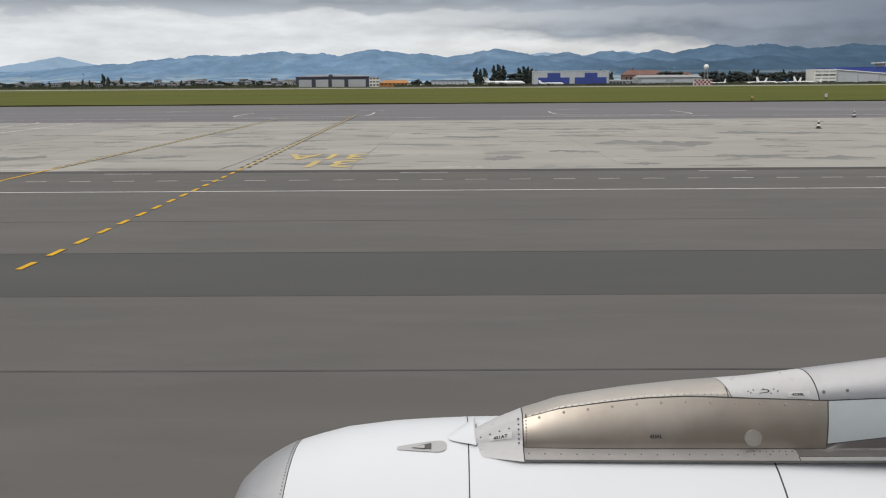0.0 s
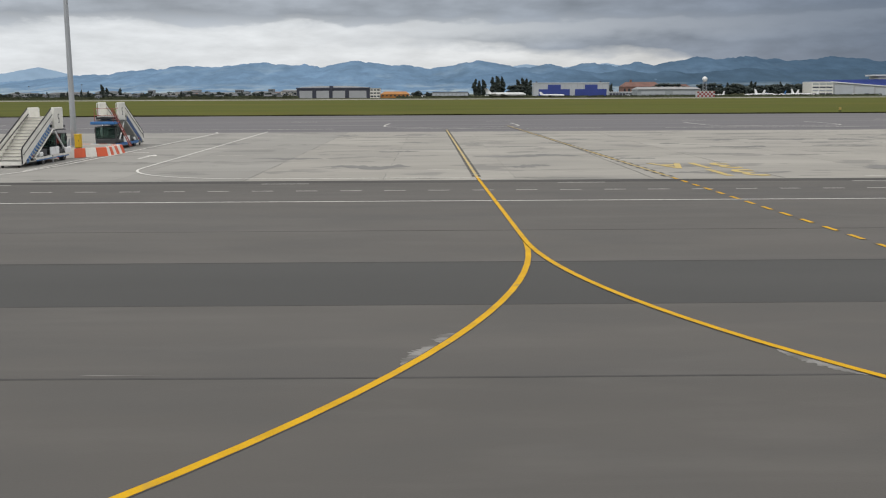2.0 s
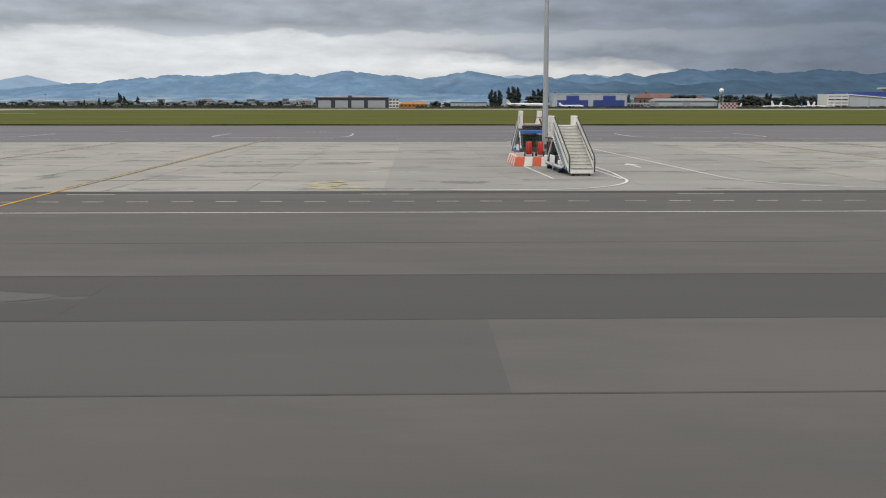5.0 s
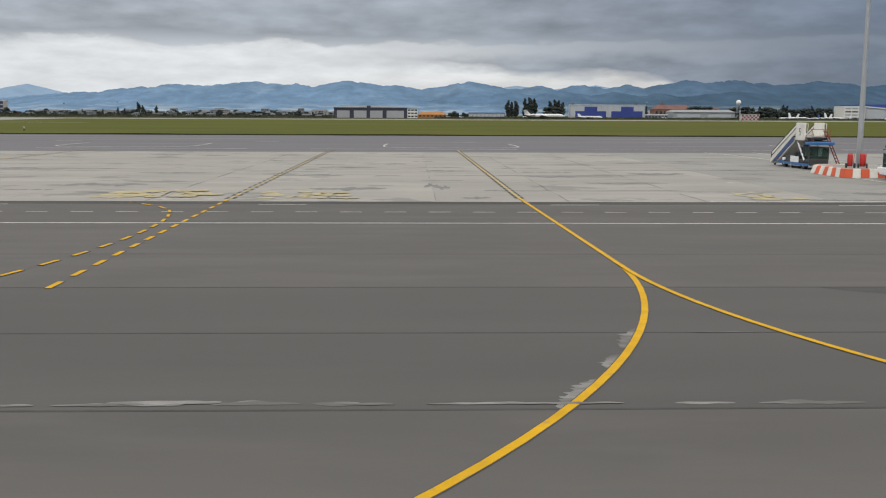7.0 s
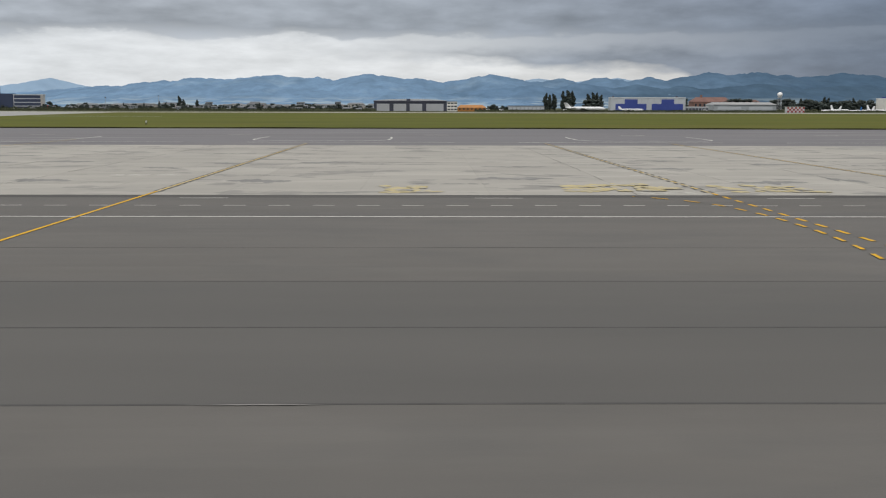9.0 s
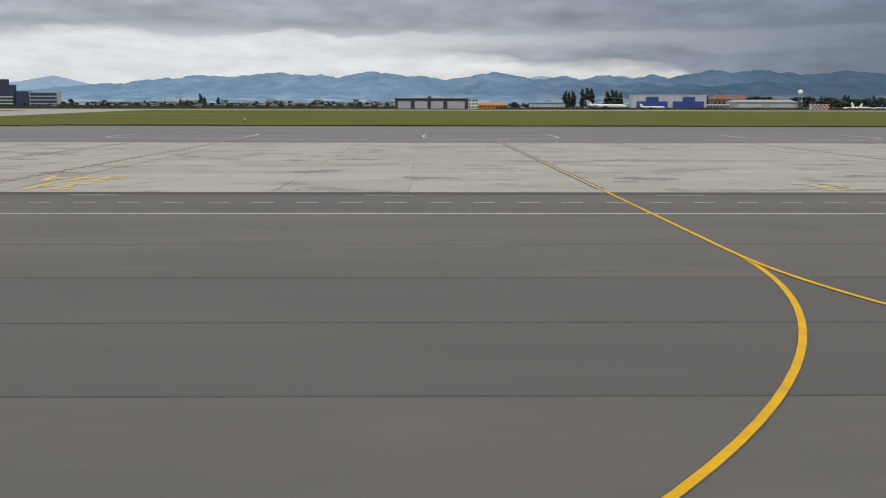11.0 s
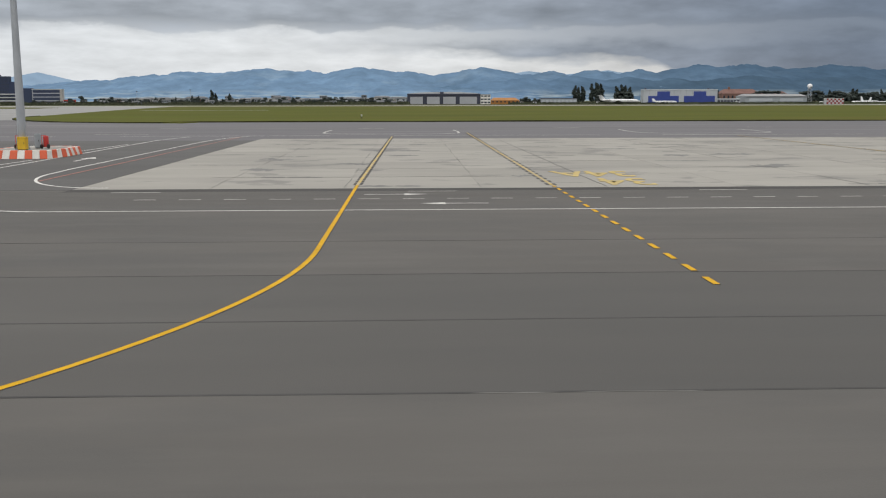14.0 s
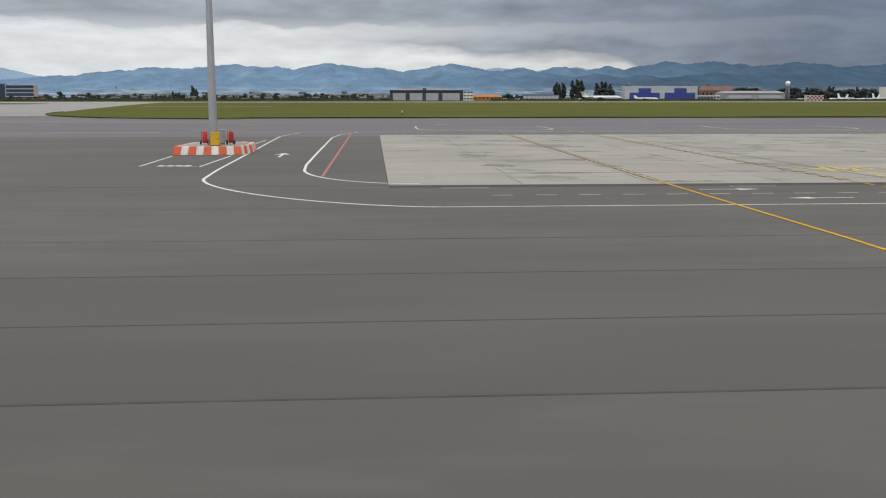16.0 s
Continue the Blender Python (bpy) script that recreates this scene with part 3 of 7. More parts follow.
marking("centre_line", bm, WHITE_WORN, "short white dashes along the middle of the service road")
bm = bmesh.new()
ribbon(bm, [(-176.6, 48.35), (-58, 48.35)], 0.12, 0.004, dash=(2.35, 14.3))
ribbon(bm, [(-46.6, 48.35), (160, 48.35)], 0.12, 0.004, dash=(2.35, 14.68))
marking("stop_dashes", bm, WHITE_WORN, "long worn white dashes beside the concrete edge")


def lead_in(x, x_edge, x_far, left=True, right=True, curves=((30, 29.3), (30, 29.3))):
    """A yellow lead-in line with dark borders; it forks into curves towards the taxiway."""
    t = thing("lead_in_line", pose(x, 0, 0), "yellow lead-in line with dark borders curving from the taxiway to a stand", "road marking", "lead-in lines", "structure")
    begin = min(curves[0][1] if left else 99, curves[1][1] if right else 99)
    straight = [((x_edge - x) * (y - begin) / (50.0 - begin), y) for y in np.linspace(begin, 52.0, 14)]
    bm, bk = bmesh.new(), bmesh.new()
    ribbon(bm, straight, 0.155, 0.012)
    for side in (-0.088, 0.088):
        ribbon(bk, straight, 0.026, 0.008, offset=side)
    for use, s in ((left, -1), (right, 1)):
        if use:
            r, y0 = curves[0 if s < 0 else 1]
            path = [(s * (r - r * math.cos(radians(a))), y0 - r * math.sin(radians(a))) for a in np.arange(0, 66, 2.0)]
            ribbon(bm, path, 0.155, 0.012 + 0.004 * s)
            for side in (-0.088, 0.088):
                ribbon(bk, path, 0.026, 0.006 + 0.002 * s, offset=side)
    part("yellow_stripe", bm, YELLOW, t)
    part("dark_border", bk, BLACK_LINE, t)
    bm, bk = bmesh.new(), bmesh.new()
    far = [(straight[-1][0], 52.0), (0.5 * (x_edge + x_far) - x, 86.0), (x_far - x, 121.0)]
    ribbon(bm, far, 0.17, 0.012)
    for side in (-0.16, 0.16):
        ribbon(bk, far, 0.15, 0.008, dash=(1.2, 1.6), offset=side)
    part("worn_stripe", bm, YELLOW_WORN, t, "worn yellow stripe across the concrete")
    part("dark_dashes", bk, BLACK_LINE, t)


lead_in(-20.65, -21.06, -21.8, True, True, ((34, 29.4), (30.0, 29.6)))
lead_in(-77.17, -77.6, -77.75, True, True, ((30.5, 29.3), (29.7, 29.0)))
lead_in(-121.45, -121.5, -122.0)
lead_in(-165.02, -164.95, -164.2, True, False, ((29.5, 29.4), (28, 29.2)))


def dashed_lead_in(x, first, x_edge, x_far, worn=False):
    t = thing("dashed_lead_in", pose(x, 0, 0), "dashed yellow lead-in line with dark ends running to a stand", "road marking", "dashed lead-in lines", "structure")
    bm, bk = bmesh.new(), bmesh.new()
    near = [(0, first), (x_edge - x, 51.0)]
    ribbon(bm, near, 0.165, 0.012, dash=(1.0, 1.93))
    ribbon(bk, near, 0.20, 0.006, dash=(1.10, 1.93), start=-0.05)
    part("yellow_dashes", bm, YELLOW, t)
    part("dark_ends", bk, BLACK_LINE, t)
    bm, bk = bmesh.new(), bmesh.new()
    reach = 122.0 if worn else 135.0
    far = [(x_edge - x, 51.5), (x_edge - x + (x_far - x_edge) * (reach - 51.5) / 83.5, reach)]
    ribbon(bm, far, 0.16, 0.012, dash=(1.5, 2.2) if worn else None)
    for side in (-0.2, 0.2):
        ribbon(bk, far, 0.16, 0.008, dash=(0.9, 1.9), offset=side)
    part("worn_stripe", bm, YELLOW_WORN, t, "worn yellow stripe across the concrete")
    part("dark_dashes", bk, BLACK_LINE, t)


for x, first, x_edge, x_far, worn in ((-10.37, 22.86, -10.95, -13.3, False), (-92.48, 24.98, -92.72, -93.1, True), (-154.92, 23.35, -154.82, -154.3, False)):
    dashed_lead_in(x, first, x_edge, x_far, worn)

t = thing("dashed_turn_line", pose(0, 0, 0), "curved dashed yellow line crossing the service road", "road marking", "", "structure")
turn_path = arc(-141.05, 37.0, 47.7, -30.97, 4.6, 32) + [(-93.72, 42.5), (-94.02, 44.2), (-94.45, 45.7), (-95.3, 47.2), (-96.4, 48.5), (-97.2, 49.3)]
bm, bk = bmesh.new(), bmesh.new()
ribbon(bm, turn_path, 0.14, 0.018, dash=(1.0, 1.95))
ribbon(bk, turn_path, 0.19, 0.014, dash=(1.10, 1.95), start=-0.05)
part("yellow_dashes", bm, YELLOW, t)
part("dark_border", bk, BLACK_LINE, t)


def lettering(name, text, m, size, material, label, parent=None, depth=0.002, heavy=0.0):
    cu = bpy.data.curves.new(name, "FONT")
    cu.body, cu.size, cu.extrude, cu.align_x = text, size, depth, "LEFT"
    cu.offset = heavy
    tmp = bpy.data.objects.new(name, cu)
    scene.collection.objects.link(tmp)
    bpy.context.view_layer.update()
    me = bpy.data.meshes.new_from_object(tmp.evaluated_get(bpy.context.evaluated_depsgraph_get()))
    bpy.data.objects.remove(tmp)
    me.materials.append(material)
    ob = new(name, me)
    ob.matrix_basis = m
    if parent is not None:
        ob.parent = parent
        if label:
            ob["label"] = label
    else:
        tagged(ob, label, "stand number", "stand numbers", "structure")
    return ob


for text, x, y, wide in (("31A", -5.2, 61.4, 4.9), ("31", -5.4, 56.0, 2.45), ("34A", -149.0, 61.3, 4.65), ("34", -149.2, 55.6, 2.7)):
    number = lettering("stand_number", text, pose(x, y, 0.014, 0, 0, 180), 2.3, YELLOW_NUMBER, "worn yellow stand number %s painted on the concrete" % text, depth=0.004, heavy=0.03)
    xs, ys = [v.co.x for v in number.data.vertices], [v.co.y for v in number.data.vertices]
    for v in number.data.vertices:
        v.co.x = (v.co.x - min(xs)) * wide / (max(xs) - min(xs))
        v.co.y = (v.co.y - min(ys)) * 4.4 / (max(ys) - min(ys))


bm = bmesh.new()
for x in (23.0, -20.9, -77.9, -121.8, -164.5):
    ribbon(bm, [(x - 9, 148), (x - 9.3, 142)] + arc(x - 4.2, 136, 5, 180, 270, 8) + arc(x + 4.2, 136, 5, 270, 360, 8) + [(x + 9.3, 142), (x + 9, 148)], 0.28, -0.028, 0.01)
marking("stand_arcs", bm, WHITE_WORN, "thin white rounded outlines on the far taxiway")
bm = bmesh.new()
ribbon(bm, [(-300, 125.5), (200, 125.5)], 0.25, -0.028, 0.01, dash=(26, 34))
ribbon(bm, [(-300, 158), (200, 158)], 0.30, -0.028, 0.01, dash=(4, 31), start=6)
marking("far_edge_line", bm, WHITE_WORN, "broken thin white lines along the far taxiway")


bm = bmesh.new()
ribbon(bm, [(-263.4, 230), (-262.2, 240)], 0.5, -0.014, 0.01)
ribbon(bm, [(-258.2, 232), (-259.4, 237)], 0.5, -0.014, 0.01)
ribbon(bm, [(-203.5, 132.9), (-196.5, 132.9)], 0.3, -0.028, 0.01)
marking("taxi_marks", bm, WHITE_WORN, "short worn white marks on the far taxiway")


def arrow(x, y, turn, s=1.0):
    bm = bmesh.new()
    block(bm, -0.07 * s, 0.07 * s, -1.6 * s, 0.7 * s, 0.011, 0.015)
    v = [bm.verts.new(p) for p in ((-0.42 * s, 0.6 * s, 0.015), (0.42 * s, 0.6 * s, 0.015), (0, 1.9 * s, 0.015))]
    bm.faces.new(v)
    o = marking("arrow", bm, WHITE_LINE, "white direction arrow painted on the asphalt", "road marking", "arrows")
    o.matrix_basis = pose(x, y, 0, 0, 0, turn)


arrow(-160.2, 42.5, 90, 0.85)
arrow(-163.0, 46.7, -90, 0.85)
arrow(-186.7, 76.0, 0, 1.45)
arrow(-43.9, 70.5, 0, 1.3)


# white edge lines of a lane that leaves the service road between the stands
bm = bmesh.new()
ribbon(bm, [(-188.6, 122), (-189.4, 118), (-190.05, 111), (-189.6, 85), (-189.2, 61)] + [(-177.1 - 11.85 * abs(math.cos(radians(a))) ** 1.25, 55.0 - 14.9 * math.sin(radians(a)) ** 1.25) for a in range(0, 91, 6)], 0.17, 0.005)
ribbon(bm, [(-181.8, 123), (-183.5, 117), (-184.2, 108), (-184.2, 80), (-184.15, 65)] + [(-177.5 - 6.5 * math.cos(radians(a)), 61.8 - 10.9 * math.sin(radians(a))) for a in range(0, 91, 6)], 0.17, 0.005)
marking("service_lane_lines", bm, WHITE_LINE, "curved white edge lines of a lane between the stands")
bm = bmesh.new()
ribbon(bm, [(-48.8, 116.2), (-48.0, 113.5), (-47.5, 95), (-46.95, 72), (-46.9, 63), (-47.15, 59)] + [(-53.2 + 6.05 * math.cos(radians(a)), 58.5 - 7.9 * math.sin(radians(a))) for a in range(6, 91, 6)] + [(-68, 50.4)], 0.17, 0.016)
ribbon(bm, [(-42.9, 117), (-41.6, 78), (-41.05, 60.6)] + [(-32.6 - 8.4 * math.cos(radians(a)), 59.5 - 8.2 * math.sin(radians(a))) for a in range(6, 91, 6)] + [(-20.9, 51.2)], 0.15, 0.016)
ribbon(bm, [(-51.4, 58), (-51.9, 70.8)], 0.15, 0.020)
ribbon(bm, [(-47.4, 57.6), (-47.65, 70.4)], 0.15, 0.020)
ribbon(bm, [(-46.5, 75.8), (-45.2, 75.7)], 0.18, 0.020)
marking("parking_lines", bm, WHITE_LINE, "worn white curved lines round the parked stairs")
bm = bmesh.new()
ribbon(bm, [(-182.65, 55.5), (-182.4, 121)], 0.17, 0.009)
marking("red_line", bm, RED_LINE, "red no-entry line along the lane edge")
bm = bmesh.new()
ribbon(bm, [(-194.6, 64.6), (-194.7, 75.6)], 0.15, 0.005)
ribbon(bm, [(-191.9, 64.2), (-190.75, 64.2), (-190.4, 75.6)], 0.15, 0.005)
ribbon(bm, [(-191.2, 83), (-190.6, 102)], 0.15, 0.005)
for i in range(4):
    block(bm, -193.5 + i * 0.55, -193.1 + i * 0.55, 64.5, 65.4, 0.005, 0.008)
marking("parking_box", bm, WHITE_LINE, "white parking box lines beside the lamp mast")

random.seed(4)


def ragged_strip(bm, x0, x1, y, half, z, seed, gap=0.45):
    """A scraped strip with a torn outline, broken by gaps."""
    x = x0
    while x < x1:
        length = random.uniform(0.5, 2.2)
        xs = np.arange(0, length, 0.08)
        hi, lo = [], []
        for d in xs:
            e = math.sin(3.14159 * d / length) ** 0.5
            hi.append((x + d, y + half * e * (0.35 + 0.9 * abs(noise.noise(((x + d) * 1.7, seed, 0)))) * 1.2, z))
            lo.append((x + d, y - half * e * (0.2 + 0.6 * abs(noise.noise(((x + d) * 2.3, seed + 9, 0)))), z))
        vs = [[bm.verts.new(p) for p in row] for row in (lo, hi)]
        for k in range(len(xs) - 1):
            bm.faces.new((vs[0][k], vs[0][k + 1], vs[1][k + 1], vs[1][k]))
        x += length + random.uniform(0.02, gap)


bm = bmesh.new()
for k, (x0, x1, y, h) in enumerate(((-92.5, -91.0, 14.9, 0.09), (-89.6, -88.0, 14.9, 0.14), (-88.0, -86.4, 15.0, 0.26), (-86.4, -84.4, 14.95, 0.22), (-84.4, -82.9, 14.9, 0.14), (-81.9, -81.0, 14.9, 0.11), (-79.3, -76.4, 14.9, 0.14),
                     (-74.6, -73.7, 14.8, 0.05), (-77.8, -76.8, 19.85, 0.05), (-29.05, -28.5, 14.67, 0.05), (-37.7, -37.1, 14.67, 0.05), (-111.0, -110.7, 14.62, 0.04), (-161.4, -158.7, 14.78, 0.04))):
    ragged_strip(bm, x0, x1, y - 0.08, h, 0.0055 + 0.004 * (k % 3), y + x0)
# scraped filler beside the curved lines: centre line x, side, radius, start, angles, inside or outside of the bend
for x, s, r, y0, a0, a1, out in ((-77.17, -1, 30.5, 29.3, 17.5, 21, -1), (-77.17, -1, 30.5, 29.3, 22, 24, -1), (-77.17, -1, 30.5, 29.3, 25.5, 29, -1), (-77.17, 1, 29.7, 29.0, 25.5, 29, 1),
                                 (-20.65, -1, 34, 29.4, 21, 22.3, -1), (-20.65, -1, 34, 29.4, 22.5, 25, -1), (-20.65, 1, 30, 29.6, 27, 30.5, 1), (-165.02, -1, 29.5, 29.4, 34, 35.6, -1)):
    n = 40
    left, right = [], []
    for k in range(n + 1):
        a = radians(a0 + (a1 - a0) * k / n)
        e = math.sin(3.14159 * k / n) ** 0.6
        wide = 0.12 + e * (0.12 + 0.34 * abs(noise.noise((k * 0.35, x + a0, s))))
        for lst, q in ((left, r + out * 0.09), (right, r + out * wide)):
            lst.append((x + s * (r - q * math.cos(a)), y0 - q * math.sin(a), 0.0050))
    vs = [[bm.verts.new(p) for p in row] for row in (left, right)]
    for k in range(n):
        bm.faces.new((vs[0][k], vs[0][k + 1], vs[1][k + 1], vs[1][k]))
bmesh.ops.recalc_face_normals(bm, faces=bm.faces[:])
tagged(part("filler_patches", bm, SCUFF), "pale scraped filler along the joints and yellow lines", "patches", kind="stuff")


def faded_number(x0, x1, y, digits, seed):
    """Remains of painted figures: torn blots of pale yellow on the concrete."""
    bm = bmesh.new()
    pick = random.Random(seed)
    step = (x1 - x0) / digits
    for d in range(digits):
        for k in range(4):
            xa = x0 + d * step + pick.uniform(0.0, 0.35) * step
            ragged_strip(bm, xa, xa + step * pick.uniform(0.25, 0.6), y + (k - 1.5) * 1.15 + pick.uniform(-0.3, 0.3), pick.uniform(1.0, 1.9), 0.0125 + 0.0022 * (k + 4 * (d % 4)), seed + k + 7 * d, 0.1)
    bmesh.ops.recalc_face_normals(bm, faces=bm.faces[:])
    marking("faded_number", bm, YELLOW_FADED, "faded yellow stand number worn almost off the concrete", "stand number", "stand numbers")


for k, (x0, x1, y, n) in enumerate(((-110.2, -107.4, 53.6, 2), (-100.4, -95.0, 54.4, 4), (-91.8, -87.0, 53.8, 3), (-65.4, -63.3, 53.7, 2))):
    faded_number(x0, x1, y, n, 40 + k)


# ---- mountains ----
def ridge_height(x, hills, floor):
    h = floor
    for cx, top, wl, wr in hills:
        w = wl if x < cx else wr
        u = abs(x - cx) / (w * 0.8)
        h = max(h, top * (1 - 0.30 * min(u, 3.7) ** 0.92))
    return h


def mountain_range(name, hills, floor, y, depth, material, label, rough=9.0):
    """A wooded range: the crest falls towards the plain in folded spurs."""
    bm = bmesh.new()
    xs, rows = np.arange(-3600, 3300, 12.0), 30
    grid = []
    for r in range(rows + 1):
        u = r / rows
        line = []
        for x in xs:
            crest = ridge_height(x, hills, floor)
            crest += rough * (0.6 - 1.3 * abs(noise.fractal((x * 0.0075, 3.1, y * 0.01), 0.6, 2.2, 6)))
            spur = 1 - 2.2 * abs(noise.fractal((x * 0.0042 + u * 0.5, u * 0.9, 7.7), 0.9, 2.1, 6))
            z = crest * (u ** 1.25) * (1 - 0.25 * (1 - u) * (1 - spur))
            line.append(bm.verts.new((x, y - depth * (1 - u) - spur * depth * 0.166 * u * (1 - u), max(z, -2 * (1 - u)))))
        grid.append(line)
    for a, b in zip(grid, grid[1:]):
        for i in range(len(xs) - 1):
            bm.faces.new((a[i], a[i + 1], b[i + 1], b[i]))
    return tagged(part(name, bm, material, smooth=True), label, "mountains", kind="structure")


# crest places: x, height, fall to the left, fall to the right
HILLS = [(-1170, 136, 560, 620), (-833, 150, 500, 520), (-620, 140, 330, 300), (-389, 154, 330, 480), (-153, 136, 260, 260), (188, 154, 330, 330),
         (520, 135, 420, 320), (718, 146, 260, 300), (931, 143, 250, 300), (1205, 166, 330, 620), (1440, 168, 600, 700), (1843, 164, 500, 900), (2300, 158, 800, 900)]
FAR_HILLS = [(-1925, 138, 330, 230), (-2500, 100, 600, 500), (430, 140, 500, 500), (820, 144, 600, 500)]
mountain_range("mountain_range", HILLS, 62, 4700, 900, MOUNTAIN, "wooded mountain range along the horizon, blue haze put into its colour")
mountain_range("distant_mountains", FAR_HILLS, 40, 4880, 120, MOUNTAIN_FAR, "peak behind the mountain range, paler blue haze put into its colour", 4.0)
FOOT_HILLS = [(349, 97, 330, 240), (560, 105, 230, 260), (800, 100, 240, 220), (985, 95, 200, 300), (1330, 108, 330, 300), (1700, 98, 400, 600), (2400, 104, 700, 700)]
mountain_range("foothills", FOOT_HILLS, -20, 4330, 500, MOUNTAIN_MID, "wooded foothills before the mountain range, darker blue haze put into their colour", 7.0)


# ---- far side of the airfield ----
FAR = 1015.0


def hangar(x0, x1):
    w = x1 - x0
    t = thing("aircraft_hangar", pose(x0, FAR, 0), "pale grey steel hangar with two stepped blue doors", "hangar")
    part("wall", boxes((0, w, 0, 9, 0, 13.9), bevel=0.1), PALE_SHEET, t)
    part("roof", boxes((-0.2, w + 0.2, -0.4, 9.4, 13.9, 14.5, 0.2)), PALE_SHEET, t)
    for a, b, c, d in ((5.6, 37.2, 14.9, 28.0), (42.5, 74.5, 52.4, 65.3)):
        door = part("hangar_door", boxes((a, b, -0.35, -0.02, 0.1, 7.9), (c, d, -0.35, -0.02, 7.9, 12.4)), BLUE_PANEL, t)
        for k in range(1, 7):
            xx = a + (b - a) * k / 7
            part("door_rib", boxes((xx - 0.12, xx + 0.12, -0.45, -0.36, 0.1, 7.9)), BLUE_PANEL, door)
    for k in range(13):
        xx = 0.6 + k * (w - 1.2) / 12
        part("cladding_rib", boxes((xx - 0.12, xx + 0.12, -0.12, -0.02, 9.2 if k not in (0, 12) else 0.2, 13.7)), GREY_SHEET, t)
    part("roof_vent", boxes((3, 4.6, 4, 6, 14.5, 15.8)), DARK_SHEET, t)
    part("roof_vent", boxes((w - 9, w - 7.4, 4, 6, 14.5, 15.8)), DARK_SHEET, t)


hangar(77.9, 155.0)


def door_shed(x0, x1):
    w = x1 - x0
    t = thing("maintenance_shed", pose(x0, FAR + 5, 0), "dark flat-roofed shed with four wide pale roller doors", "shed")
    part("wall", boxes((0, w, 0, 12, 0, 9.6)), DARK_SHEET, t)
    part("roof", boxes((-0.5, w + 0.5, -0.8, 12.5, 9.6, 10.6, 0.15)), DARK_SHEET, t)
    edges = ((2.9, 15.8), (20.0, 32.9), (36.5, 49.2), (53.3, 70.9))
    for a, b in edges:
        door = part("roller_door", boxes((a, b, -0.25, -0.02, 0.1, 7.4), bevel=0.05), SHUTTER, t)
        bm = bmesh.new()
        for k in range(1, 6):
            block(bm, a, b, -0.30, -0.26, 0.1 + k * 1.2, 0.18 + k * 1.2)
        part("door_slat", bm, GREY_SHEET, door)
    for a in (17.0, 33.9, 50.4):
        part("pilaster", boxes((a, a + 1.6, -0.6, -0.02, 0, 9.4)), DARK_SHEET, t)
    part("roof_unit", boxes((33.2, 37.0, 1.0, 4.0, 10.6, 12.4), bevel=0.1), DARK_SHEET, t)
    bm = bmesh.new()
    arch = [(w * i / 16, 10.65 + 1.7 * math.sin(3.14159 * i / 16) ** 0.7) for i in range(17)]
    loft(bm, [[(x, y, z) for x, z in arch] + [(w, y, 10.62), (0, y, 10.62)] for y in (4.5, 40.0)], caps=True)
    bmesh.ops.recalc_face_normals(bm, faces=bm.faces[:])
    part("pale_roof", bm, PALE_GREY, t, "low pale arched roof")


door_shed(-162.2, -88.0)


def flat_block(name, x0, x1, y, d, h, material, label, roof=None, rows=0, cols=0, glass_m=None):
    """A flat-roofed building with rows of windows in its front."""
    w = x1 - x0
    t = thing(name, pose(x0, y, 0), label, "building", "far airport buildings")
    part("wall", boxes((0, w, 0, d, 0, h)), material, t)
    part("roof", boxes((-0.3, w + 0.3, -0.3, d + 0.3, h, h + 0.5, 0.1)), roof or ROOF_GREY, t)
    for r in range(rows):
        z0 = h * (r + 0.35) / rows
        z1 = h * (r + 0.78) / rows
        for c in range(cols):
            a = w * (c + 0.12) / cols
            part("window", boxes((a, a + w * 0.76 / cols, -0.08, -0.01, z0, z1)), glass_m or WINDOW, t)
    return t


flat_block("office_building", -87.6, -77.4, FAR + 4, 14, 9.4, OFF_WHITE, "small white office block beside the shed", rows=3, cols=3)
flat_block("low_store", -24.5, 12.5, FAR + 12, 14, 5.4, GREY_SHEET, "long low grey store under a dark flat roof", DARK_SHEET, 1, 9, PALE_SHEET)
flat_block("low_store", 155.6, 179.0, FAR + 2, 12, 4.6, GREY_SHEET, "low grey annexe under a flat white canopy", WHITE, 1, 7, DARK_SHEET)
flat_block("cargo_hall", 184.0, 248.0, FAR, 30, 6.8, GREY_SHEET, "long low grey cargo hall", GREY_SHEET, 1, 2, PALE_SHEET)


def gabled(name, x0, x1, y, d, h, ridge, wall_m, roof_m, label, windows=0):
    w = x1 - x0
    t = thing(name, pose(x0, y, 0), label, "building", "far airport buildings")
    part("wall", boxes((0, w, 0, d, -0.12, h)), wall_m, t)
    bm = bmesh.new()
    o = 0.5
    hexa(bm, [(-o, -o, h), (w + o, -o, h), (w + o, d + o, h), (-o, d + o, h)],
         [(w * 0.12, d * 0.46, h + ridge), (w * 0.88, d * 0.46, h + ridge), (w * 0.88, d * 0.54, h + ridge), (w * 0.12, d * 0.54, h + ridge)])
    part("roof", bm, roof_m, t)
    for c in range(windows):
        a = w * (c + 0.3) / windows
        part("window", boxes((a, a + w * 0.4 / windows, -0.08, -0.01, h * 0.45, h * 0.8)), WINDOW, t)
    return t


gabled("orange_store", -76.8, -47.8, FAR + 6, 15, 3.6, 2.8, ORANGE_WALL, ORANGE_WALL, "low orange sheet-metal store with a shallow roof", 7)
red_house = gabled("red_roof_house", 182.0, 224.0, FAR + 70, 22, 10.5, 5.0, BRICK_RED, ROOF_TILE, "brick building with a wide brownish red tiled roof", 9)
part("chimney", boxes((9.5, 11.6, 9.5, 11.5, 13.5, 18.0)), BRICK_RED, red_house, "brick chimney")
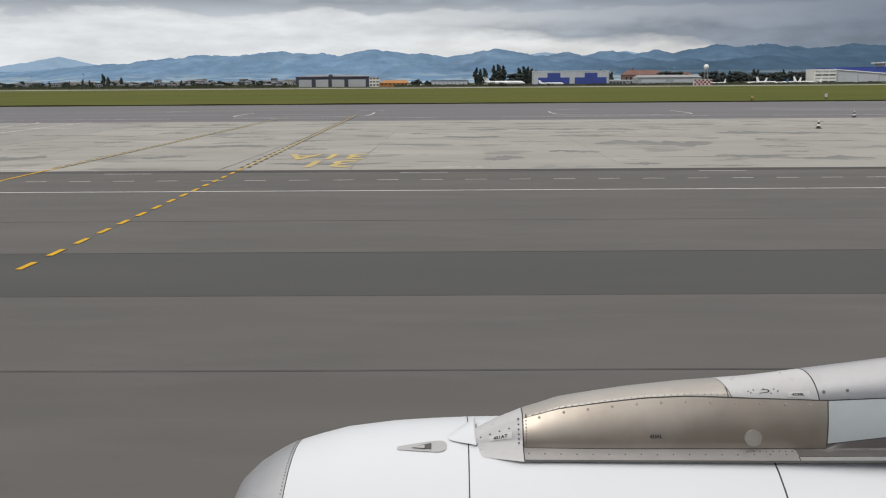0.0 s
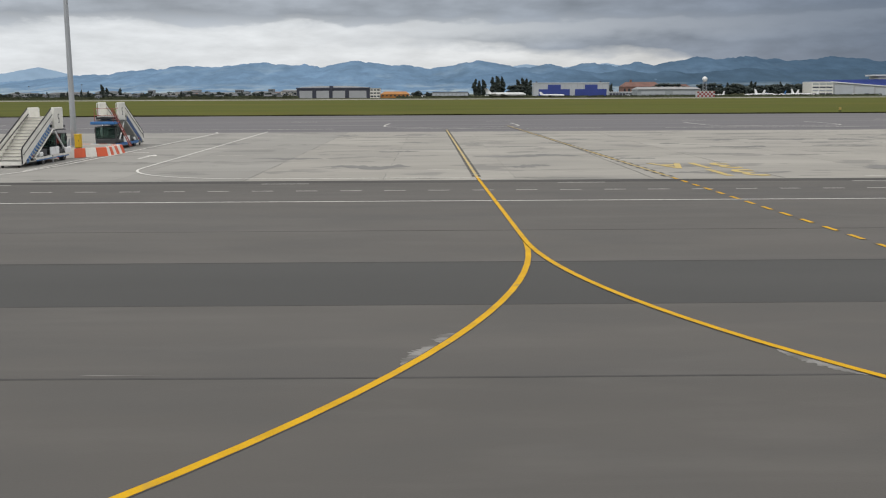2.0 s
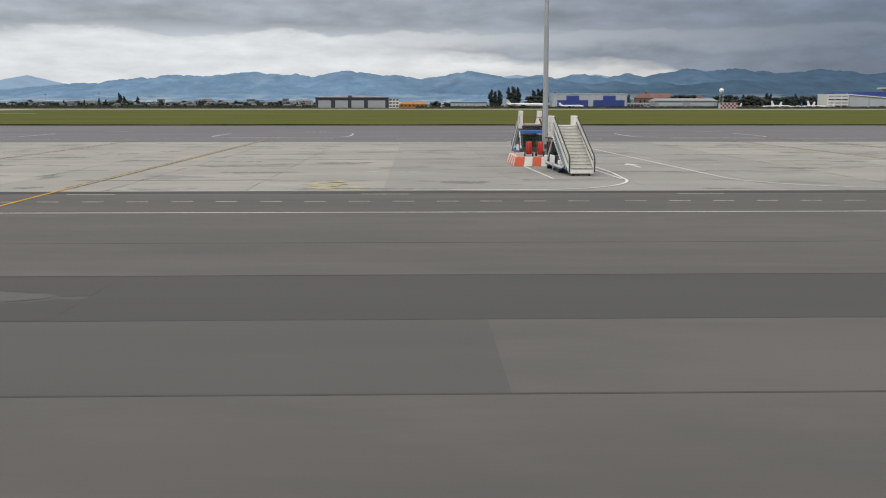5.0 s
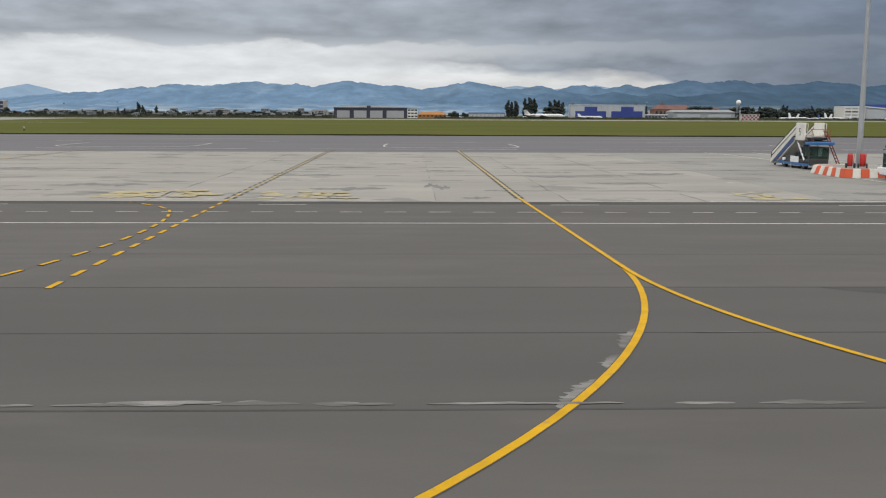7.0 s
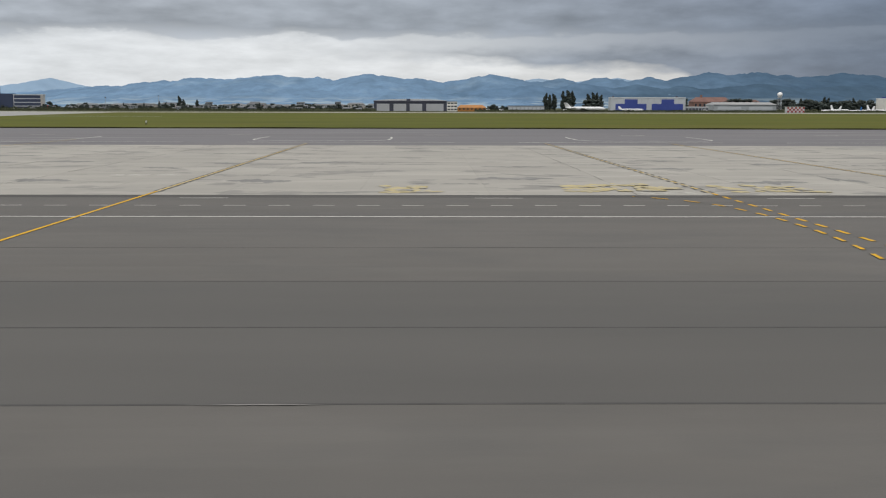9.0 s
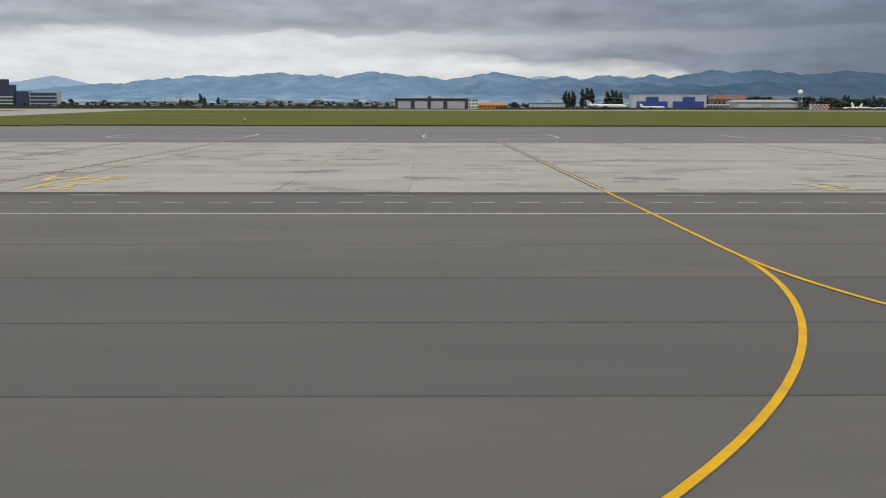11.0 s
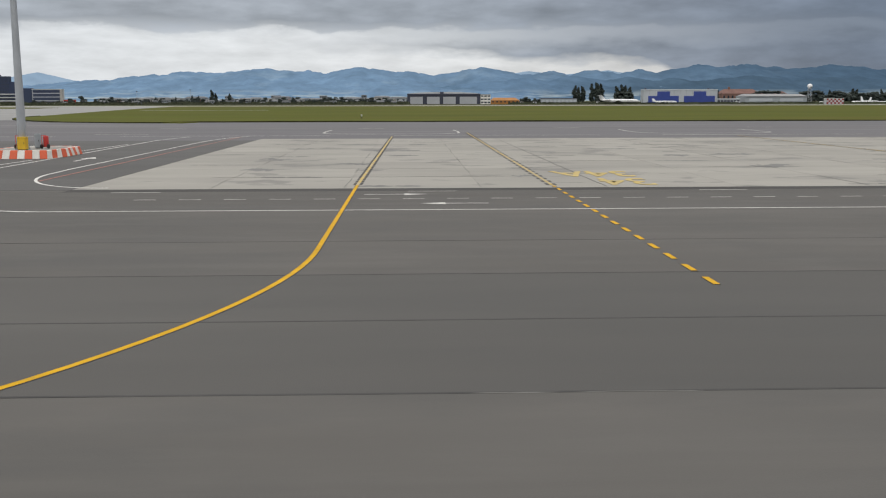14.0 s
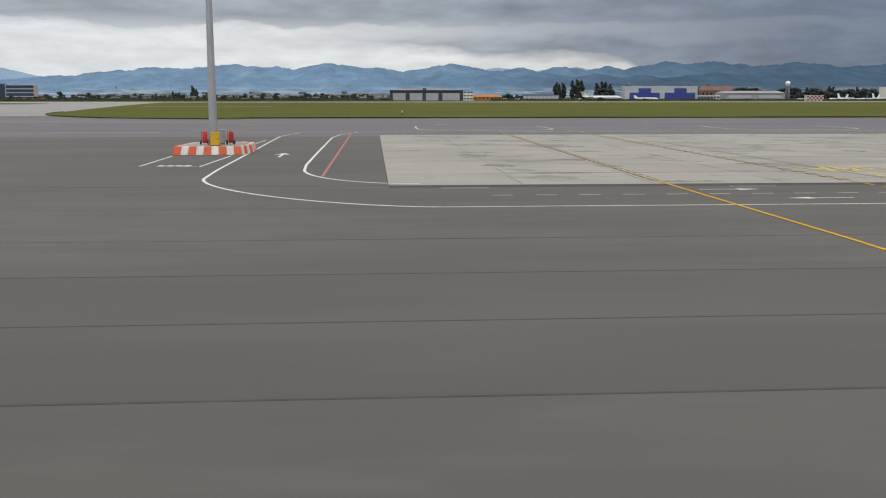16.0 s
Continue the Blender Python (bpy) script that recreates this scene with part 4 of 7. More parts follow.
gabled("red_roof_house", 232, 258, FAR + 80, 14, 10.0, 3.0, PLASTER, ROOF_TILE, "pale building with a low red tiled roof", 5)
bm = bmesh.new()
hall_roof = thing("pale_hall_roof", pose(184, FAR, 6.8), "pale sloping sheet roof of the cargo hall", "roof")
hexa(bm, [(-0.5, -1, 0.5), (64.5, -1, 0.5), (64.5, 31, 0.5), (-0.5, 31, 0.5)], [(2, 14, 3.0), (62, 14, 3.0), (62, 17, 3.0), (2, 17, 3.0)])
part("roof_sheet", bm, ROOF_GREY, hall_roof)


def big_hangar():
    """White block with ribbon windows and a long hall under a blue roof band."""
    t = flat_block("white_office_block", 359.5, 381.0, FAR - 5, 26, 13.6, OFF_WHITE, "white office block with ribbon windows", WHITE, 0, 0)
    for k in range(4):
        for u in range(3):
            part("ribbon_window", boxes((0.8 + u * 6.9, 6.9 + u * 6.9, -0.08, -0.01, 1.2 + k * 3.3, 2.6 + k * 3.3)), GREY_SHEET if k % 2 else DARK_SHEET, t)
    t = thing("long_hangar", pose(381.6, FAR, 0), "long white hangar with a sloping eave under a deep blue roof", "hangar")
    bm = bmesh.new()
    hexa(bm, [(0, 0, 0), (76, 0, 0), (76, 60, 0), (0, 60, 0)], [(0, 0, 13.4), (76, 0, 7.0), (76, 60, 7.0), (0, 60, 13.4)])
    part("wall", bm, SHUTTER, t)
    bm = bmesh.new()
    hexa(bm, [(-0.6, -1, 13.5), (76.6, -1, 7.1), (76.6, 1.1, 7.1), (-0.6, 1.1, 13.5)], [(-0.6, -1, 14.4), (76.6, -1, 8.0), (76.6, 1.1, 8.0), (-0.6, 1.1, 14.4)])
    part("eave", bm, WHITE, t, "white sloping eave")
    bm = bmesh.new()
    hexa(bm, [(0.5, 1.2, 4.0), (76, 1.2, 4.0), (76, 59, 4.0), (0.5, 59, 4.0)], [(0.5, 1.2, 15.9), (76, 1.2, 16.6), (76, 59, 16.6), (0.5, 59, 15.9)])
    part("roof_hall", bm, BLUE_PANEL, t, "deep blue hall behind the eave")
    for k in range(3):
        part("hangar_door", boxes((3 + k * 21, 22 + k * 21, -0.3, -0.02, 0.1, 10.6 - k * 1.75)), PALE_SHEET, t)
    part("upper_roof", boxes((72, 128, 62, 90, 20.6, 22.0, 0.3), (76, 124, 64, 88, 0, 20.6)), PALE_GREY, t)


big_hangar()


def glass_tower():
    t = thing("glass_office_tower", pose(-775, 1300, -1.2), "dark blue glass office tower stepping down to white bands", "building")
    t.scale = (1.28,) * 3
    part("tower_body", boxes((0, 81.5, 0, 8, 0, 28.4)), TOWER_GLASS, t)
    part("middle_step", boxes((81.5, 88.8, 0.5, 7, 0, 22.9)), TOWER_GLASS, t)
    part("shoulder", boxes((88.8, 104, 2, 7, 0, 16.6)), TOWER_GLASS, t)
    for k in range(1, 9):
        part("floor_band", boxes((-0.2, 81.6, -0.25, -0.02, k * 3.4 - 0.3, k * 3.4)), DARK_SHEET, t)
    for k in range(27):
        part("mullion", boxes((1 + k * 3.0, 1.18 + k * 3.0, -0.34, -0.26, 0.2, 28.2)), DARK_SHEET, t)
    for k in range(3):
        part("white_band", boxes((0, 88.0, -1.5, -0.36, 3.6 + k * 3.3, 4.7 + k * 3.3)), PALE_GREY, t)
    part("roof_plant", boxes((20, 72, 2, 7, 28.4, 30.0)), DARK_SHEET, t)
    t = thing("long_office_building", pose(-641.5, 1300, -1.2), "long white office building with dark ribbon windows", "building")
    t.scale = (1.28,) * 3
    part("wall", boxes((0, 29.6, 0, 6, 0, 15.2)), PALE_GREY, t)
    for k in range(4):
        part("ribbon_window", boxes((0.6, 28.2, -0.1, -0.01, 0.9 + k * 3.7, 3.75 + k * 3.7)), TOWER_GLASS, t)
        for u in range(8):
            part("window_post", boxes((0.6 + u * 3.9, 0.9 + u * 3.9, -0.14, -0.11, 0.9 + k * 3.7, 3.75 + k * 3.7)), DARK_SHEET, t)
    part("roof", boxes((-0.4, 30.0, -0.4, 6.4, 15.2, 15.8)), PALE_GREY, t)
    part("stair_core", boxes((27.4, 29.9, -0.8, -0.16, 0, 15.2)), PLASTER, t)
    flat_block("red_kiosk", -599, -586, 1290, 8, 5.2, RED_BOX, "small bright red store", rows=1, cols=3)


glass_tower()


def radar_dome(x, y):
    t = thing("radar_dome", pose(x, y, 0), "white radar dome on a steel lattice tower", "radar")
    bm = bmesh.new()
    bmesh.ops.create_icosphere(bm, subdivisions=3, radius=2.55, matrix=Matrix.Translation((0, 0, 17.6)))
    part("dome", bm, RADOME, t, smooth=True)
    bm = bmesh.new()
    for sx_, sy_ in ((-1, -1), (1, -1), (1, 1), (-1, 1)):
        rod(bm, (2.0 * sx_, 2.0 * sy_, 0), (1.4 * sx_, 1.4 * sy_, 14.6), 0.16, sides=6)
    for k in range(5):
        z, h = k * 2.9, 1.8 - k * 0.1
        for a, b in (((-h, -h), (h, -h)), ((h, -h), (h, h)), ((h, h), (-h, h)), ((-h, h), (-h, -h))):
            rod(bm, (*a, z), (*b, z + 2.9), 0.09, sides=5)
    part("lattice_tower", bm, GALVANISED, t)
    bm = bmesh.new()
    rod(bm, (0, 0, 14.5), (0, 0, 15.0), 2.6, sides=16)
    part("platform", bm, GREY_METAL, t)


radar_dome(255.3, FAR + 12)


def checker_hut(x0, x1, y):
    t = thing("checkered_hut", pose(x0, y, 0), "airfield hut painted in red and white squares", "hut")
    w, h = x1 - x0, 4.9
    part("wall", boxes((0, w, 0, 6, 0, h)), PALE_GREY, t)
    nx, nz = 9, 3
    for i in range(nx):
        for k in range(nz):
            if (i + k) % 2 == 0:
                part("red_square", boxes((w * i / nx, w * (i + 1) / nx, -0.06, -0.01, 0.2 + h * 0.96 * k / nz, 0.2 + h * 0.96 * (k + 1) / nz)), CHECK_RED, t)
    part("roof", boxes((-0.2, w + 0.2, -0.2, 6.2, h, h + 0.3)), KERB_WHITE, t)


checker_hut(205.8, 221.0, 867)


# ---- parked aircraft ----
def jet(name, x, y, length, label, tail_m, t_tail=True, turn=0, group="", fin=3.2):
    """A parked jet, nose along +x before turning."""
    t = thing(name, pose(x, y, 0, 0, 0, turn), label, "aircraft", group)
    r = length * 0.042
    zc = r * 1.0 + length * 0.036
    bm = bmesh.new()
    rings = []
    for u, k, dz in ((-0.5, 0.04, 0.55), (-0.44, 0.35, 0.40), (-0.32, 0.82, 0.12), (-0.2, 1, 0), (0.36, 1, 0), (0.43, 0.86, -0.08), (0.47, 0.6, -0.2), (0.495, 0.25, -0.32), (0.5, 0.04, -0.35)):
        rings.append([(u * length, r * k * math.cos(i * 0.5236), zc + dz * r + r * k * math.sin(i * 0.5236)) for i in range(12)])
    loft(bm, rings, caps=True)
    body = part("fuselage", bm, WHITE, t, smooth=True)
    bm = bmesh.new()
    for s in (-1, 1):
        for k in range(int(length * 0.6)):
            xx = -0.28 * length + k * length * 0.62 / (length * 0.6)
            block(bm, xx, xx + 0.35, s * r * 0.985 - 0.03, s * r * 0.985 + 0.03, zc + 0.12 * r, zc + 0.12 * r + 0.4)
    tagged(part("window_row", bm, WINDOW, body), kind="stuff")
    part("cockpit_window", boxes((0.445 * length, 0.465 * length, -0.45 * r, 0.45 * r, zc + 0.30 * r, zc + 0.52 * r)), WINDOW, body)
    for s in (-1, 1):
        bm = bmesh.new()
        loft(bm, [[(0.06 * length, s * 0.6 * r, zc - 0.7 * r), (-0.12 * length, s * 0.6 * r, zc - 0.7 * r), (-0.12 * length, s * 0.6 * r, zc - 0.45 * r), (0.06 * length, s * 0.6 * r, zc - 0.45 * r)],
                  [(-0.10 * length, s * 0.36 * length, zc + 0.1 * r), (-0.145 * length, s * 0.36 * length, zc + 0.1 * r), (-0.145 * length, s * 0.36 * length, zc + 0.18 * r), (-0.10 * length, s * 0.36 * length, zc + 0.18 * r)]], caps=True)
        bmesh.ops.recalc_face_normals(bm, faces=bm.faces[:])
        part("wing", bm, GREY_METAL, t)
        bm = bmesh.new()
        ex, ey, ez = (-0.30 * length, s * 1.5 * r, zc + 0.25 * r) if t_tail else (-0.01 * length, s * 0.12 * length, zc - 0.8 * r)
        loft(bm, [[(ex + dx * length, ey + k * math.cos(i * 0.6283), ez + k * math.sin(i * 0.6283)) for i in range(10)] for dx, k in ((-0.06, 0.28 * r), (-0.02, 0.46 * r), (0.04, 0.5 * r), (0.065, 0.42 * r))], caps=True)
        part("engine", bm, GREY_METAL, t, smooth=True)
        ztail = zc + 3.1 * r if t_tail else zc + 0.5 * r
        bm = bmesh.new()
        loft(bm, [[(-0.43 * length, 0, ztail), (-0.51 * length, 0, ztail), (-0.51 * length, 0, ztail + 0.15 * r), (-0.43 * length, 0, ztail + 0.15 * r)],
                  [(-0.50 * length, s * 0.13 * length, ztail), (-0.53 * length, s * 0.13 * length, ztail), (-0.53 * length, s * 0.13 * length, ztail + 0.08 * r), (-0.50 * length, s * 0.13 * length, ztail + 0.08 * r)]], caps=True)
        bmesh.ops.recalc_face_normals(bm, faces=bm.faces[:])
        part("tailplane", bm, WHITE, t)
        bm = bmesh.new()
        rod(bm, (-0.03 * length, s * 0.06 * length, 0.012 * length), (-0.03 * length, s * 0.06 * length, zc - 0.5 * r), 0.12, sides=6)
        rod(bm, (-0.03 * length, s * 0.06 * length - 0.35, 0.013 * length), (-0.03 * length, s * 0.06 * length + 0.35, 0.013 * length), 0.013 * length, sides=12)
        part("main_gear", bm, DARK, t)
    bm = bmesh.new()
    rod(bm, (0.38 * length, 0, 0.01 * length), (0.38 * length, 0, zc - 0.7 * r), 0.1, sides=6)
    rod(bm, (0.38 * length, -0.25, 0.01 * length), (0.38 * length, 0.25, 0.01 * length), 0.01 * length, sides=12)
    part("nose_gear", bm, DARK, t)
    bm = bmesh.new()
    hexa(bm, [(-0.33 * length, -0.12 * r, zc + 0.6 * r), (-0.48 * length, -0.12 * r, zc + 0.6 * r), (-0.48 * length, 0.12 * r, zc + 0.6 * r), (-0.33 * length, 0.12 * r, zc + 0.6 * r)],
         [(-0.44 * length, -0.06 * r, zc + fin * r), (-0.52 * length, -0.06 * r, zc + fin * r), (-0.52 * length, 0.06 * r, zc + fin * r), (-0.44 * length, 0.06 * r, zc + fin * r)])
    bmesh.ops.recalc_face_normals(bm, faces=bm.faces[:])
    part("tail_fin", bm, tail_m, t)
    return t


jet("parked_airliner", 48.2, FAR - 28, 40.5, "white T-tailed airliner parked before the trees", WHITE, True)
jet("parked_jet", 94.5, FAR - 24, 25.0, "small white jet parked before the blue hangar doors", WHITE, False)
for k, (x, tm) in enumerate(((262, WHITE), (301, WHITE), (312, WHITE), (324, BLUE), (335, WHITE), (349, WHITE), (357, WHITE))):
    jet("parked_jet", x, FAR - 12 + (k % 3) * 4, 17 + (k % 3) * 3, "small white jet parked in a row before dark trees", tm, False, (200, 172, 15)[k % 3], "parked jets", 5.6)


def van(x, y, material, turn=0):
    t = thing("parked_van", pose(x, y, 0, 0, 0, turn), "small airport van parked near the sheds", "van", "parked vans")
    part("body", boxes((-2.4, 2.4, -0.95, 0.95, 0.4, 1.3), (-2.4, 1.5, -0.9, 0.9, 1.3, 2.2), bevel=0.08), material, t)
    part("window_band", boxes((-1.2, 1.4, -0.93, 0.93, 1.4, 1.95)), WINDOW, t)
    for sx_ in (-1.5, 1.5):
        bm = bmesh.new()
        rod(bm, (sx_, -0.98, 0.36), (sx_, 0.98, 0.36), 0.36, sides=12)
        part("wheel", bm, DARK, t)


for x, y, m in ((-46, 1008, OFF_WHITE), (-33, 1007, WHITE), (31, 1005, WHITE), (164, 1008, DARK_SHEET), (412, 1000, DARK_SHEET), (425, 1001, GREY_SHEET), (399, 999, WHITE), (174, 1009, WHITE), (-510, 1005, WHITE), (-520, 1004, OFF_WHITE), (-526, 1003, WHITE), (-515, 1002, WHITE), (-532, 1003, GREY_SHEET)):
    van(x, y, m, (x * 7) % 30 - 15)


# ---- trees ----
def tree(kind, seed, height, width):
    """Tapered trunk, limbs and a crown of many small leaf clumps with gaps."""
    rng = random.Random(seed)
    t = new("poplar_tree" if kind == "poplar" else "tree")
    tagged(t, "tall narrow dark poplar" if kind == "poplar" else "broad dark green leafy tree", "tree", "far trees")
    bm = bmesh.new()
    rod(bm, (0, 0, 0), (0.1, 0, height * 0.55), height * 0.022, height * 0.010, sides=7)
    rod(bm, (0.1, 0, height * 0.55), (0, 0, height * 0.92), height * 0.010, height * 0.003, sides=6)
    for i in range(9):
        a, z = rng.uniform(0, 6.28), height * rng.uniform(0.2, 0.7)
        reach = width * rng.uniform(0.25, 0.42)
        lift = height * (0.22 if kind == "poplar" else 0.12)
        rod(bm, (0.05, 0, z), (reach * math.cos(a), reach * math.sin(a), z + lift), height * 0.007, height * 0.002, sides=5)
    part("trunk", bm, BARK, t)
    bm = bmesh.new()
    lobes = []
    for i in range(11 if kind == "poplar" else 14):
        if kind == "poplar":
            u = (i + 0.5) / 11
            lobes.append((rng.uniform(-0.14, 0.14) * width, rng.uniform(-0.14, 0.14) * width, height * (0.14 + 0.80 * u), width * (0.46 - 0.34 * abs(u - 0.35) - 0.1 * (u > 0.85)), height * 0.10))
        else:
            a, rr = rng.uniform(0, 6.28), width * 0.36 * math.sqrt(rng.random())
            lobes.append((rr * math.cos(a), rr * math.sin(a), height * rng.uniform(0.34, 0.84) - rr * 0.25, width * rng.uniform(0.15, 0.27), height * rng.uniform(0.09, 0.16)))
    for lx, ly, lz, lw, lh in lobes:
        n0 = len(bm.verts)
        bmesh.ops.create_icosphere(bm, subdivisions=2, radius=1.0)
        bm.verts.ensure_lookup_table()
        for v in bm.verts[n0:]:
            f = 0.80 + 0.30 * noise.noise((v.co.x * 2 + lx, v.co.y * 2 + ly, v.co.z * 2 + seed))
            v.co = (lx + v.co.x * lw * f, ly + v.co.y * lw * f, lz + v.co.z * lh * f)
        for k in range(42):
            d = Vector((rng.gauss(0, 1), rng.gauss(0, 1), rng.gauss(0, 1))).normalized() * (rng.random() ** 0.25)
            c = Vector((lx + d.x * lw, ly + d.y * lw, lz + d.z * lh))
            s = rng.uniform(0.55, 1.0) * (0.85 if kind == "poplar" else 1.0) * height / 18
            q = Euler((rng.uniform(-1.2, 1.2), rng.uniform(-1.2, 1.2), rng.uniform(0, 6.28))).to_quaternion()
            pts = [c + q @ Vector((s * math.cos(b) * rng.uniform(0.6, 1.1), s * 0.75 * math.sin(b) * rng.uniform(0.6, 1.1), 0.12 * s * math.cos(2 * b))) for b in (0, 1.2, 2.5, 3.8, 5.1)]
            bm.faces.new([bm.verts.new(p) for p in pts])
    part("crown", bm, LEAF_POPLAR if kind == "poplar" else LEAF, t)
    return t


rng = random.Random(8)
POPLARS = [tree("poplar", 20 + i, 19.5, 6.6 + i * 0.6) for i in range(3)]
BROAD = [tree("broad", 40 + i, 14.0, 12.0) for i in range(4)]
used = set()


def plant(pool, x, y, scale):
    k = rng.randrange(len(pool))
    m = pose(x, y, -0.12, 0, 0, rng.uniform(0, 360))
    if id(pool[k]) not in used:
        used.add(id(pool[k]))
        pool[k].matrix_basis = m
        pool[k].scale = (scale,) * 3
        return
    keep = pool[k].scale[:]
    pool[k].scale = (scale,) * 3
    copy_thing(pool[k], m)
    pool[k].scale = keep


for x, s in ((22.5, 1.02), (27.3, 0.95), (32.4, 1.0), (42.5, 1.12), (47.6, 1.2), (52.8, 1.15), (70.5, 1.0), (75.0, 1.08), (79.5, 1.05), (82.5, 0.95)):
    plant(POPLARS, x, FAR + 88 + rng.uniform(-6, 6), s)
for x, s in ((156.5, 0.78), (160.0, 0.7)):
    plant(POPLARS, x, FAR + 16, s)
for x, s in ((58, 1.0), (62.5, 1.05), (66.5, 1.0), (37, 0.7), (-43, 0.55), (-38.5, 0.58), (5, 0.5), (-24, 0.45), (-30, 0.5), (-58, 0.5), (-45, 0.42), (-41, 0.5), (-36, 0.46), (-27, 0.4), (70, 0.7), (12, 0.45), (41, 0.6)):
    plant(BROAD, x, FAR + 20 + rng.uniform(-5, 5), s)
for i in range(40):
    plant(BROAD, 256 + i * 2.85 + rng.uniform(-1.5, 1.5), FAR + 30 + rng.uniform(-12, 14), rng.uniform(0.72, 1.12))
for x in (284, 309, 313, 340):
    plant(POPLARS, x, FAR + 30, rng.uniform(0.7, 0.85))
for x, s in ((214, 1.0), (221, 1.12), (228, 1.15), (236, 1.1), (243, 1.0), (207, 0.6)):
    plant(BROAD, x, FAR + 60, s)
for x, s in ((-360, 0.78), (-357.5, 0.62), (-378, 0.5), (-372, 0.45), (-343, 0.6), (-398, 0.42), (-277, 0.42), (-418, 0.4)):
    plant(POPLARS, x, FAR + rng.uniform(-10, 20), s)
for i in range(110):
    plant(BROAD, -500 + i * 2.9 + rng.uniform(-4, 4), FAR + 30 + rng.uniform(-30, 60), rng.uniform(0.20, 0.50) if i % 5 else rng.uniform(0.45, 0.62))
plant(BROAD, -486, FAR - 4, 0.75)

# the trees of the town, too many and too far off to count: one wood of leafy crowns on short stems
wood_v, wood_f = [], []
crowns = [[c for c in t.children if c.name.startswith("crown")][0].data for t in BROAD]
stems = [[c for c in t.children if c.name.startswith("trunk")][0].data for t in BROAD]
for i in range(190):
    k = rng.randrange(4)
    near = i % 5 < 3
    m = pose(-545 + i * 1.95 + rng.uniform(-4, 4), FAR + (rng.uniform(-22, 70) if near else rng.uniform(110, 300)), -0.12, 0, 0, rng.uniform(0, 360))
    m = m @ Matrix.Scale(rng.uniform(0.26, 0.44) if near else rng.uniform(0.40, 0.70), 4)
    for me in (crowns[k], stems[k]):
        n = len(wood_v)
        wood_v.extend((m @ v.co)[:] for v in me.vertices)
        wood_f.extend([n + q for q in f.vertices] for f in me.polygons)
me = bpy.data.meshes.new("town_wood")
me.from_pydata(wood_v, [], wood_f)
me.materials.append(LEAF)
tagged(new("town_wood", me), "dull green trees scattered between the houses of the far town", "trees", kind="stuff")

# low hedges and scrub in front of the town
bm = bmesh.new()
rng2 = np.random.default_rng(5)
for k in range(26000):
    x = rng2.uniform(-620, -160) if k % 3 else rng2.uniform(-60, 420)
    dense = 0.5 + 0.5 * noise.noise((x * 0.03, 2.0, 0))
    y = 985 + rng2.uniform(0, 60)
    z = rng2.uniform(0, 1) ** 1.15 * (1.2 + 1.6 * max(dense, 0.1)) * (0.9 if k % 3 else 0.55)
    z *= 1.0 + 0.45 * (y - 985) / 60
    s = rng2.uniform(0.5, 1.3)
    pts = [(x + s * math.cos(b) * rng2.uniform(0.6, 1.2), y + s * 0.4 * math.sin(2 * b), z + s * 0.8 * math.sin(b) * rng2.uniform(0.6, 1.1)) for b in (0.2, 1.4, 2.6, 3.9, 5.2)]
    bm.faces.new([bm.verts.new(p) for p in pts])
tagged(part("hedge_scrub", bm, HEDGE), "uneven dark green hedges and scrub", "hedge", kind="stuff")

# the town beyond: small houses in pale plaster with red or grey roofs
rngh = random.Random(31)
for k in range(86):
    x = -500 + k * 3.95 + rngh.uniform(-2, 2)
    y = FAR + (rngh.uniform(-26, 20) if k % 3 == 0 else 40 + rngh.uniform(0, 200))
    w, d, h = rngh.uniform(2.5, 8), rngh.uniform(6, 10), rngh.uniform(1.8, 3.8) if k % 3 == 0 else rngh.uniform(3.0, 6.0)
    wall_m = (TOWN_WALL, TOWN_WALL, PLASTER, TOWN_WALL, TOWN_WALL)[k % 5]
    if k % 7 == 3:
        flat_block("town_block", x, x + w, y, d, h + 1.2, wall_m, "small pale flat-roofed block in the far town", rows=2, cols=3)
    else:
        gabled("house", x, x + w, y, d, h, rngh.uniform(0.6, 1.5), wall_m, ROOF_TILE if k % 12 == 2 else TOWN_ROOF,
               "small %s house in the far town" % ("red-roofed" if k % 12 == 2 else "grey-roofed"), 2)


# long low sheds and blocks further back in the town
for k in range(34):
    x = -530 + k * 10.6 + rngh.uniform(-5, 5)
    y = FAR + 150 + rngh.uniform(0, 240)
    w, h = rngh.uniform(9, 30), rngh.uniform(4.0, 7.5)
    if k % 6 == 0:
        flat_block("town_block", x, x + w * 0.45, y, 12, h + 3.0, (TOWN_WALL, GREY_SHEET)[k % 2], "pale block of flats in the far town", rows=3, cols=4)
    else:
        gabled("town_shed", x, x + w, y, 14, h, rngh.uniform(0.8, 2.0), (TOWN_WALL, GREY_SHEET, TOWN_WALL, PLASTER)[k % 4], TOWN_ROOF, "long low shed with a grey roof in the far town", 4)


def light_post(x, y, h):
    t = thing("light_post", pose(x, y, 0), "slim grey light mast above the town", "lamp mast", "far masts")
    bm = bmesh.new()
    rod(bm, (0, 0, 0), (0, 0, h), 0.2, 0.12, sides=8)
    part("pole", bm, GALVANISED, t)
    part("lamp_head", boxes((-0.8, 0.8, -0.4, 0.4, h, h + 0.6), bevel=0.1), DARK_TRIM, t)


for x, h in ((-383, 14.5), (-437, 13)):
    light_post(x, FAR + 15, h)


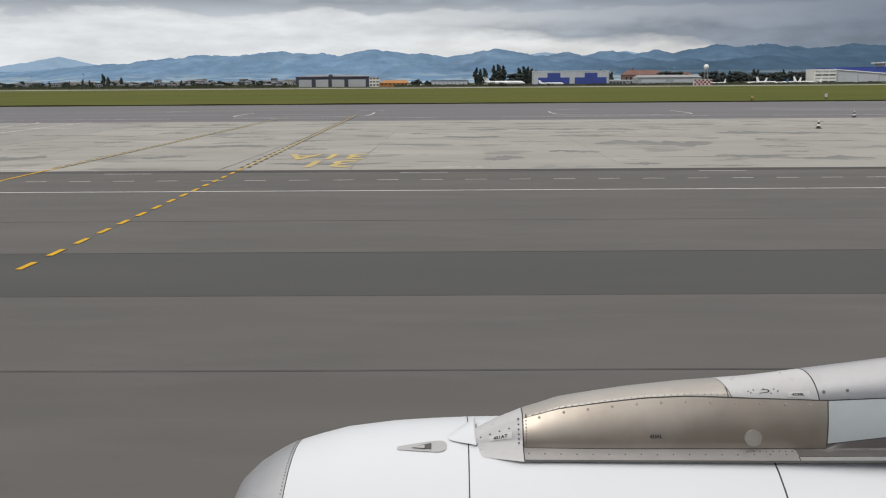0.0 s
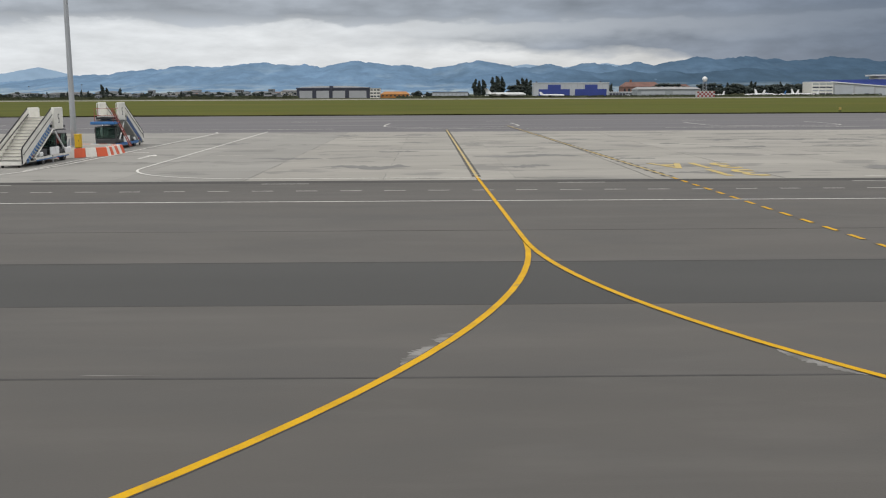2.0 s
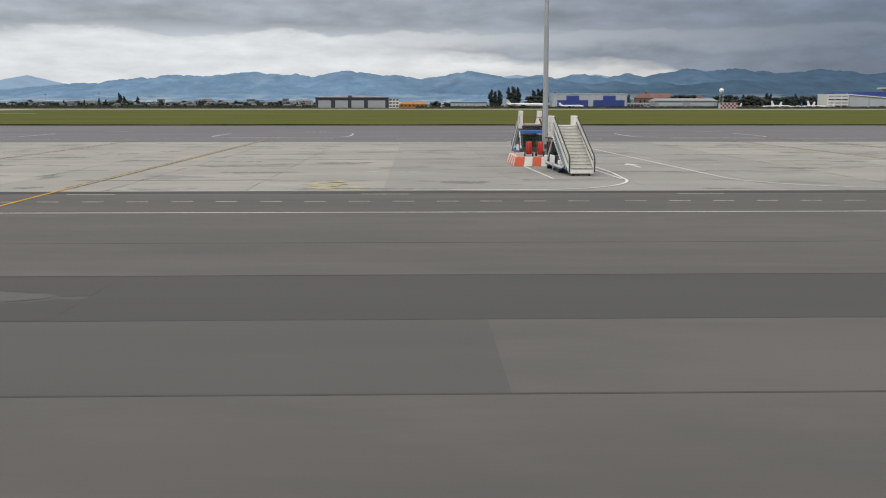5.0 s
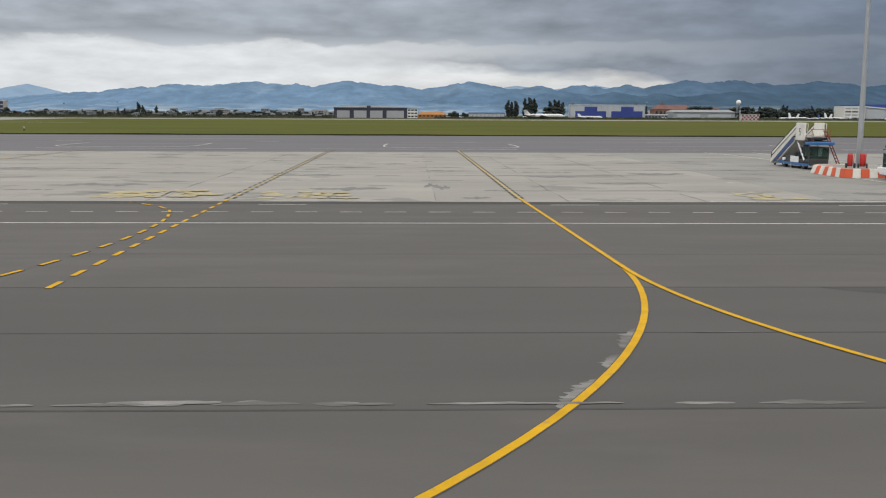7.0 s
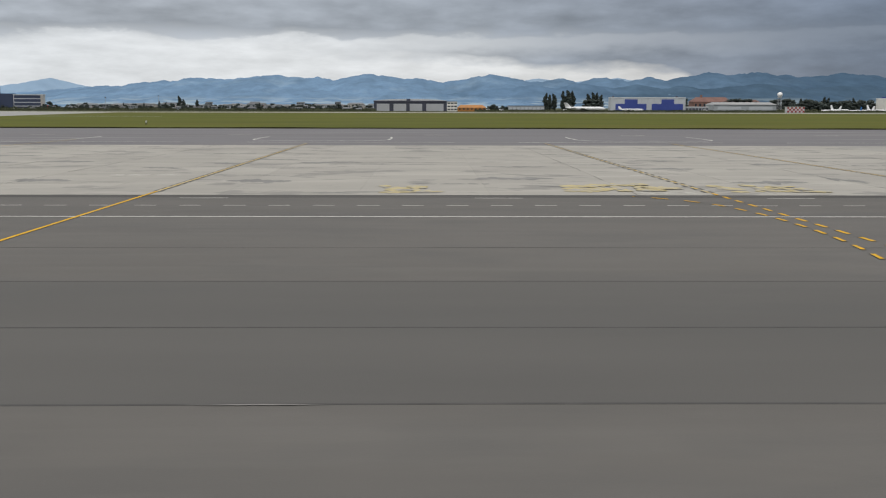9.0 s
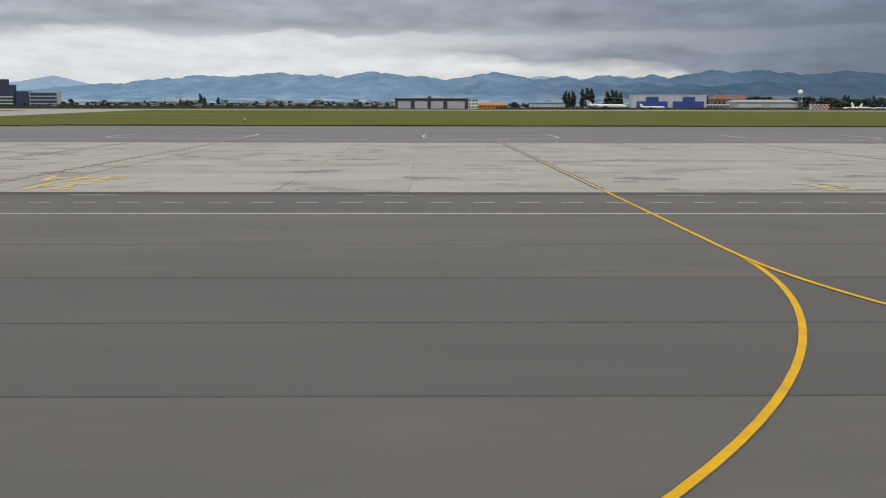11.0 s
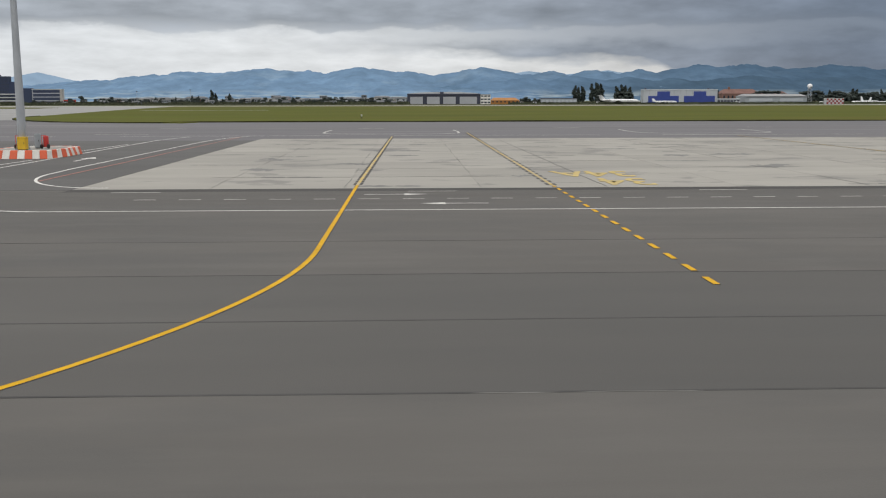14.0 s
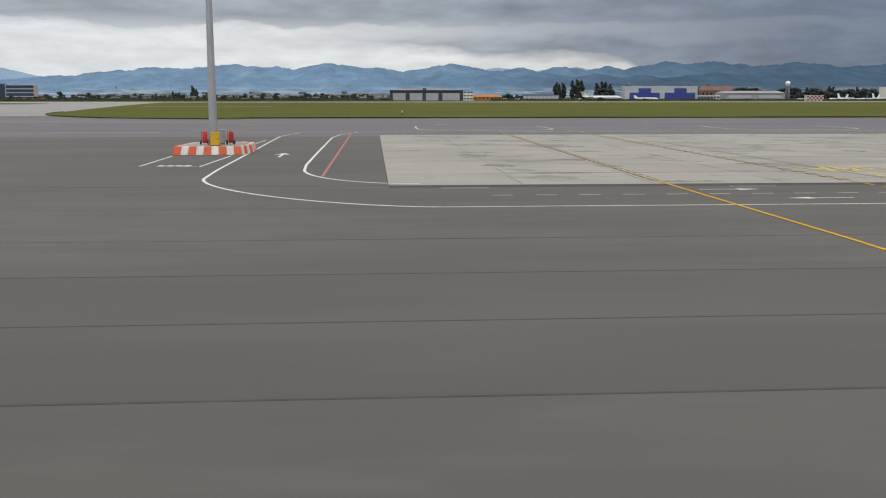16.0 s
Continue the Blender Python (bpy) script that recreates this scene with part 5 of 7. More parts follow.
# ---- lamp masts on striped kerb islands ----
def kerb_ring(corners, z1, inset, first, blocks_per_side, parent):
    """Painted blocks round an island; each block leans inwards."""
    cx = sum(c[0] for c in corners) / len(corners)
    cy = sum(c[1] for c in corners) / len(corners)
    k = first
    for i, a in enumerate(corners):
        b = corners[(i + 1) % len(corners)]
        n = blocks_per_side[i]
        a, b = Vector((*a, 0)), Vector((*b, 0))
        for j in range(n):
            p, q = a.lerp(b, j / n), a.lerp(b, (j + 1) / n)
            gap = (q - p).normalized() * 0.008
            p, q = p + gap, q - gap
            inner = Vector((cx, cy, 0))

            def pull(v, d):
                return v + (inner - v).normalized() * d
            bm = bmesh.new()
            hexa(bm, [p, q, pull(q, 0.52), pull(p, 0.52)],
                 [pull(p, inset) + Vector((0, 0, z1)), pull(q, inset) + Vector((0, 0, z1)), pull(q, 0.52) + Vector((0, 0, z1)), pull(p, 0.52) + Vector((0, 0, z1))])
            bmesh.ops.recalc_face_normals(bm, faces=bm.faces[:])
            bmesh.ops.bevel(bm, geom=bm.edges[:], offset=0.02, segments=1, affect="EDGES")
            part("kerb_block", bm, ORANGE_RED if k % 2 == 0 else KERB_WHITE, parent)
            k += 1


def kerb_island(x, y, corners, sides, first):
    t = thing("kerb_island", pose(x, y, 0), "raised island edged with orange-red and white painted kerb blocks", "traffic island", "kerb islands")
    kerb_ring(corners, 0.64, 0.22, first, sides, t)
    bm = bmesh.new()
    cx, cy = sum(c[0] for c in corners) / len(corners), sum(c[1] for c in corners) / len(corners)
    lo = [bm.verts.new((cx + (a - cx) * 0.885, cy + (b - cy) * 0.885, 0)) for a, b in corners]
    hi = [bm.verts.new((cx + (a - cx) * 0.885, cy + (b - cy) * 0.885, 0.63)) for a, b in corners]
    bm.faces.new(hi)
    for i in range(len(lo)):
        j = (i + 1) % len(lo)
        bm.faces.new((lo[i], lo[j], hi[j], hi[i]))
    part("island_fill", bm, CONCRETE, t, "grey concrete fill of the island")


def lamp_mast(x, y, girth=1.0, height=26.0):
    t = thing("lamp_mast", pose(x, y, 0.63), "tall tapered grey steel floodlight mast on a kerb island", "lamp mast", "lamp masts")
    bm = bmesh.new()
    sides, rings = 16, []
    for z, r in ((0.08, 0.37), (1.5, 0.35), (6.0, 0.31), (12, 0.25), (19, 0.19), (height, 0.14)):
        rings.append([(girth * r * math.cos(6.28318 * i / sides), girth * r * math.sin(6.28318 * i / sides), z) for i in range(sides)])
    loft(bm, rings, caps=True)
    part("pole", bm, GALVANISED, t, smooth=True)
    bm = bmesh.new()
    rod(bm, (0, 0, 0), (0, 0, 0.06), 0.62, sides=16)
    part("base_plate", bm, GALVANISED, t)
    for i in range(8):
        a = i * 0.7854
        bm = bmesh.new()
        rod(bm, (0.52 * math.cos(a), 0.52 * math.sin(a), 0.06), (0.52 * math.cos(a), 0.52 * math.sin(a), 0.14), 0.035, sides=6)
        part("bolt", bm, GALVANISED, t)
    for i in range(4):
        bm = bmesh.new()
        a = i * 1.5708 + 0.78
        hexa(bm, [(0.36 * math.cos(a) - 0.02, 0.36 * math.sin(a), 0.06), (0.58 * math.cos(a), 0.58 * math.sin(a) - 0.02, 0.06), (0.58 * math.cos(a) + 0.02, 0.58 * math.sin(a), 0.06), (0.36 * math.cos(a), 0.36 * math.sin(a) + 0.02, 0.06)],
             [(0.34 * math.cos(a) - 0.02, 0.34 * math.sin(a), 0.6), (0.38 * math.cos(a), 0.38 * math.sin(a) - 0.02, 0.6), (0.38 * math.cos(a) + 0.02, 0.38 * math.sin(a), 0.6), (0.34 * math.cos(a), 0.34 * math.sin(a) + 0.02, 0.6)])
        part("gusset", bm, GALVANISED, t)
    bm = bmesh.new()
    block(bm, -0.12, 0.12, -0.37 * girth - 0.02, -0.25 * girth, 0.65, 1.15)
    part("access_door", bm, GREY_METAL, t)


def cabinet(name, x, y, w, d, h, material, label, turn=0, z=0.63):
    t = thing(name, pose(x, y, z, 0, 0, turn), label, "cabinet", "apron cabinets")
    part("body", boxes((-w / 2, w / 2, -d / 2, d / 2, 0.06, h), bevel=0.025), material, t)
    part("plinth", boxes((-w / 2 + 0.03, w / 2 - 0.03, -d / 2 + 0.03, d / 2 - 0.03, 0, 0.06)), DARK_TRIM, t)
    part("door", boxes((-w / 2 + 0.05, w / 2 - 0.05, -d / 2 - 0.015, -d / 2 + 0.005, 0.12, h - 0.08), bevel=0.006), material, t)
    part("cap", boxes((-w / 2 - 0.03, w / 2 + 0.03, -d / 2 - 0.03, d / 2 + 0.03, h, h + 0.05, 0.02)), material, t)
    part("handle", boxes((w / 2 - 0.13, w / 2 - 0.10, -d / 2 - 0.04, -d / 2 - 0.012, h * 0.5, h * 0.62)), DARK_TRIM, t)


def wheeled_extinguisher(x, y, turn):
    t = thing("wheeled_extinguisher", pose(x, y, 0.63, 0, 0, turn), "red wheeled fire extinguisher with black tyres", "fire extinguisher", "extinguishers")
    bm = bmesh.new()
    loft(bm, [[(r * math.cos(i * 0.5236), r * math.sin(i * 0.5236), z) for i in range(12)] for r, z in ((0.17, 0.12), (0.20, 0.15), (0.20, 0.96), (0.17, 1.0), (0.05, 1.02))], caps=True)
    part("cylinder", bm, RED_BOX, t, smooth=True)
    for s in (-1, 1):
        bm = bmesh.new()
        rod(bm, (0.29 * s - 0.04, 0.16, 0.18), (0.29 * s + 0.04, 0.16, 0.18), 0.18, sides=14)
        part("wheel", bm, DARK, t)
    bm = bmesh.new()
    for s in (-0.2, 0.2):
        rod(bm, (s, 0.25, 0.2), (s, 0.3, 1.05), 0.02, sides=6)
    rod(bm, (-0.2, 0.3, 1.05), (0.2, 0.3, 1.05), 0.02, sides=6)
    part("frame", bm, RED_BOX, t)


kerb_island(-50.0, 73.3, [(-2.5, -3.3), (1.2, -3.5), (2.95, -1.4), (2.95, 2.6), (1.4, 4.0), (-1.6, 4.0), (-2.55, 2.6)], [6, 3, 6, 3, 4, 3, 8], 0)
lamp_mast(-49.97, 73.25, 0.60)
kerb_island(-192.0, 79.5, [(-3.0, -2.5), (2.25, -2.6), (2.75, 0.5), (2.6, 4.6), (1.4, 5.6), (-1.6, 5.6), (-2.9, 4.3)], [9, 4, 6, 3, 5, 3, 9], 0)
lamp_mast(-192.05, 78.2, 0.91)
wheeled_extinguisher(-193.05, 80.3, 175)
cabinet("yellow_cabinet", -191.85, 77.72, 0.66, 0.5, 0.98, YELLOW_BOX, "yellow steel electric cabinet in front of the mast", -4)
cabinet("grey_cabinet", -191.75, 80.6, 0.42, 0.40, 1.10, GREY_SHEET, "pale grey steel cabinet behind the mast", 12)
wheeled_extinguisher(-191.0, 80.3, 168)
wheeled_extinguisher(-51.3, 71.8, 170)
wheeled_extinguisher(-50.5, 71.5, 160)
cabinet("yellow_cabinet", -48.8, 70.8, 0.42, 0.40, 0.98, YELLOW_BOX, "yellow steel electric cabinet beside the mast", 0)



# ---- passenger stairs ----
DULL_RED = surface("dull_red_paint", (0.26, 0.06, 0.045), 0.6, 0.15, 2, 12, 0.05)

def passenger_stairs(x, y, turn, with_canopy=False):
    """Motorised boarding stairs; the foot is at the origin and the flight climbs along +y."""
    t = thing("passenger_stairs", pose(x, y, 0, 0, 0, turn), "white motorised boarding stairs with blue side stripe parked on the apron" if not with_canopy else "white motorised boarding stairs with blue cab canopy and dull red rails", "boarding stairs", "boarding stairs")
    n, w, z0, y0 = 14, 0.70, 0.32, -0.18
    rise, run = (0.172, 0.372) if with_canopy else (0.188, 0.390)
    ytop, ztop = y0 + n * run, z0 + n * rise
    for i in range(n):
        part("step", boxes((-w, w, y0 + i * run - 0.04, y0 + (i + 1) * run, z0 + (i + 1) * rise - 0.045, z0 + (i + 1) * rise)), STEP_GREY, t)
        part("nosing", boxes((-w, w, y0 + i * run - 0.055, y0 + i * run - 0.041, z0 + (i + 1) * rise - 0.028, z0 + (i + 1) * rise + 0.003)), DULL_METAL, t)
        part("riser", boxes((-w, w, y0 + i * run + 0.02, y0 + i * run + 0.035, z0 + i * rise - 0.03, z0 + (i + 1) * rise - 0.046)), OFF_WHITE, t)
    zref = ztop if with_canopy else ztop - 0.44  # the guards stand lower over the steeper flight
    for s in (-1, 1):
        x0, x1 = (s * (w + 0.01), s * (w + 0.14)) if s > 0 else (s * (w + 0.14), s * (w + 0.01))
        bm = bmesh.new()
        hexa(bm, [(x0, y0 - 0.15, 0.20), (x1, y0 - 0.15, 0.20), (x1, ytop, zref + 0.26), (x0, ytop, zref + 0.26)],
             [(x0, y0 - 0.15, 0.55), (x1, y0 - 0.15, 0.55), (x1, ytop, zref + 0.50), (x0, ytop, zref + 0.50)])
        bmesh.ops.recalc_face_normals(bm, faces=bm.faces[:])
        part("stringer", bm, OFF_WHITE, t)
        xs = s * (w + 0.145)
        # patterned blue sheet between the stringer and the white lower chord
        slope = (zref + 0.26 - 0.20) / (ytop - y0 + 0.15)

        def under(yy, drop):
            return 0.20 + slope * (yy - y0 + 0.15) - drop
        ya, yb = y0 + 0.55, ytop - 0.5
        bm = bmesh.new()
        xi, xo = min(xs - s * 0.03, xs - s * 0.012), max(xs - s * 0.03, xs - s * 0.012)
        hexa(bm, [(xi, ya, max(under(ya, 0.6), 0.22)), (xo, ya, max(under(ya, 0.6), 0.22)), (xo, yb, under(yb, 0.56)), (xi, yb, under(yb, 0.56))],
             [(xi, ya, under(ya, 0.01)), (xo, ya, under(ya, 0.01)), (xo, yb, under(yb, 0.01)), (xi, yb, under(yb, 0.01))])
        bmesh.ops.recalc_face_normals(bm, faces=bm.faces[:])
        stripe = part("side_panel", bm, BLUE_DEEP if with_canopy else BLUE, t, "blue side panel with white lattice")
        for k in range(0 if with_canopy else 26):
            yy = ya + 0.2 + (k // 2) * (yb - ya - 0.5) / 12
            drop = 0.06 + 0.26 * (k % 2)
            if under(yy, drop + 0.22) < 0.26:
                continue
            bm = bmesh.new()
            rod(bm, (xs, yy, under(yy, drop)), (xs, yy + 0.22, under(yy, drop + 0.16)), 0.04, sides=4)
            part("lattice_slash", bm, KERB_WHITE, stripe)
        bm = bmesh.new()
        yc = y0 - 0.15 + 0.86 / slope
        rod(bm, (xs - s * 0.02, yc, under(yc, 0.62)), (xs - s * 0.02, ytop + 0.1, under(ytop + 0.1, 0.62)), 0.055, sides=8)
        part("lower_chord", bm, OFF_WHITE, t)
        # solid balustrade panel and handrail
        bm = bmesh.new()
        hexa(bm, [(x0 + 0.02, y0 - 0.03, 0.55), (x1 - 0.02, y0 - 0.03, 0.55), (x1 - 0.02, ytop, zref + 0.50), (x0 + 0.02, ytop, zref + 0.50)],
             [(x0 + 0.02, y0 + 0.07, 1.18), (x1 - 0.02, y0 + 0.07, 1.18), (x1 - 0.02, ytop, zref + 0.92), (x0 + 0.02, ytop, zref + 0.92)])
        bmesh.ops.recalc_face_normals(bm, faces=bm.faces[:])
        part("balustrade", bm, OFF_WHITE, t)
        bm = bmesh.new()
        xr = s * (w + 0.075)
        rod(bm, (xr, y0 - 0.15, 0.22), (xr, y0 - 0.13, 1.05), 0.045)
        rod(bm, (xr, y0 - 0.13, 1.05), (xr, y0 + 0.09, 1.27), 0.045)
        rod(bm, (xr, y0 + 0.09, 1.27), (xr, ytop, zref + 1.0), 0.042)
        part("handrail", bm, DARK, t, "dark handrail")
        bm = bmesh.new()
        xo = s * (w + 0.15)
        rod(bm, (xo, y0 - 0.05, 0.80), (xo, ytop, zref + 0.62), 0.024, sides=6)
        rod(bm, (s * (w - 0.01), y0 + 0.1, 0.98), (s * (w - 0.01), ytop, zref + 0.66), 0.028, sides=6)
        part("rail_strip", bm, DARK, t)
        # sliding guard panels of the top platform
        part("platform_guard", boxes((x0 - 0.03, x1 + 0.03, ytop + (0.02 if with_canopy else 0.30), ytop + (1.72 if with_canopy else 2.0), zref - 0.38, zref + 1.08), bevel=0.04), OFF_WHITE, t)
        xe = xs + s * 0.03
        strokes = [(0.78, 1.02, 0.56, 0.64), (0.78, 0.86, 0.38, 0.56), (0.78, 1.02, 0.30, 0.38), (0.94, 1.02, 0.10, 0.30), (0.78, 1.02, 0.04, 0.10)]
        if s < 0:
            strokes = [(1.80 - q, 1.80 - p, u, v) for p, q, u, v in strokes]
        part("guard_emblem", boxes(*[(xe - 0.004, xe + 0.004, ytop + p + (0 if with_canopy else 0.25), ytop + q + (0 if with_canopy else 0.25), zref + u, zref + v) for p, q, u, v in strokes]), STENCIL, t)
        bm = bmesh.new()
        for yy in (ytop + 1.72, ytop + 2.25):
            rod(bm, (xr, yy, zref - 0.35), (xr, yy, zref + 1.0), 0.022, sides=6)
        for zz in (0.5, 1.0):
            rod(bm, (xr, ytop + 1.72, zref + zz), (xr, ytop + 2.25, zref + zz), 0.022, sides=6)
        part("platform_rail", bm, WHITE, t)
        for foot_y, foot_z, top_y, top_z in ((ytop + 2.0, 0.75, ytop + 0.25, zref - 0.36),):
            bm = bmesh.new()
            rod(bm, (s * 0.84, foot_y, foot_z), (s * 0.80, top_y, top_z), 0.07, sides=8)
            part("strut", bm, WHITE, t)
    part("platform", boxes((-w + 0.02, w - 0.02, ytop, ytop + 2.3, ztop - 0.08, ztop), bevel=0.01), STEP_GREY, t)
    part("bumper", boxes((-w - 0.14, w + 0.14, ytop + 2.3, ytop + 2.44, zref - 0.30, zref - 0.12), bevel=0.03), DARK, t, "black rubber bumper")
    part("foot_plate", boxes((-w - 0.02, w + 0.02, y0 - 0.17, y0 - 0.12, 0.16, 0.36), bevel=0.01), OFF_WHITE, t)
    for s in (-1, 1):
        bm = bmesh.new()
        rod(bm, (s * 0.5 - 0.05, y0 + 0.05, 0.10), (s * 0.5 + 0.05, y0 + 0.05, 0.10), 0.10, sides=12)
        part("foot_roller", bm, DARK, t)
    part("platform_deck", boxes((-w - 0.30, w + 0.20, ytop + 0.05, ytop + 2.4, zref - 0.46, zref - 0.39), bevel=0.01), DARK_TRIM, t, "dark underside of the platform")
    # truck under the flight
    # chassis and middle box are coloured dark to stand for the underside's shade
    body = part("chassis", boxes((-0.80, 0.80, 1.3, 8.2, 0.34, 0.50), bevel=0.03), DARK_TRIM, t, "chassis frame, dark for the shade under the truck")
    for s in (-0.93, 0.87):
        part("side_sill", boxes((s, s + 0.06, 1.6, 8.1, 0.36, 0.50)), BLUE if with_canopy else OFF_WHITE, t)
        part("sill_stripe", boxes((s + 0.005, s + 0.055, 1.8, 7.9, 0.28, 0.355)), BLUE, t, "blue stripe under the sill")
        part("side_skirt", boxes((s, s + 0.06, 4.3, 5.3, 0.51, 1.02), bevel=0.01), WHITE, t)
        part("side_skirt", boxes((s, s + 0.06, 5.36, 6.0, 0.51, 1.02), bevel=0.01), WHITE, t)
    part("battery_box", boxes((-0.80, 0.80, 2.7, 4.0, 0.51, 0.95), bevel=0.03), DARK_TRIM, t)
    part("tail_panel", boxes((-0.92, 0.92, 2.5, 3.0, 0.51, 0.80), bevel=0.04), WHITE, t)
    part("body_side", boxes((-0.82, 0.82, 7.3, 7.95, 0.40, 0.86), bevel=0.06) if with_canopy else boxes((-0.92, 0.92, 7.3, 8.5, 0.45, 0.86), bevel=0.06), DARK_TRIM if with_canopy else WHITE, t)
    cab = part("cab", boxes((-0.86, 0.86, 5.7, 7.75, 0.52, 0.80), bevel=0.05), DARK_TRIM, t)
    part("cab_roof", boxes((-0.82, 0.82, 5.75, 7.95, 1.79, 1.85), bevel=0.02), DARK_TRIM, cab)
    for nm, box in (("windscreen", (-0.78, 0.78, 7.86, 7.90, 0.92, 1.78)), ("rear_window", (-0.78, 0.78, 5.78, 5.82, 0.98, 1.78)),
                    ("side_window", (-0.81, -0.78, 6.85, 7.82, 1.05, 1.77)), ("side_window", (0.78, 0.81, 6.85, 7.82, 1.05, 1.77))):
        part(nm, boxes(box), CAB_GLASS, cab).visible_shadow = False
    part("dashboard", boxes((-0.76, 0.76, 7.4, 7.84, 0.80, 1.08), bevel=0.03), DARK, cab)
    for xx in (-0.80, 0.80):
        for yy in (5.80, 6.8, 7.86):
            part("cab_post", boxes((xx - 0.04, xx + 0.04, yy - 0.04, yy + 0.04, 0.80, 1.80)), DARK_TRIM, cab)
    part("driver_seat", boxes((-0.3, 0.3, 6.2, 6.7, 0.8, 1.1), (-0.3, 0.3, 6.1, 6.2, 1.1, 1.55), bevel=0.03), DARK, cab)
    for s in (-1, 1):
        for yy in (2.9, 7.0):
            bm = bmesh.new()
            rod(bm, (s * 0.62, yy, 0.32), (s * 0.915, yy, 0.32), 0.32, sides=18)
            wheel = part("wheel", bm, DARK, t)
            bm = bmesh.new()
            rod(bm, (s * 0.912, yy, 0.32), (s * 0.925, yy, 0.32), 0.12, 0.10, sides=14)
            part("rim", bm, GREY_METAL, wheel)
        part("tail_light", boxes((s * 0.78 - 0.08, s * 0.78 + 0.08, 1.27, 1.31, 0.55, 0.68)), RED_BOX, t)
        bm = bmesh.new()
        rod(bm, (s * 0.88, 6.9, 1.2), (s * 1.05, 7.1, 1.45), 0.012, sides=5)
        block(bm, s * 1.05 - 0.08, s * 1.05 + 0.08, 7.08, 7.12, 1.35, 1.65)
        part("wing_mirror", bm, DARK_TRIM, t)
        bm = bmesh.new()
        rod(bm, (s * 0.95, 4.6, 0), (s * 0.95, 4.6, 0.5), 0.04)
        rod(bm, (s * 0.95, 4.6, 0), (s * 0.95, 4.6, 0.03), 0.12)
        part("stabiliser", bm, GREY_METAL, t)
    if with_canopy:
        part("canopy", boxes((-1.0, 1.0, 7.35, 8.5, 2.04, 2.26), bevel=0.03), BLUE, t, "blue canopy panel")
        ladder = bmesh.new()
        for dy in (0.0, 0.5):
            rod(ladder, (-1.9, 7.3 + dy, 0.25), (-0.55, 7.3 + dy, 3.2), 0.042, sides=6)
        for i in range(11):
            u = (i + 0.5) / 11
            rod(ladder, (-1.9 + 1.35 * u, 7.3, 0.25 + 2.95 * u), (-1.9 + 1.35 * u, 7.8, 0.25 + 2.95 * u), 0.032, sides=5)
        part("ladder", ladder, DULL_RED, t, "dull red service ladder")
        bm = bmesh.new()
        for xx in (-0.75, 0.75):
            for yy in (6.3, 7.2, 8.1):
                rod(bm, (xx, yy, 2.2), (xx, yy, 3.3), 0.022, sides=6)
            for zz in (2.75, 3.3):
                rod(bm, (xx, 6.3, zz), (xx, 8.1, zz), 0.022, sides=6)
        for zz in (2.75, 3.3):
            rod(bm, (-0.75, 8.1, zz), (0.75, 8.1, zz), 0.022, sides=6)
        part("guard_rail", bm, DULL_RED, t, "dull red guard rail")
    return t


passenger_stairs(-49.35, 60.6, 2)
passenger_stairs(-50.15, 88.4, 181, True)


# ---- cones and signs ----
def traffic_cone(x, y):
    t = thing("traffic_cone", pose(x, y, 0), "black and white striped traffic cone", "traffic cone", "traffic cones")
    part("base", boxes((-0.24, 0.24, -0.24, 0.24, 0, 0.06), bevel=0.02), DARK, t)
    r = [0.185, 0.15, 0.115, 0.08, 0.04]
    for i in range(4):
        bm = bmesh.new()
        rod(bm, (0, 0, 0.06 + i * 0.175), (0, 0, 0.06 + (i + 1) * 0.175), r[i], r[i + 1], sides=14)
        part("band", bm, DARK if i % 2 == 0 else KERB_WHITE, t)


traffic_cone(32.95, 90.0)
traffic_cone(46.4, 116.0)


def field_sign(x, y, w, h, material, label):
    t = thing("field_sign", pose(x, y, 0.1), label, "sign", "field signs")
    part("panel", boxes((-w / 2, w / 2, -0.08, 0.08, 0.5, 0.5 + h), bevel=0.03), material, t)
    for s in (-0.35, 0.35):
        part("post", boxes((s * w - 0.05, s * w + 0.05, -0.04, 0.04, 0, 0.5)), DARK, t)


field_sign(61.4, 207, 0.5, 0.5, YELLOW_WORN, "small yellow marker board in the grass")
field_sign(79.1, 214, 0.55, 0.75, PALE_GREY, "pale marker board on dark posts in the grass")
field_sign(-173.0, 234, 0.35, 0.45, PALE_GREY, "small pale marker post in the grass")


# ---- the aircraft's own engine, seen beside the window at the start of the roll ----
AXIS_Y, AXIS_Z = 4.6, 1.65
COWL = [(-1.145, 0.60), (-1.13, 0.66), (-1.09, 0.748), (-1.013, 0.822), (-0.923, 0.88), (-0.847, 0.919), (-0.711, 0.96), (-0.561, 0.998), (-0.32, 1.027), (-0.139, 1.038),
        (0.07, 1.046), (0.5, 1.050), (1.5, 1.045), (2.2, 1.01), (3.0, 0.93)]


def cowl_radius(x):
    return float(np.interp(x, [p[0] for p in COWL], [p[1] for p in COWL]))


def cowl_point(x, a, lift=0.0):
    """On the cowl at x; a is the angle in degrees from the top towards the cabin."""
    r = cowl_radius(x) + lift
    return (x, AXIS_Y - r * math.sin(radians(a)), AXIS_Z + r * math.cos(radians(a)))


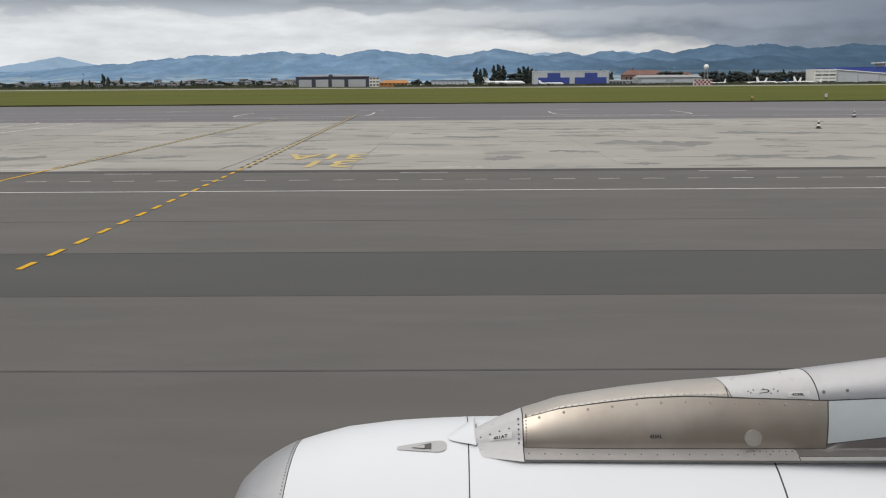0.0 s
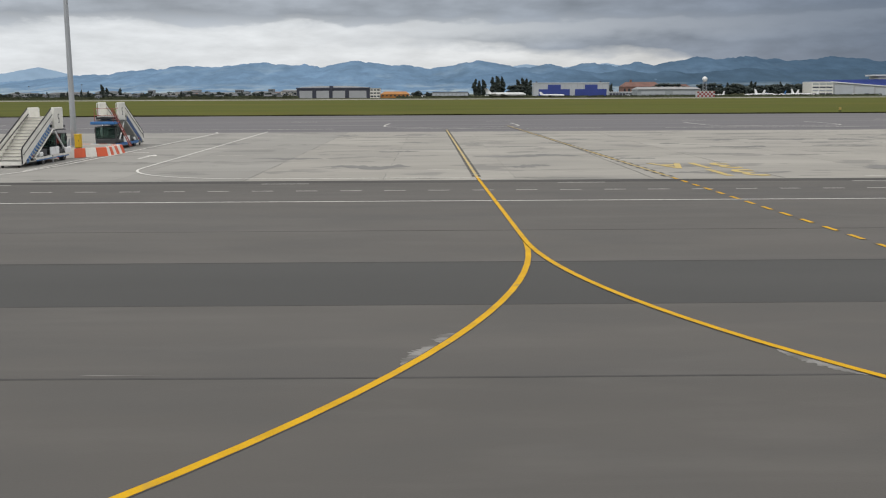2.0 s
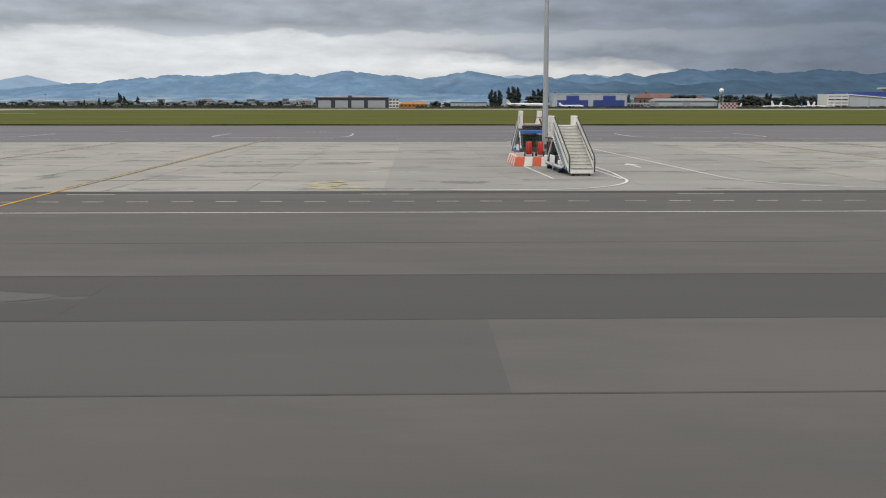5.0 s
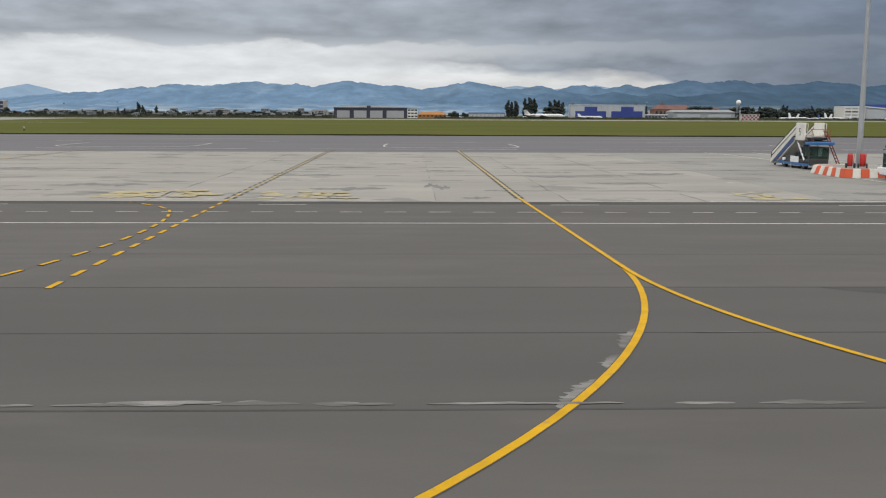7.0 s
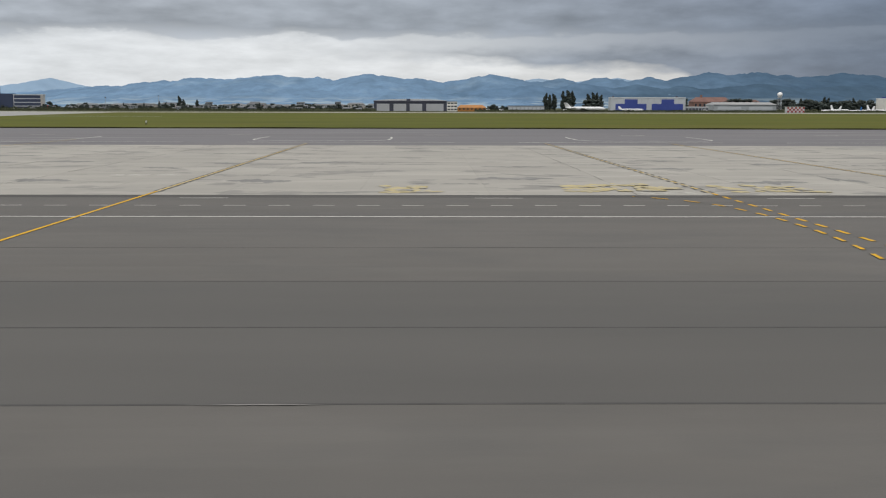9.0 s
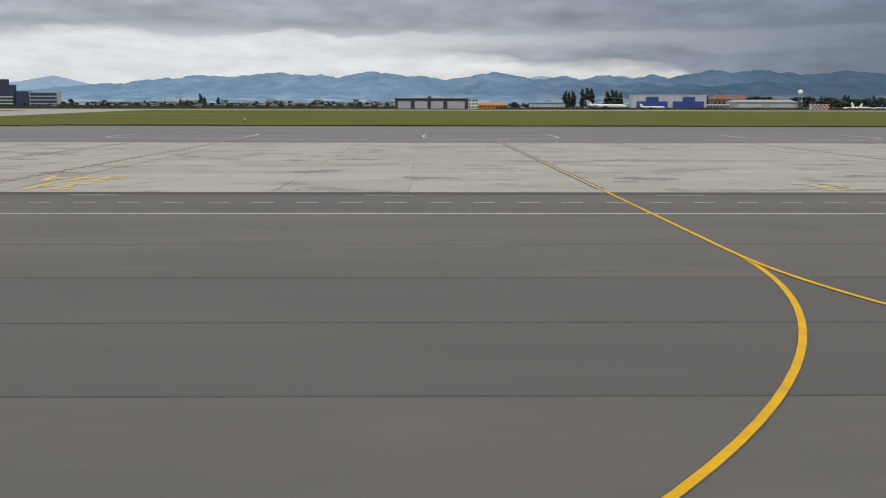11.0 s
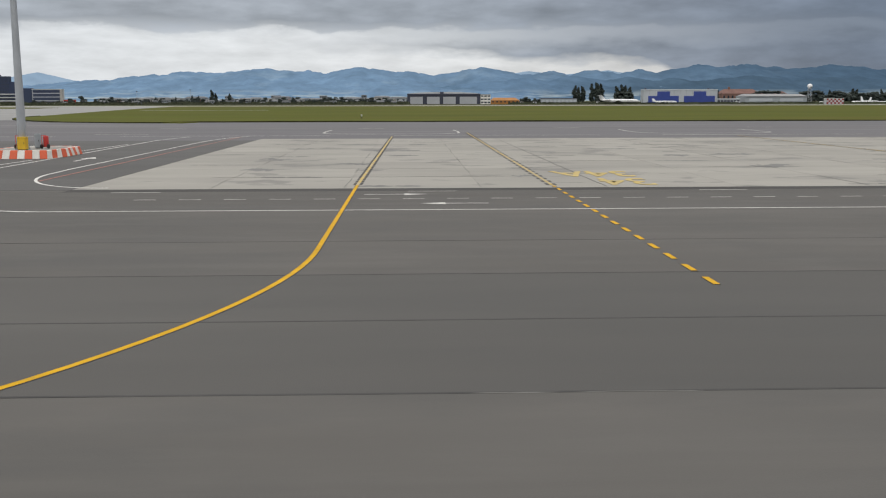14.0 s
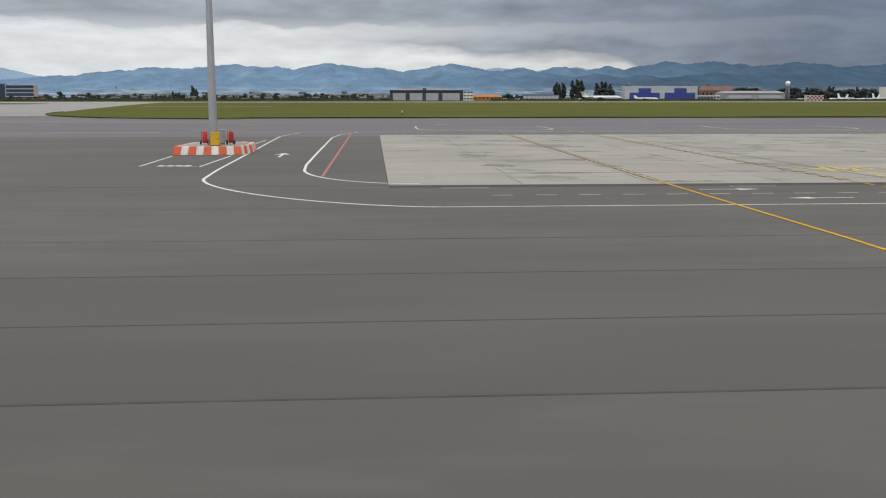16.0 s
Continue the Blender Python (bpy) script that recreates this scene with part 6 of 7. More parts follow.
def cowl_panel(name, x0, x1, material, parent, n=14, lift=0.0, a0=-180, a1=180, label=""):
    bm = bmesh.new()
    rings = []
    steps = 64 if a1 - a0 >= 360 else max(int((a1 - a0) / 3), 2)
    for i in range(n + 1):
        x = x0 + (x1 - x0) * i / n
        rings.append([cowl_point(x, a0 + (a1 - a0) * k / steps, lift) for k in range(steps + (0 if a1 - a0 >= 360 else 1))])
    loft(bm, rings, closed=a1 - a0 >= 360)
    bmesh.ops.recalc_face_normals(bm, faces=bm.faces[:])
    return part(name, bm, material, parent, label, smooth=True)


engine = thing("jet_engine", pose(0.195, -0.335, 0, 0, 0, 0.0964), "white jet engine nacelle under its metal-skinned wing pylon", "jet engine")
cowl_panel("seam_liner", -1.0, 2.95, SEAM_DARK, engine, 40, -0.006)
lip = cowl_panel("inlet_lip", -1.145, -0.810, LIP_METAL, engine, 12)
bm = bmesh.new()
loft(bm, [[(x, AXIS_Y - r * math.sin(k * 0.09817), AXIS_Z + r * math.cos(k * 0.09817)) for k in range(64)] for x, r in ((-1.145, 0.60), (-1.14, 0.56), (-1.11, 0.53), (-1.0, 0.52), (-0.6, 0.55), (-0.3, 0.58))])
part("inlet_duct", bm, GREY_METAL, engine, smooth=True)
bm = bmesh.new()
rod(bm, (-0.30, AXIS_Y, AXIS_Z), (-0.28, AXIS_Y, AXIS_Z), 0.58, sides=48)
part("fan_disc", bm, DARK_TRIM, engine)
bm = bmesh.new()
rod(bm, (-0.30, AXIS_Y, AXIS_Z), (-0.60, AXIS_Y, AXIS_Z), 0.20, 0.01, sides=24)
part("spinner", bm, GREY_METAL, engine)
cowl_panel("fan_cowl", -0.805, 0.058, COWL_WHITE, engine, 18)
cowl_panel("reverser_cowl", 0.064, 1.480, COWL_WHITE, engine, 16)
cowl_panel("aft_cowl", 1.488, 2.95, COWL_WHITE, engine, 12)
bm = bmesh.new()
loft(bm, [[(x, AXIS_Y - r * math.sin(k * 0.19635), AXIS_Z + r * math.cos(k * 0.19635)) for k in range(32)] for x, r in ((2.95, 0.92), (2.6, 0.80), (2.55, 0.5), (3.5, 0.32), (3.6, 0.30))], caps=True)
part("exhaust_nozzle", bm, GREY_METAL, engine, smooth=True)


def rivet_row(name, pts, normal, r, parent, material=DULL_METAL):
    bm = bmesh.new()
    for p in pts:
        n = Vector(normal(p)).normalized()
        p = Vector(p)
        rod(bm, p - n * 0.001, p + n * 0.0022, r, r * 0.8, sides=8)
    return tagged(part(name, bm, material, parent), kind="stuff")


def cowl_normal(p):
    return (0, p[1] - AXIS_Y, p[2] - AXIS_Z)


rivet_row("rivet_row", [cowl_point(-0.822, a, 0.0) for a in np.arange(-30, 80, 1.6)], cowl_normal, 0.0035, lip)
rivet_row("rivet_row", [cowl_point(-0.98 + 0.02 * (k % 3), a) for k, a in enumerate(np.arange(-10, 40, 1.5))], cowl_normal, 0.0028, lip, GREY_METAL)

# vent with a dark triangular slot in the fan cowl
bm = bmesh.new()
cx, ca = -0.163, 10.6
outline = []
for k in range(40):
    b = k * 6.28318 / 40
    c = math.cos(b)
    x = cx + 0.120 * c
    half = 3.3 * (0.20 + 0.80 * max(0.0, (c + 1) / 2) ** 0.8) * (1 - max(0, c) ** 6) ** 0.5 if c < 1 else 0
    outline.append((x, ca + half * (1 if math.sin(b) >= 0 else -1)))
bm.faces.new([bm.verts.new(cowl_point(x, a, 0.003)) for x, a in outline])
bmesh.ops.recalc_face_normals(bm, faces=bm.faces[:])
vent = part("vent_plate", bm, GREY_METAL, engine, "grey vent plate")
for f_name, pts, m in (("slot_opening", [(-0.215, 10.9), (-0.118, 9.0), (-0.118, 12.1)], SEAM_DARK), ("slot_ramp", [(-0.215, 11.0), (-0.150, 10.1), (-0.150, 11.7)], GREY_METAL)):
    bm = bmesh.new()
    bm.faces.new([bm.verts.new(cowl_point(x, a, 0.005 if m is SEAM_DARK else 0.007)) for x, a in pts])
    bmesh.ops.recalc_face_normals(bm, faces=bm.faces[:])
    part(f_name, bm, m, vent)


# pylon on top of the nacelle
PYLON_Y = 4.50


def pylon_point(x, u, lift=0.0):
    """On the pylon skin; u runs 0 to 1 from the foot on the cabin side over the ridge to the far foot."""
    edge = float(np.interp(x, [0.07, 0.2, 0.32, 0.5, 0.7, 0.9, 1.1, 1.3, 1.75, 2.9], [2.69, 2.755, 2.805, 2.858, 2.888, 2.912, 2.925, 2.922, 2.912, 2.96]))
    top = max(edge + 0.012, float(np.interp(x, [0.07, 0.2, 0.32, 0.5, 0.82, 1.1, 1.4, 1.75, 2.15, 2.9], [2.70, 2.765, 2.812, 2.876, 2.926, 2.954, 2.978, 3.026, 3.08, 3.18])))
    half = float(np.interp(x, [0.05, 0.15, 0.32, 0.6, 0.9, 1.4, 2.9], [0.05, 0.09, 0.115, 0.13, 0.135, 0.14, 0.145]))
    foot_y = float(np.interp(x, [0.05, 0.32, 1.5, 2.9], [0.16, 0.245, 0.265, 0.27]))
    s = 1 - 2 * u
    v = abs(s)
    lean = float(np.interp(x, [0.07, 0.32, 0.9, 1.35, 1.75], [0.80, 0.60, 0.66, 0.86, 0.97]))
    base = 2.678
    # arched ridge, flat flank, flared skirt on the cowl
    if v > 0.903:
        k = (v - 0.903) / 0.097
        y = half * 1.08 + (foot_y - half * 1.08) * k
        z = base + (2.655 - base) * k
    elif v > 0.46:
        k = (v - 0.46) / 0.443
        y, z = half * (lean + (1.08 - lean) * math.sin(k * 1.5708) + 0.06 * math.sin(k * 3.14159)), edge + (base - edge) * k
    else:
        k = v / 0.46
        y, z = half * lean * math.sin(k * 1.5708) ** 0.95, top - (top - edge) * (1 - math.cos(k * 1.5708))
    sign = -1 if s > 0 else 1
    n = Vector((0, sign * (0.35 + v), 1.1 - v)).normalized()
    return Vector((x, PYLON_Y + sign * y, z)) + n * lift


def pylon_panel(name, x0, x1, u0, u1, material, parent, lift=0.004, label="", curve=None, floor=None):
    """A skin panel; curve(x) may give its upper edge."""
    nx, nu = 26, 14
    bm = bmesh.new()
    rings = []
    for i in range(nx + 1):
        ring = []
        for k in range(nu + 1):
            f = k / nu
            x = x0 + (x1 - x0) * i / nx
            hi = curve(x) if curve else u1
            lo = floor(x) if floor else u0
            ring.append(pylon_point(x, lo + (hi - lo) * f, lift))
        rings.append(ring)
    loft(bm, rings, closed=False)
    bmesh.ops.recalc_face_normals(bm, faces=bm.faces[:])
    return part(name, bm, material, parent, label, smooth=True)


bm = bmesh.new()
loft(bm, [[pylon_point(x, k / 40) for k in range(41)] for x in np.linspace(0.075, 2.9, 48)], closed=False)
bmesh.ops.recalc_face_normals(bm, faces=bm.faces[:])
pylon = part("pylon", bm, SEAM_DARK, engine, "wing pylon in bare and painted metal skin panels", smooth=True)


SEAM_U = 0.268  # height of the long seam between flank and crown panels


pylon_panel("nose_fairing", 0.08, 0.318, 0.0, 1.0, FAIRING_WHITE, pylon)
pylon_panel("flank_panel", 0.324, 1.745, 0.052, 0.25, TITANIUM, pylon, label="brownish heat-tinted titanium flank panel", curve=lambda x: SEAM_U - 0.003)
bm = bmesh.new()
rings = []
for i in range(31):
    rings.append([pylon_point(0.324 + (0.976 - 0.075 * k / 16) * i / 30, 0.270 + 0.512 * k / 16, 0.004) for k in range(17)])
loft(bm, rings, closed=False)
bmesh.ops.recalc_face_normals(bm, faces=bm.faces[:])
part("crown_panel", bm, TITANIUM_TOP, pylon, smooth=True)
for xa, xb, m in ((1.304, 1.705, FAIRING_WHITE), (1.711, 2.88, LIP_METAL)):
    bm = bmesh.new()
    rings = []
    for i in range(21):
        ring = []
        for k in range(17):
            f = k / 16
            x = xa + (xb - xa) * i / 20 - 0.075 * f
            ring.append(pylon_point(x, SEAM_U + 0.002 + (0.78 - SEAM_U) * f, 0.004))
        rings.append(ring)
    loft(bm, rings, closed=False)
    bmesh.ops.recalc_face_normals(bm, faces=bm.faces[:])
    part("crown_panel", bm, m, pylon, smooth=True)
pylon_panel("aft_flank_panel", 1.751, 2.88, 0.075, 0.25, SLAT_GREY, pylon, label="pale blue-grey painted panel", curve=lambda x: SEAM_U - 0.003, floor=lambda x: 0.075 + 0.105 * (x - 1.75))
pylon_panel("aft_skirt", 1.60, 2.88, 0.024, 0.072, DULL_METAL, pylon, label="dull dark metal skirt", curve=lambda x: 0.0495 if x < 1.752 else 0.072 + 0.105 * (x - 1.75))
pylon_panel("aft_skirt_edge", 1.60, 2.88, 0.008, 0.021, GREY_METAL, pylon)
pylon_panel("skirt", 0.324, 1.595, 0.008, 0.049, LIP_METAL, pylon)
pylon_panel("skirt_plate", 1.36, 1.60, 0.022, 0.046, LIP_METAL, pylon, lift=0.0065)


def pylon_normal(p):
    return (0, -1.0 if p[1] < AXIS_Y else 1.0, 0.35)


rivet_row("rivet_row", [pylon_point(x, SEAM_U + 0.034, 0.006) for x in np.arange(0.34, 1.30, 0.031)], pylon_normal, 0.0027, pylon)
rivet_row("rivet_row", [pylon_point(0.336, u, 0.005) for u in np.arange(0.07, 0.36, 0.022)], pylon_normal, 0.0036, pylon)
rivet_row("rivet_row", [pylon_point(0.300, u, 0.005) for u in np.arange(0.02, 0.34, 0.036)], pylon_normal, 0.0050, pylon)
rivet_row("rivet_row", [pylon_point(x, 0.228, 0.005) for x in np.arange(0.12, 0.29, 0.045)], pylon_normal, 0.0050, pylon)
rivet_row("rivet_row", [pylon_point(x, 0.028, 0.005) for x in np.arange(0.12, 1.6, 0.075)], pylon_normal, 0.0040, pylon)
rivet_row("rivet_row", [pylon_point(x, SEAM_U - 0.022, 0.005) for x in np.arange(0.4, 1.7, 0.115)], pylon_normal, 0.0065, pylon, TITANIUM)
rivet_row("rivet_row", [pylon_point(1.288 - 0.06 * (u - 0.26), u, 0.005) for u in np.arange(0.275, 0.40, 0.016)], pylon_normal, 0.0034, pylon)
rivet_row("rivet_row", [pylon_point(x, SEAM_U + 0.05, 0.005) for x in (1.73, 1.84, 2.05, 2.25)], pylon_normal, 0.0085, pylon)
rivet_row("rivet_row", [pylon_point(1.37 + 0.03 * k, 0.040, 0.007) for k in range(8)], pylon_normal, 0.0035, pylon)
rivet_row("rivet_row", [pylon_point(1.45 + 0.07 * math.cos(a), 0.335 + 0.022 * math.sin(a), 0.005) for a in np.arange(0, 6.2, 0.75)], pylon_normal, 0.0035, pylon)
bm = bmesh.new()
c, n = pylon_point(1.40, 0.100, 0.004), Vector((0, -1.0, 0.12)).normalized()
rod(bm, c, c + n * 0.006, 0.042, 0.040, sides=28)
part("access_cover", bm, TITANIUM_TOP, pylon, "round bare metal access cover")
bm = bmesh.new()
rings = []
for a in np.arange(-130, 131, 13):
    rings.append([pylon_point(1.455 + r * math.cos(radians(a)) * 1.3, 0.335 + r * math.sin(radians(a)) * 0.9, 0.0065) for r in (0.013, 0.019)])
loft(bm, rings, closed=False)
part("lifting_mark", bm, STENCIL, pylon)


def skin_text(text, x, u, size, plate, parent, tall=0.95):
    """Stencilled characters that follow the pylon's skin."""
    if plate:
        bm = bmesh.new()
        loft(bm, [[pylon_point(x - 0.018 + (plate + 0.018) * i / 8, u - 0.014 + (size * 0.72 * tall + 0.028) * k / 4, 0.0072) for k in range(5)] for i in range(9)], closed=False)
        bmesh.ops.recalc_face_normals(bm, faces=bm.faces[:])
        part("placard", bm, PLACARD, parent)
    t = lettering("panel_number", text, Matrix.Identity(4), size, STENCIL, "dark stencilled panel number %s" % text, parent, depth=0.0006, heavy=0.0007)
    for v in t.data.vertices:
        v.co = pylon_point(x + v.co.x, u + v.co.y * tall, 0.0085 + v.co.z)


skin_text("421AT", 0.180, 0.150, 0.024, 0.088, pylon, 2.0)
skin_text("423AL", 0.915, 0.100, 0.022, 0.0, pylon)
skin_text("423BL", 1.580, 0.294, 0.023, 0.085, pylon)

# white hinge fairing ahead of the pylon
bm = bmesh.new()
rings = []
for i in range(11):
    f = i / 10
    x = -0.035 + 0.135 * f
    mid, wide = 6.5 - 4.0 * f, 0.8 + 8.2 * f ** 0.85
    rings.append([cowl_point(x - 0.012 * math.cos((k / 10 - 0.5) * 3.0) * f, mid + wide * (1 - 2 * k / 10), 0.004 + 0.040 * f * math.sin(3.14159 * min(max(k / 10, 0.02), 0.98)) ** 0.6) for k in range(11)])
loft(bm, rings, closed=False)
rim = [v for v in bm.verts][-11:]
bm.faces.new(rim)
bmesh.ops.recalc_face_normals(bm, faces=bm.faces[:])
part("hinge_fairing", bm, COWL_WHITE, engine, smooth=True)
bm = bmesh.new()
loft(bm, [[cowl_point(x, a, 0.003) for a in np.arange(-3, 11.5, 1.0)] for x in (0.098, 0.104)], closed=False)
part("hinge_gap", bm, SEAM_DARK, engine)

# steel cradle that carries the nacelle
for x in (-0.45, 1.35):
    bm = bmesh.new()
    r = cowl_radius(x)
    loft(bm, [[(x + dx, AXIS_Y + (r + d) * math.sin(radians(a)), AXIS_Z - (r + d) * math.cos(radians(a))) for dx, d in ((-0.06, 0.0), (0.06, 0.0), (0.06, 0.07), (-0.06, 0.07))] for a in np.arange(-42, 43, 6)], caps=True)
    bmesh.ops.recalc_face_normals(bm, faces=bm.faces[:])
    part("cradle_saddle", bm, GREY_METAL, engine)
    for s in (-1, 1):
        part("cradle_leg", boxes((x - 0.06, x + 0.06, AXIS_Y + s * 0.62 - 0.06, AXIS_Y + s * 0.62 + 0.06, 0.0, AXIS_Z - math.sqrt((r + 0.035) ** 2 - 0.62 ** 2))), GREY_METAL, engine)
    part("cradle_beam", boxes((x - 0.05, x + 0.05, AXIS_Y - 0.8, AXIS_Y + 0.8, 0.0, 0.12)), GREY_METAL, engine)


# ---- concrete stands ----
SLAB_JOINT = surface("joint_filler", (0.255, 0.248, 0.23), 0.9, 0.2, 0.6, 10, 0.1)
stands = tagged(new("concrete_stands"), "weathered pale concrete aircraft stands laid in slabs with patched joints", "pavement", kind="structure")
part("joint_bed", boxes((SLAB_LEFT, 460, EDGE + 0.02, SLAB_FAR, -0.1, -0.010)), SLAB_JOINT, stands)
SLAB_ROWS = np.linspace(EDGE + 0.04, SLAB_FAR, 10)
SLAB_X = [SLAB_LEFT + 0.01, -172.3, -165.5, -158.6, -152.15, -145.3, -138.5, -131.6, -124.8, -117.9, -111.0, -104.2, -96.7, -89.4, -82.1, -75.3, -68.2, -61.2, -54.1, -47.1,
          -40.1, -33.15, -26.0, -19.1, -12.0, -5.3, 2.0, 9.0, 16.0, 23.0, 30.0, 37.0]
slab_mesh = {}
for i in range(len(SLAB_X) - 1):
    for j in range(9):
        x0, x1, y0, y1 = SLAB_X[i], SLAB_X[i + 1], SLAB_ROWS[j], SLAB_ROWS[j + 1]
        # columns between x -62 and -34 take the darker base
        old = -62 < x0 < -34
        key = round(x1 - x0, 2), old
        if key not in slab_mesh:
            bm = boxes((0.012, x1 - x0 - 0.012, 0.012, y1 - y0 - 0.012, -0.09, 0.0))
            me = bpy.data.meshes.new("concrete_slab")
            bm.to_mesh(me)
            bm.free()
            me.materials.append(CONCRETE_DARKER if old else CONCRETE)
            slab_mesh[key] = me
        ob = new("concrete_slab", slab_mesh[key])
        ob.location = (x0, y0, 0.002 * noise.noise((i * 1.7, j * 2.3, 0)) - 0.003)
        ob.parent = stands
bm = bmesh.new()
x = SLAB_X[-1]
while x < 440:
    for j in range(9):
        block(bm, x + 0.012, x + 6.988, SLAB_ROWS[j] + 0.012, SLAB_ROWS[j + 1] - 0.012, -0.09, 0.0)
    x += 7.0
tagged(part("slab_field", bm, CONCRETE, stands), kind="stuff")
CRACK = surface("crack_filler", (0.150, 0.147, 0.140), 0.9, 0.25, 0.6, 10, 0.1)
bm = bmesh.new()
for x, wide in ((-5.3, 0.04), (-12.0, 0.07), (-26.0, 0.04), (-33.15, 0.05), (-68.2, 0.04), (-75.3, 0.05), (-82.1, 0.03), (-96.7, 0.045), (-131.6, 0.05), (-138.5, 0.05), (-152.15, 0.07), (-158.6, 0.035), (-165.5, 0.035), (-172.3, 0.035)):
    y0 = EDGE + 0.4
    while y0 < SLAB_FAR - 6:
        y1 = min(y0 + (60 if wide > 0.065 else 3.0 + 9.0 * abs(noise.noise((y0 * 0.37, x, 4)))), SLAB_FAR - 1)
        path = [(x + 0.14 * noise.noise((y * 0.3, x, 0)), y) for y in np.arange(y0, y1, 1.0)]
        if len(path) > 1:
            ribbon(bm, path, wide * (0.7 + 0.6 * abs(noise.noise((y0, x, 2)))), 0.006, 0.004)
        y0 = y1 + 2.0 + 10.0 * abs(noise.noise((y0 * 0.23, x, 8)))
tagged(part("tarred_crack", bm, CRACK, stands, "dark tarred crack across the slabs"), kind="stuff")
REPAIR = overlay(surface("asphalt_repair", (0.155, 0.153, 0.146), 0.9, 0.22, 0.5, 12, 0.2), (0.21, 0.205, 0.19), 0.8, 0.50, 0.62, (0.5, 1.2, 1), 0.8)
REPAIR_PALE = surface("mortar_repair", (0.36, 0.35, 0.32), 0.9, 0.15, 0.6, 12, 0.2)
WORN_GREY = overlay(surface("scoured_concrete", (0.160, 0.159, 0.153), 0.9, 0.14, 0.4, 12, 0.2), (0.245, 0.24, 0.225), 0.7, 0.54, 0.66, (0.4, 1.3, 1), 0.8)
random.seed(12)
dark_bm, pale_bm, worn_bm = bmesh.new(), bmesh.new(), bmesh.new()
taken = []


def free_spot(x0, x1, y0, y1):
    """Claims a spot on the slabs unless another repair lies there."""
    if any(x0 < b and x1 > a and y0 < d and y1 > c for a, b, c, d in taken):
        return False
    taken.append((x0, x1, y0, y1))
    return True


def worn_patch(bm, x, y, length, depth, seed):
    """A broad scoured patch with a torn outline and long tails."""
    n = 44
    near, far = [], []
    for i in range(n + 1):
        u = i / n
        e = (math.sin(3.14159 * u) ** 0.45) * (0.25 + 0.9 * abs(noise.noise((u * 5.0, seed, 0)))) + 0.02
        f = (math.sin(3.14159 * u) ** 0.45) * (0.25 + 0.9 * abs(noise.noise((u * 6.5, seed + 5.5, 2)))) + 0.02
        sway = 0.6 * depth * noise.noise((u * 2.2, seed, 9))
        near.append(bm.verts.new((x + length * u + 0.4 * length / n * noise.noise((u * 21, seed, 3)), y + sway - depth * e, 0.0035)))
        far.append(bm.verts.new((x + length * u + 0.4 * length / n * noise.noise((u * 23, seed, 6)), y + sway + depth * f, 0.0035)))
    for i in range(n):
        bm.faces.new((near[i], near[i + 1], far[i + 1], far[i]))


for x, y, length, depth in ((10, 70, 8.5, 5.0), (15, 62.5, 4.0, 2.6), (1.8, 57.5, 2.4, 3.2), (2.6, 53.2, 2.0, 1.6), (9.2, 53.2, 2.0, 1.4), (-0.8, 80, 4.6, 2.4), (-10.4, 54.0, 7.0, 1.3), (22, 84, 9, 4.0), (28, 66, 6, 3.0), (-82.6, 60.5, 1.6, 3.0), (-80.7, 52.4, 1.6, 1.0),
                            (-89.4, 58.6, 4.6, 1.7), (-88, 52.6, 1.4, 1.6), (-75.2, 71, 4.8, 1.6), (-132.2, 60, 3.6, 2.4), (-129, 54.5, 5, 1.6), (-139.4, 66, 3.0, 2.8)):
    if free_spot(x, x + length, y - 1.6 * depth, y + 1.6 * depth):
        worn_patch(worn_bm, x, y, length, depth, x * 0.7 + y)
for k in range(110):
    x, y, length, depth = random.uniform(-176, 58), random.uniform(EDGE + 4.5, SLAB_FAR - 6), random.uniform(1.6, 5.5), random.uniform(0.7, 2.4)
    if free_spot(x - 0.3, x + length + 0.3, max(y - 1.6 * depth, EDGE), y + 1.6 * depth) and y - 1.5 * depth > EDGE + 0.3:
        worn_patch(worn_bm, x, y, length, depth, k * 2.9)
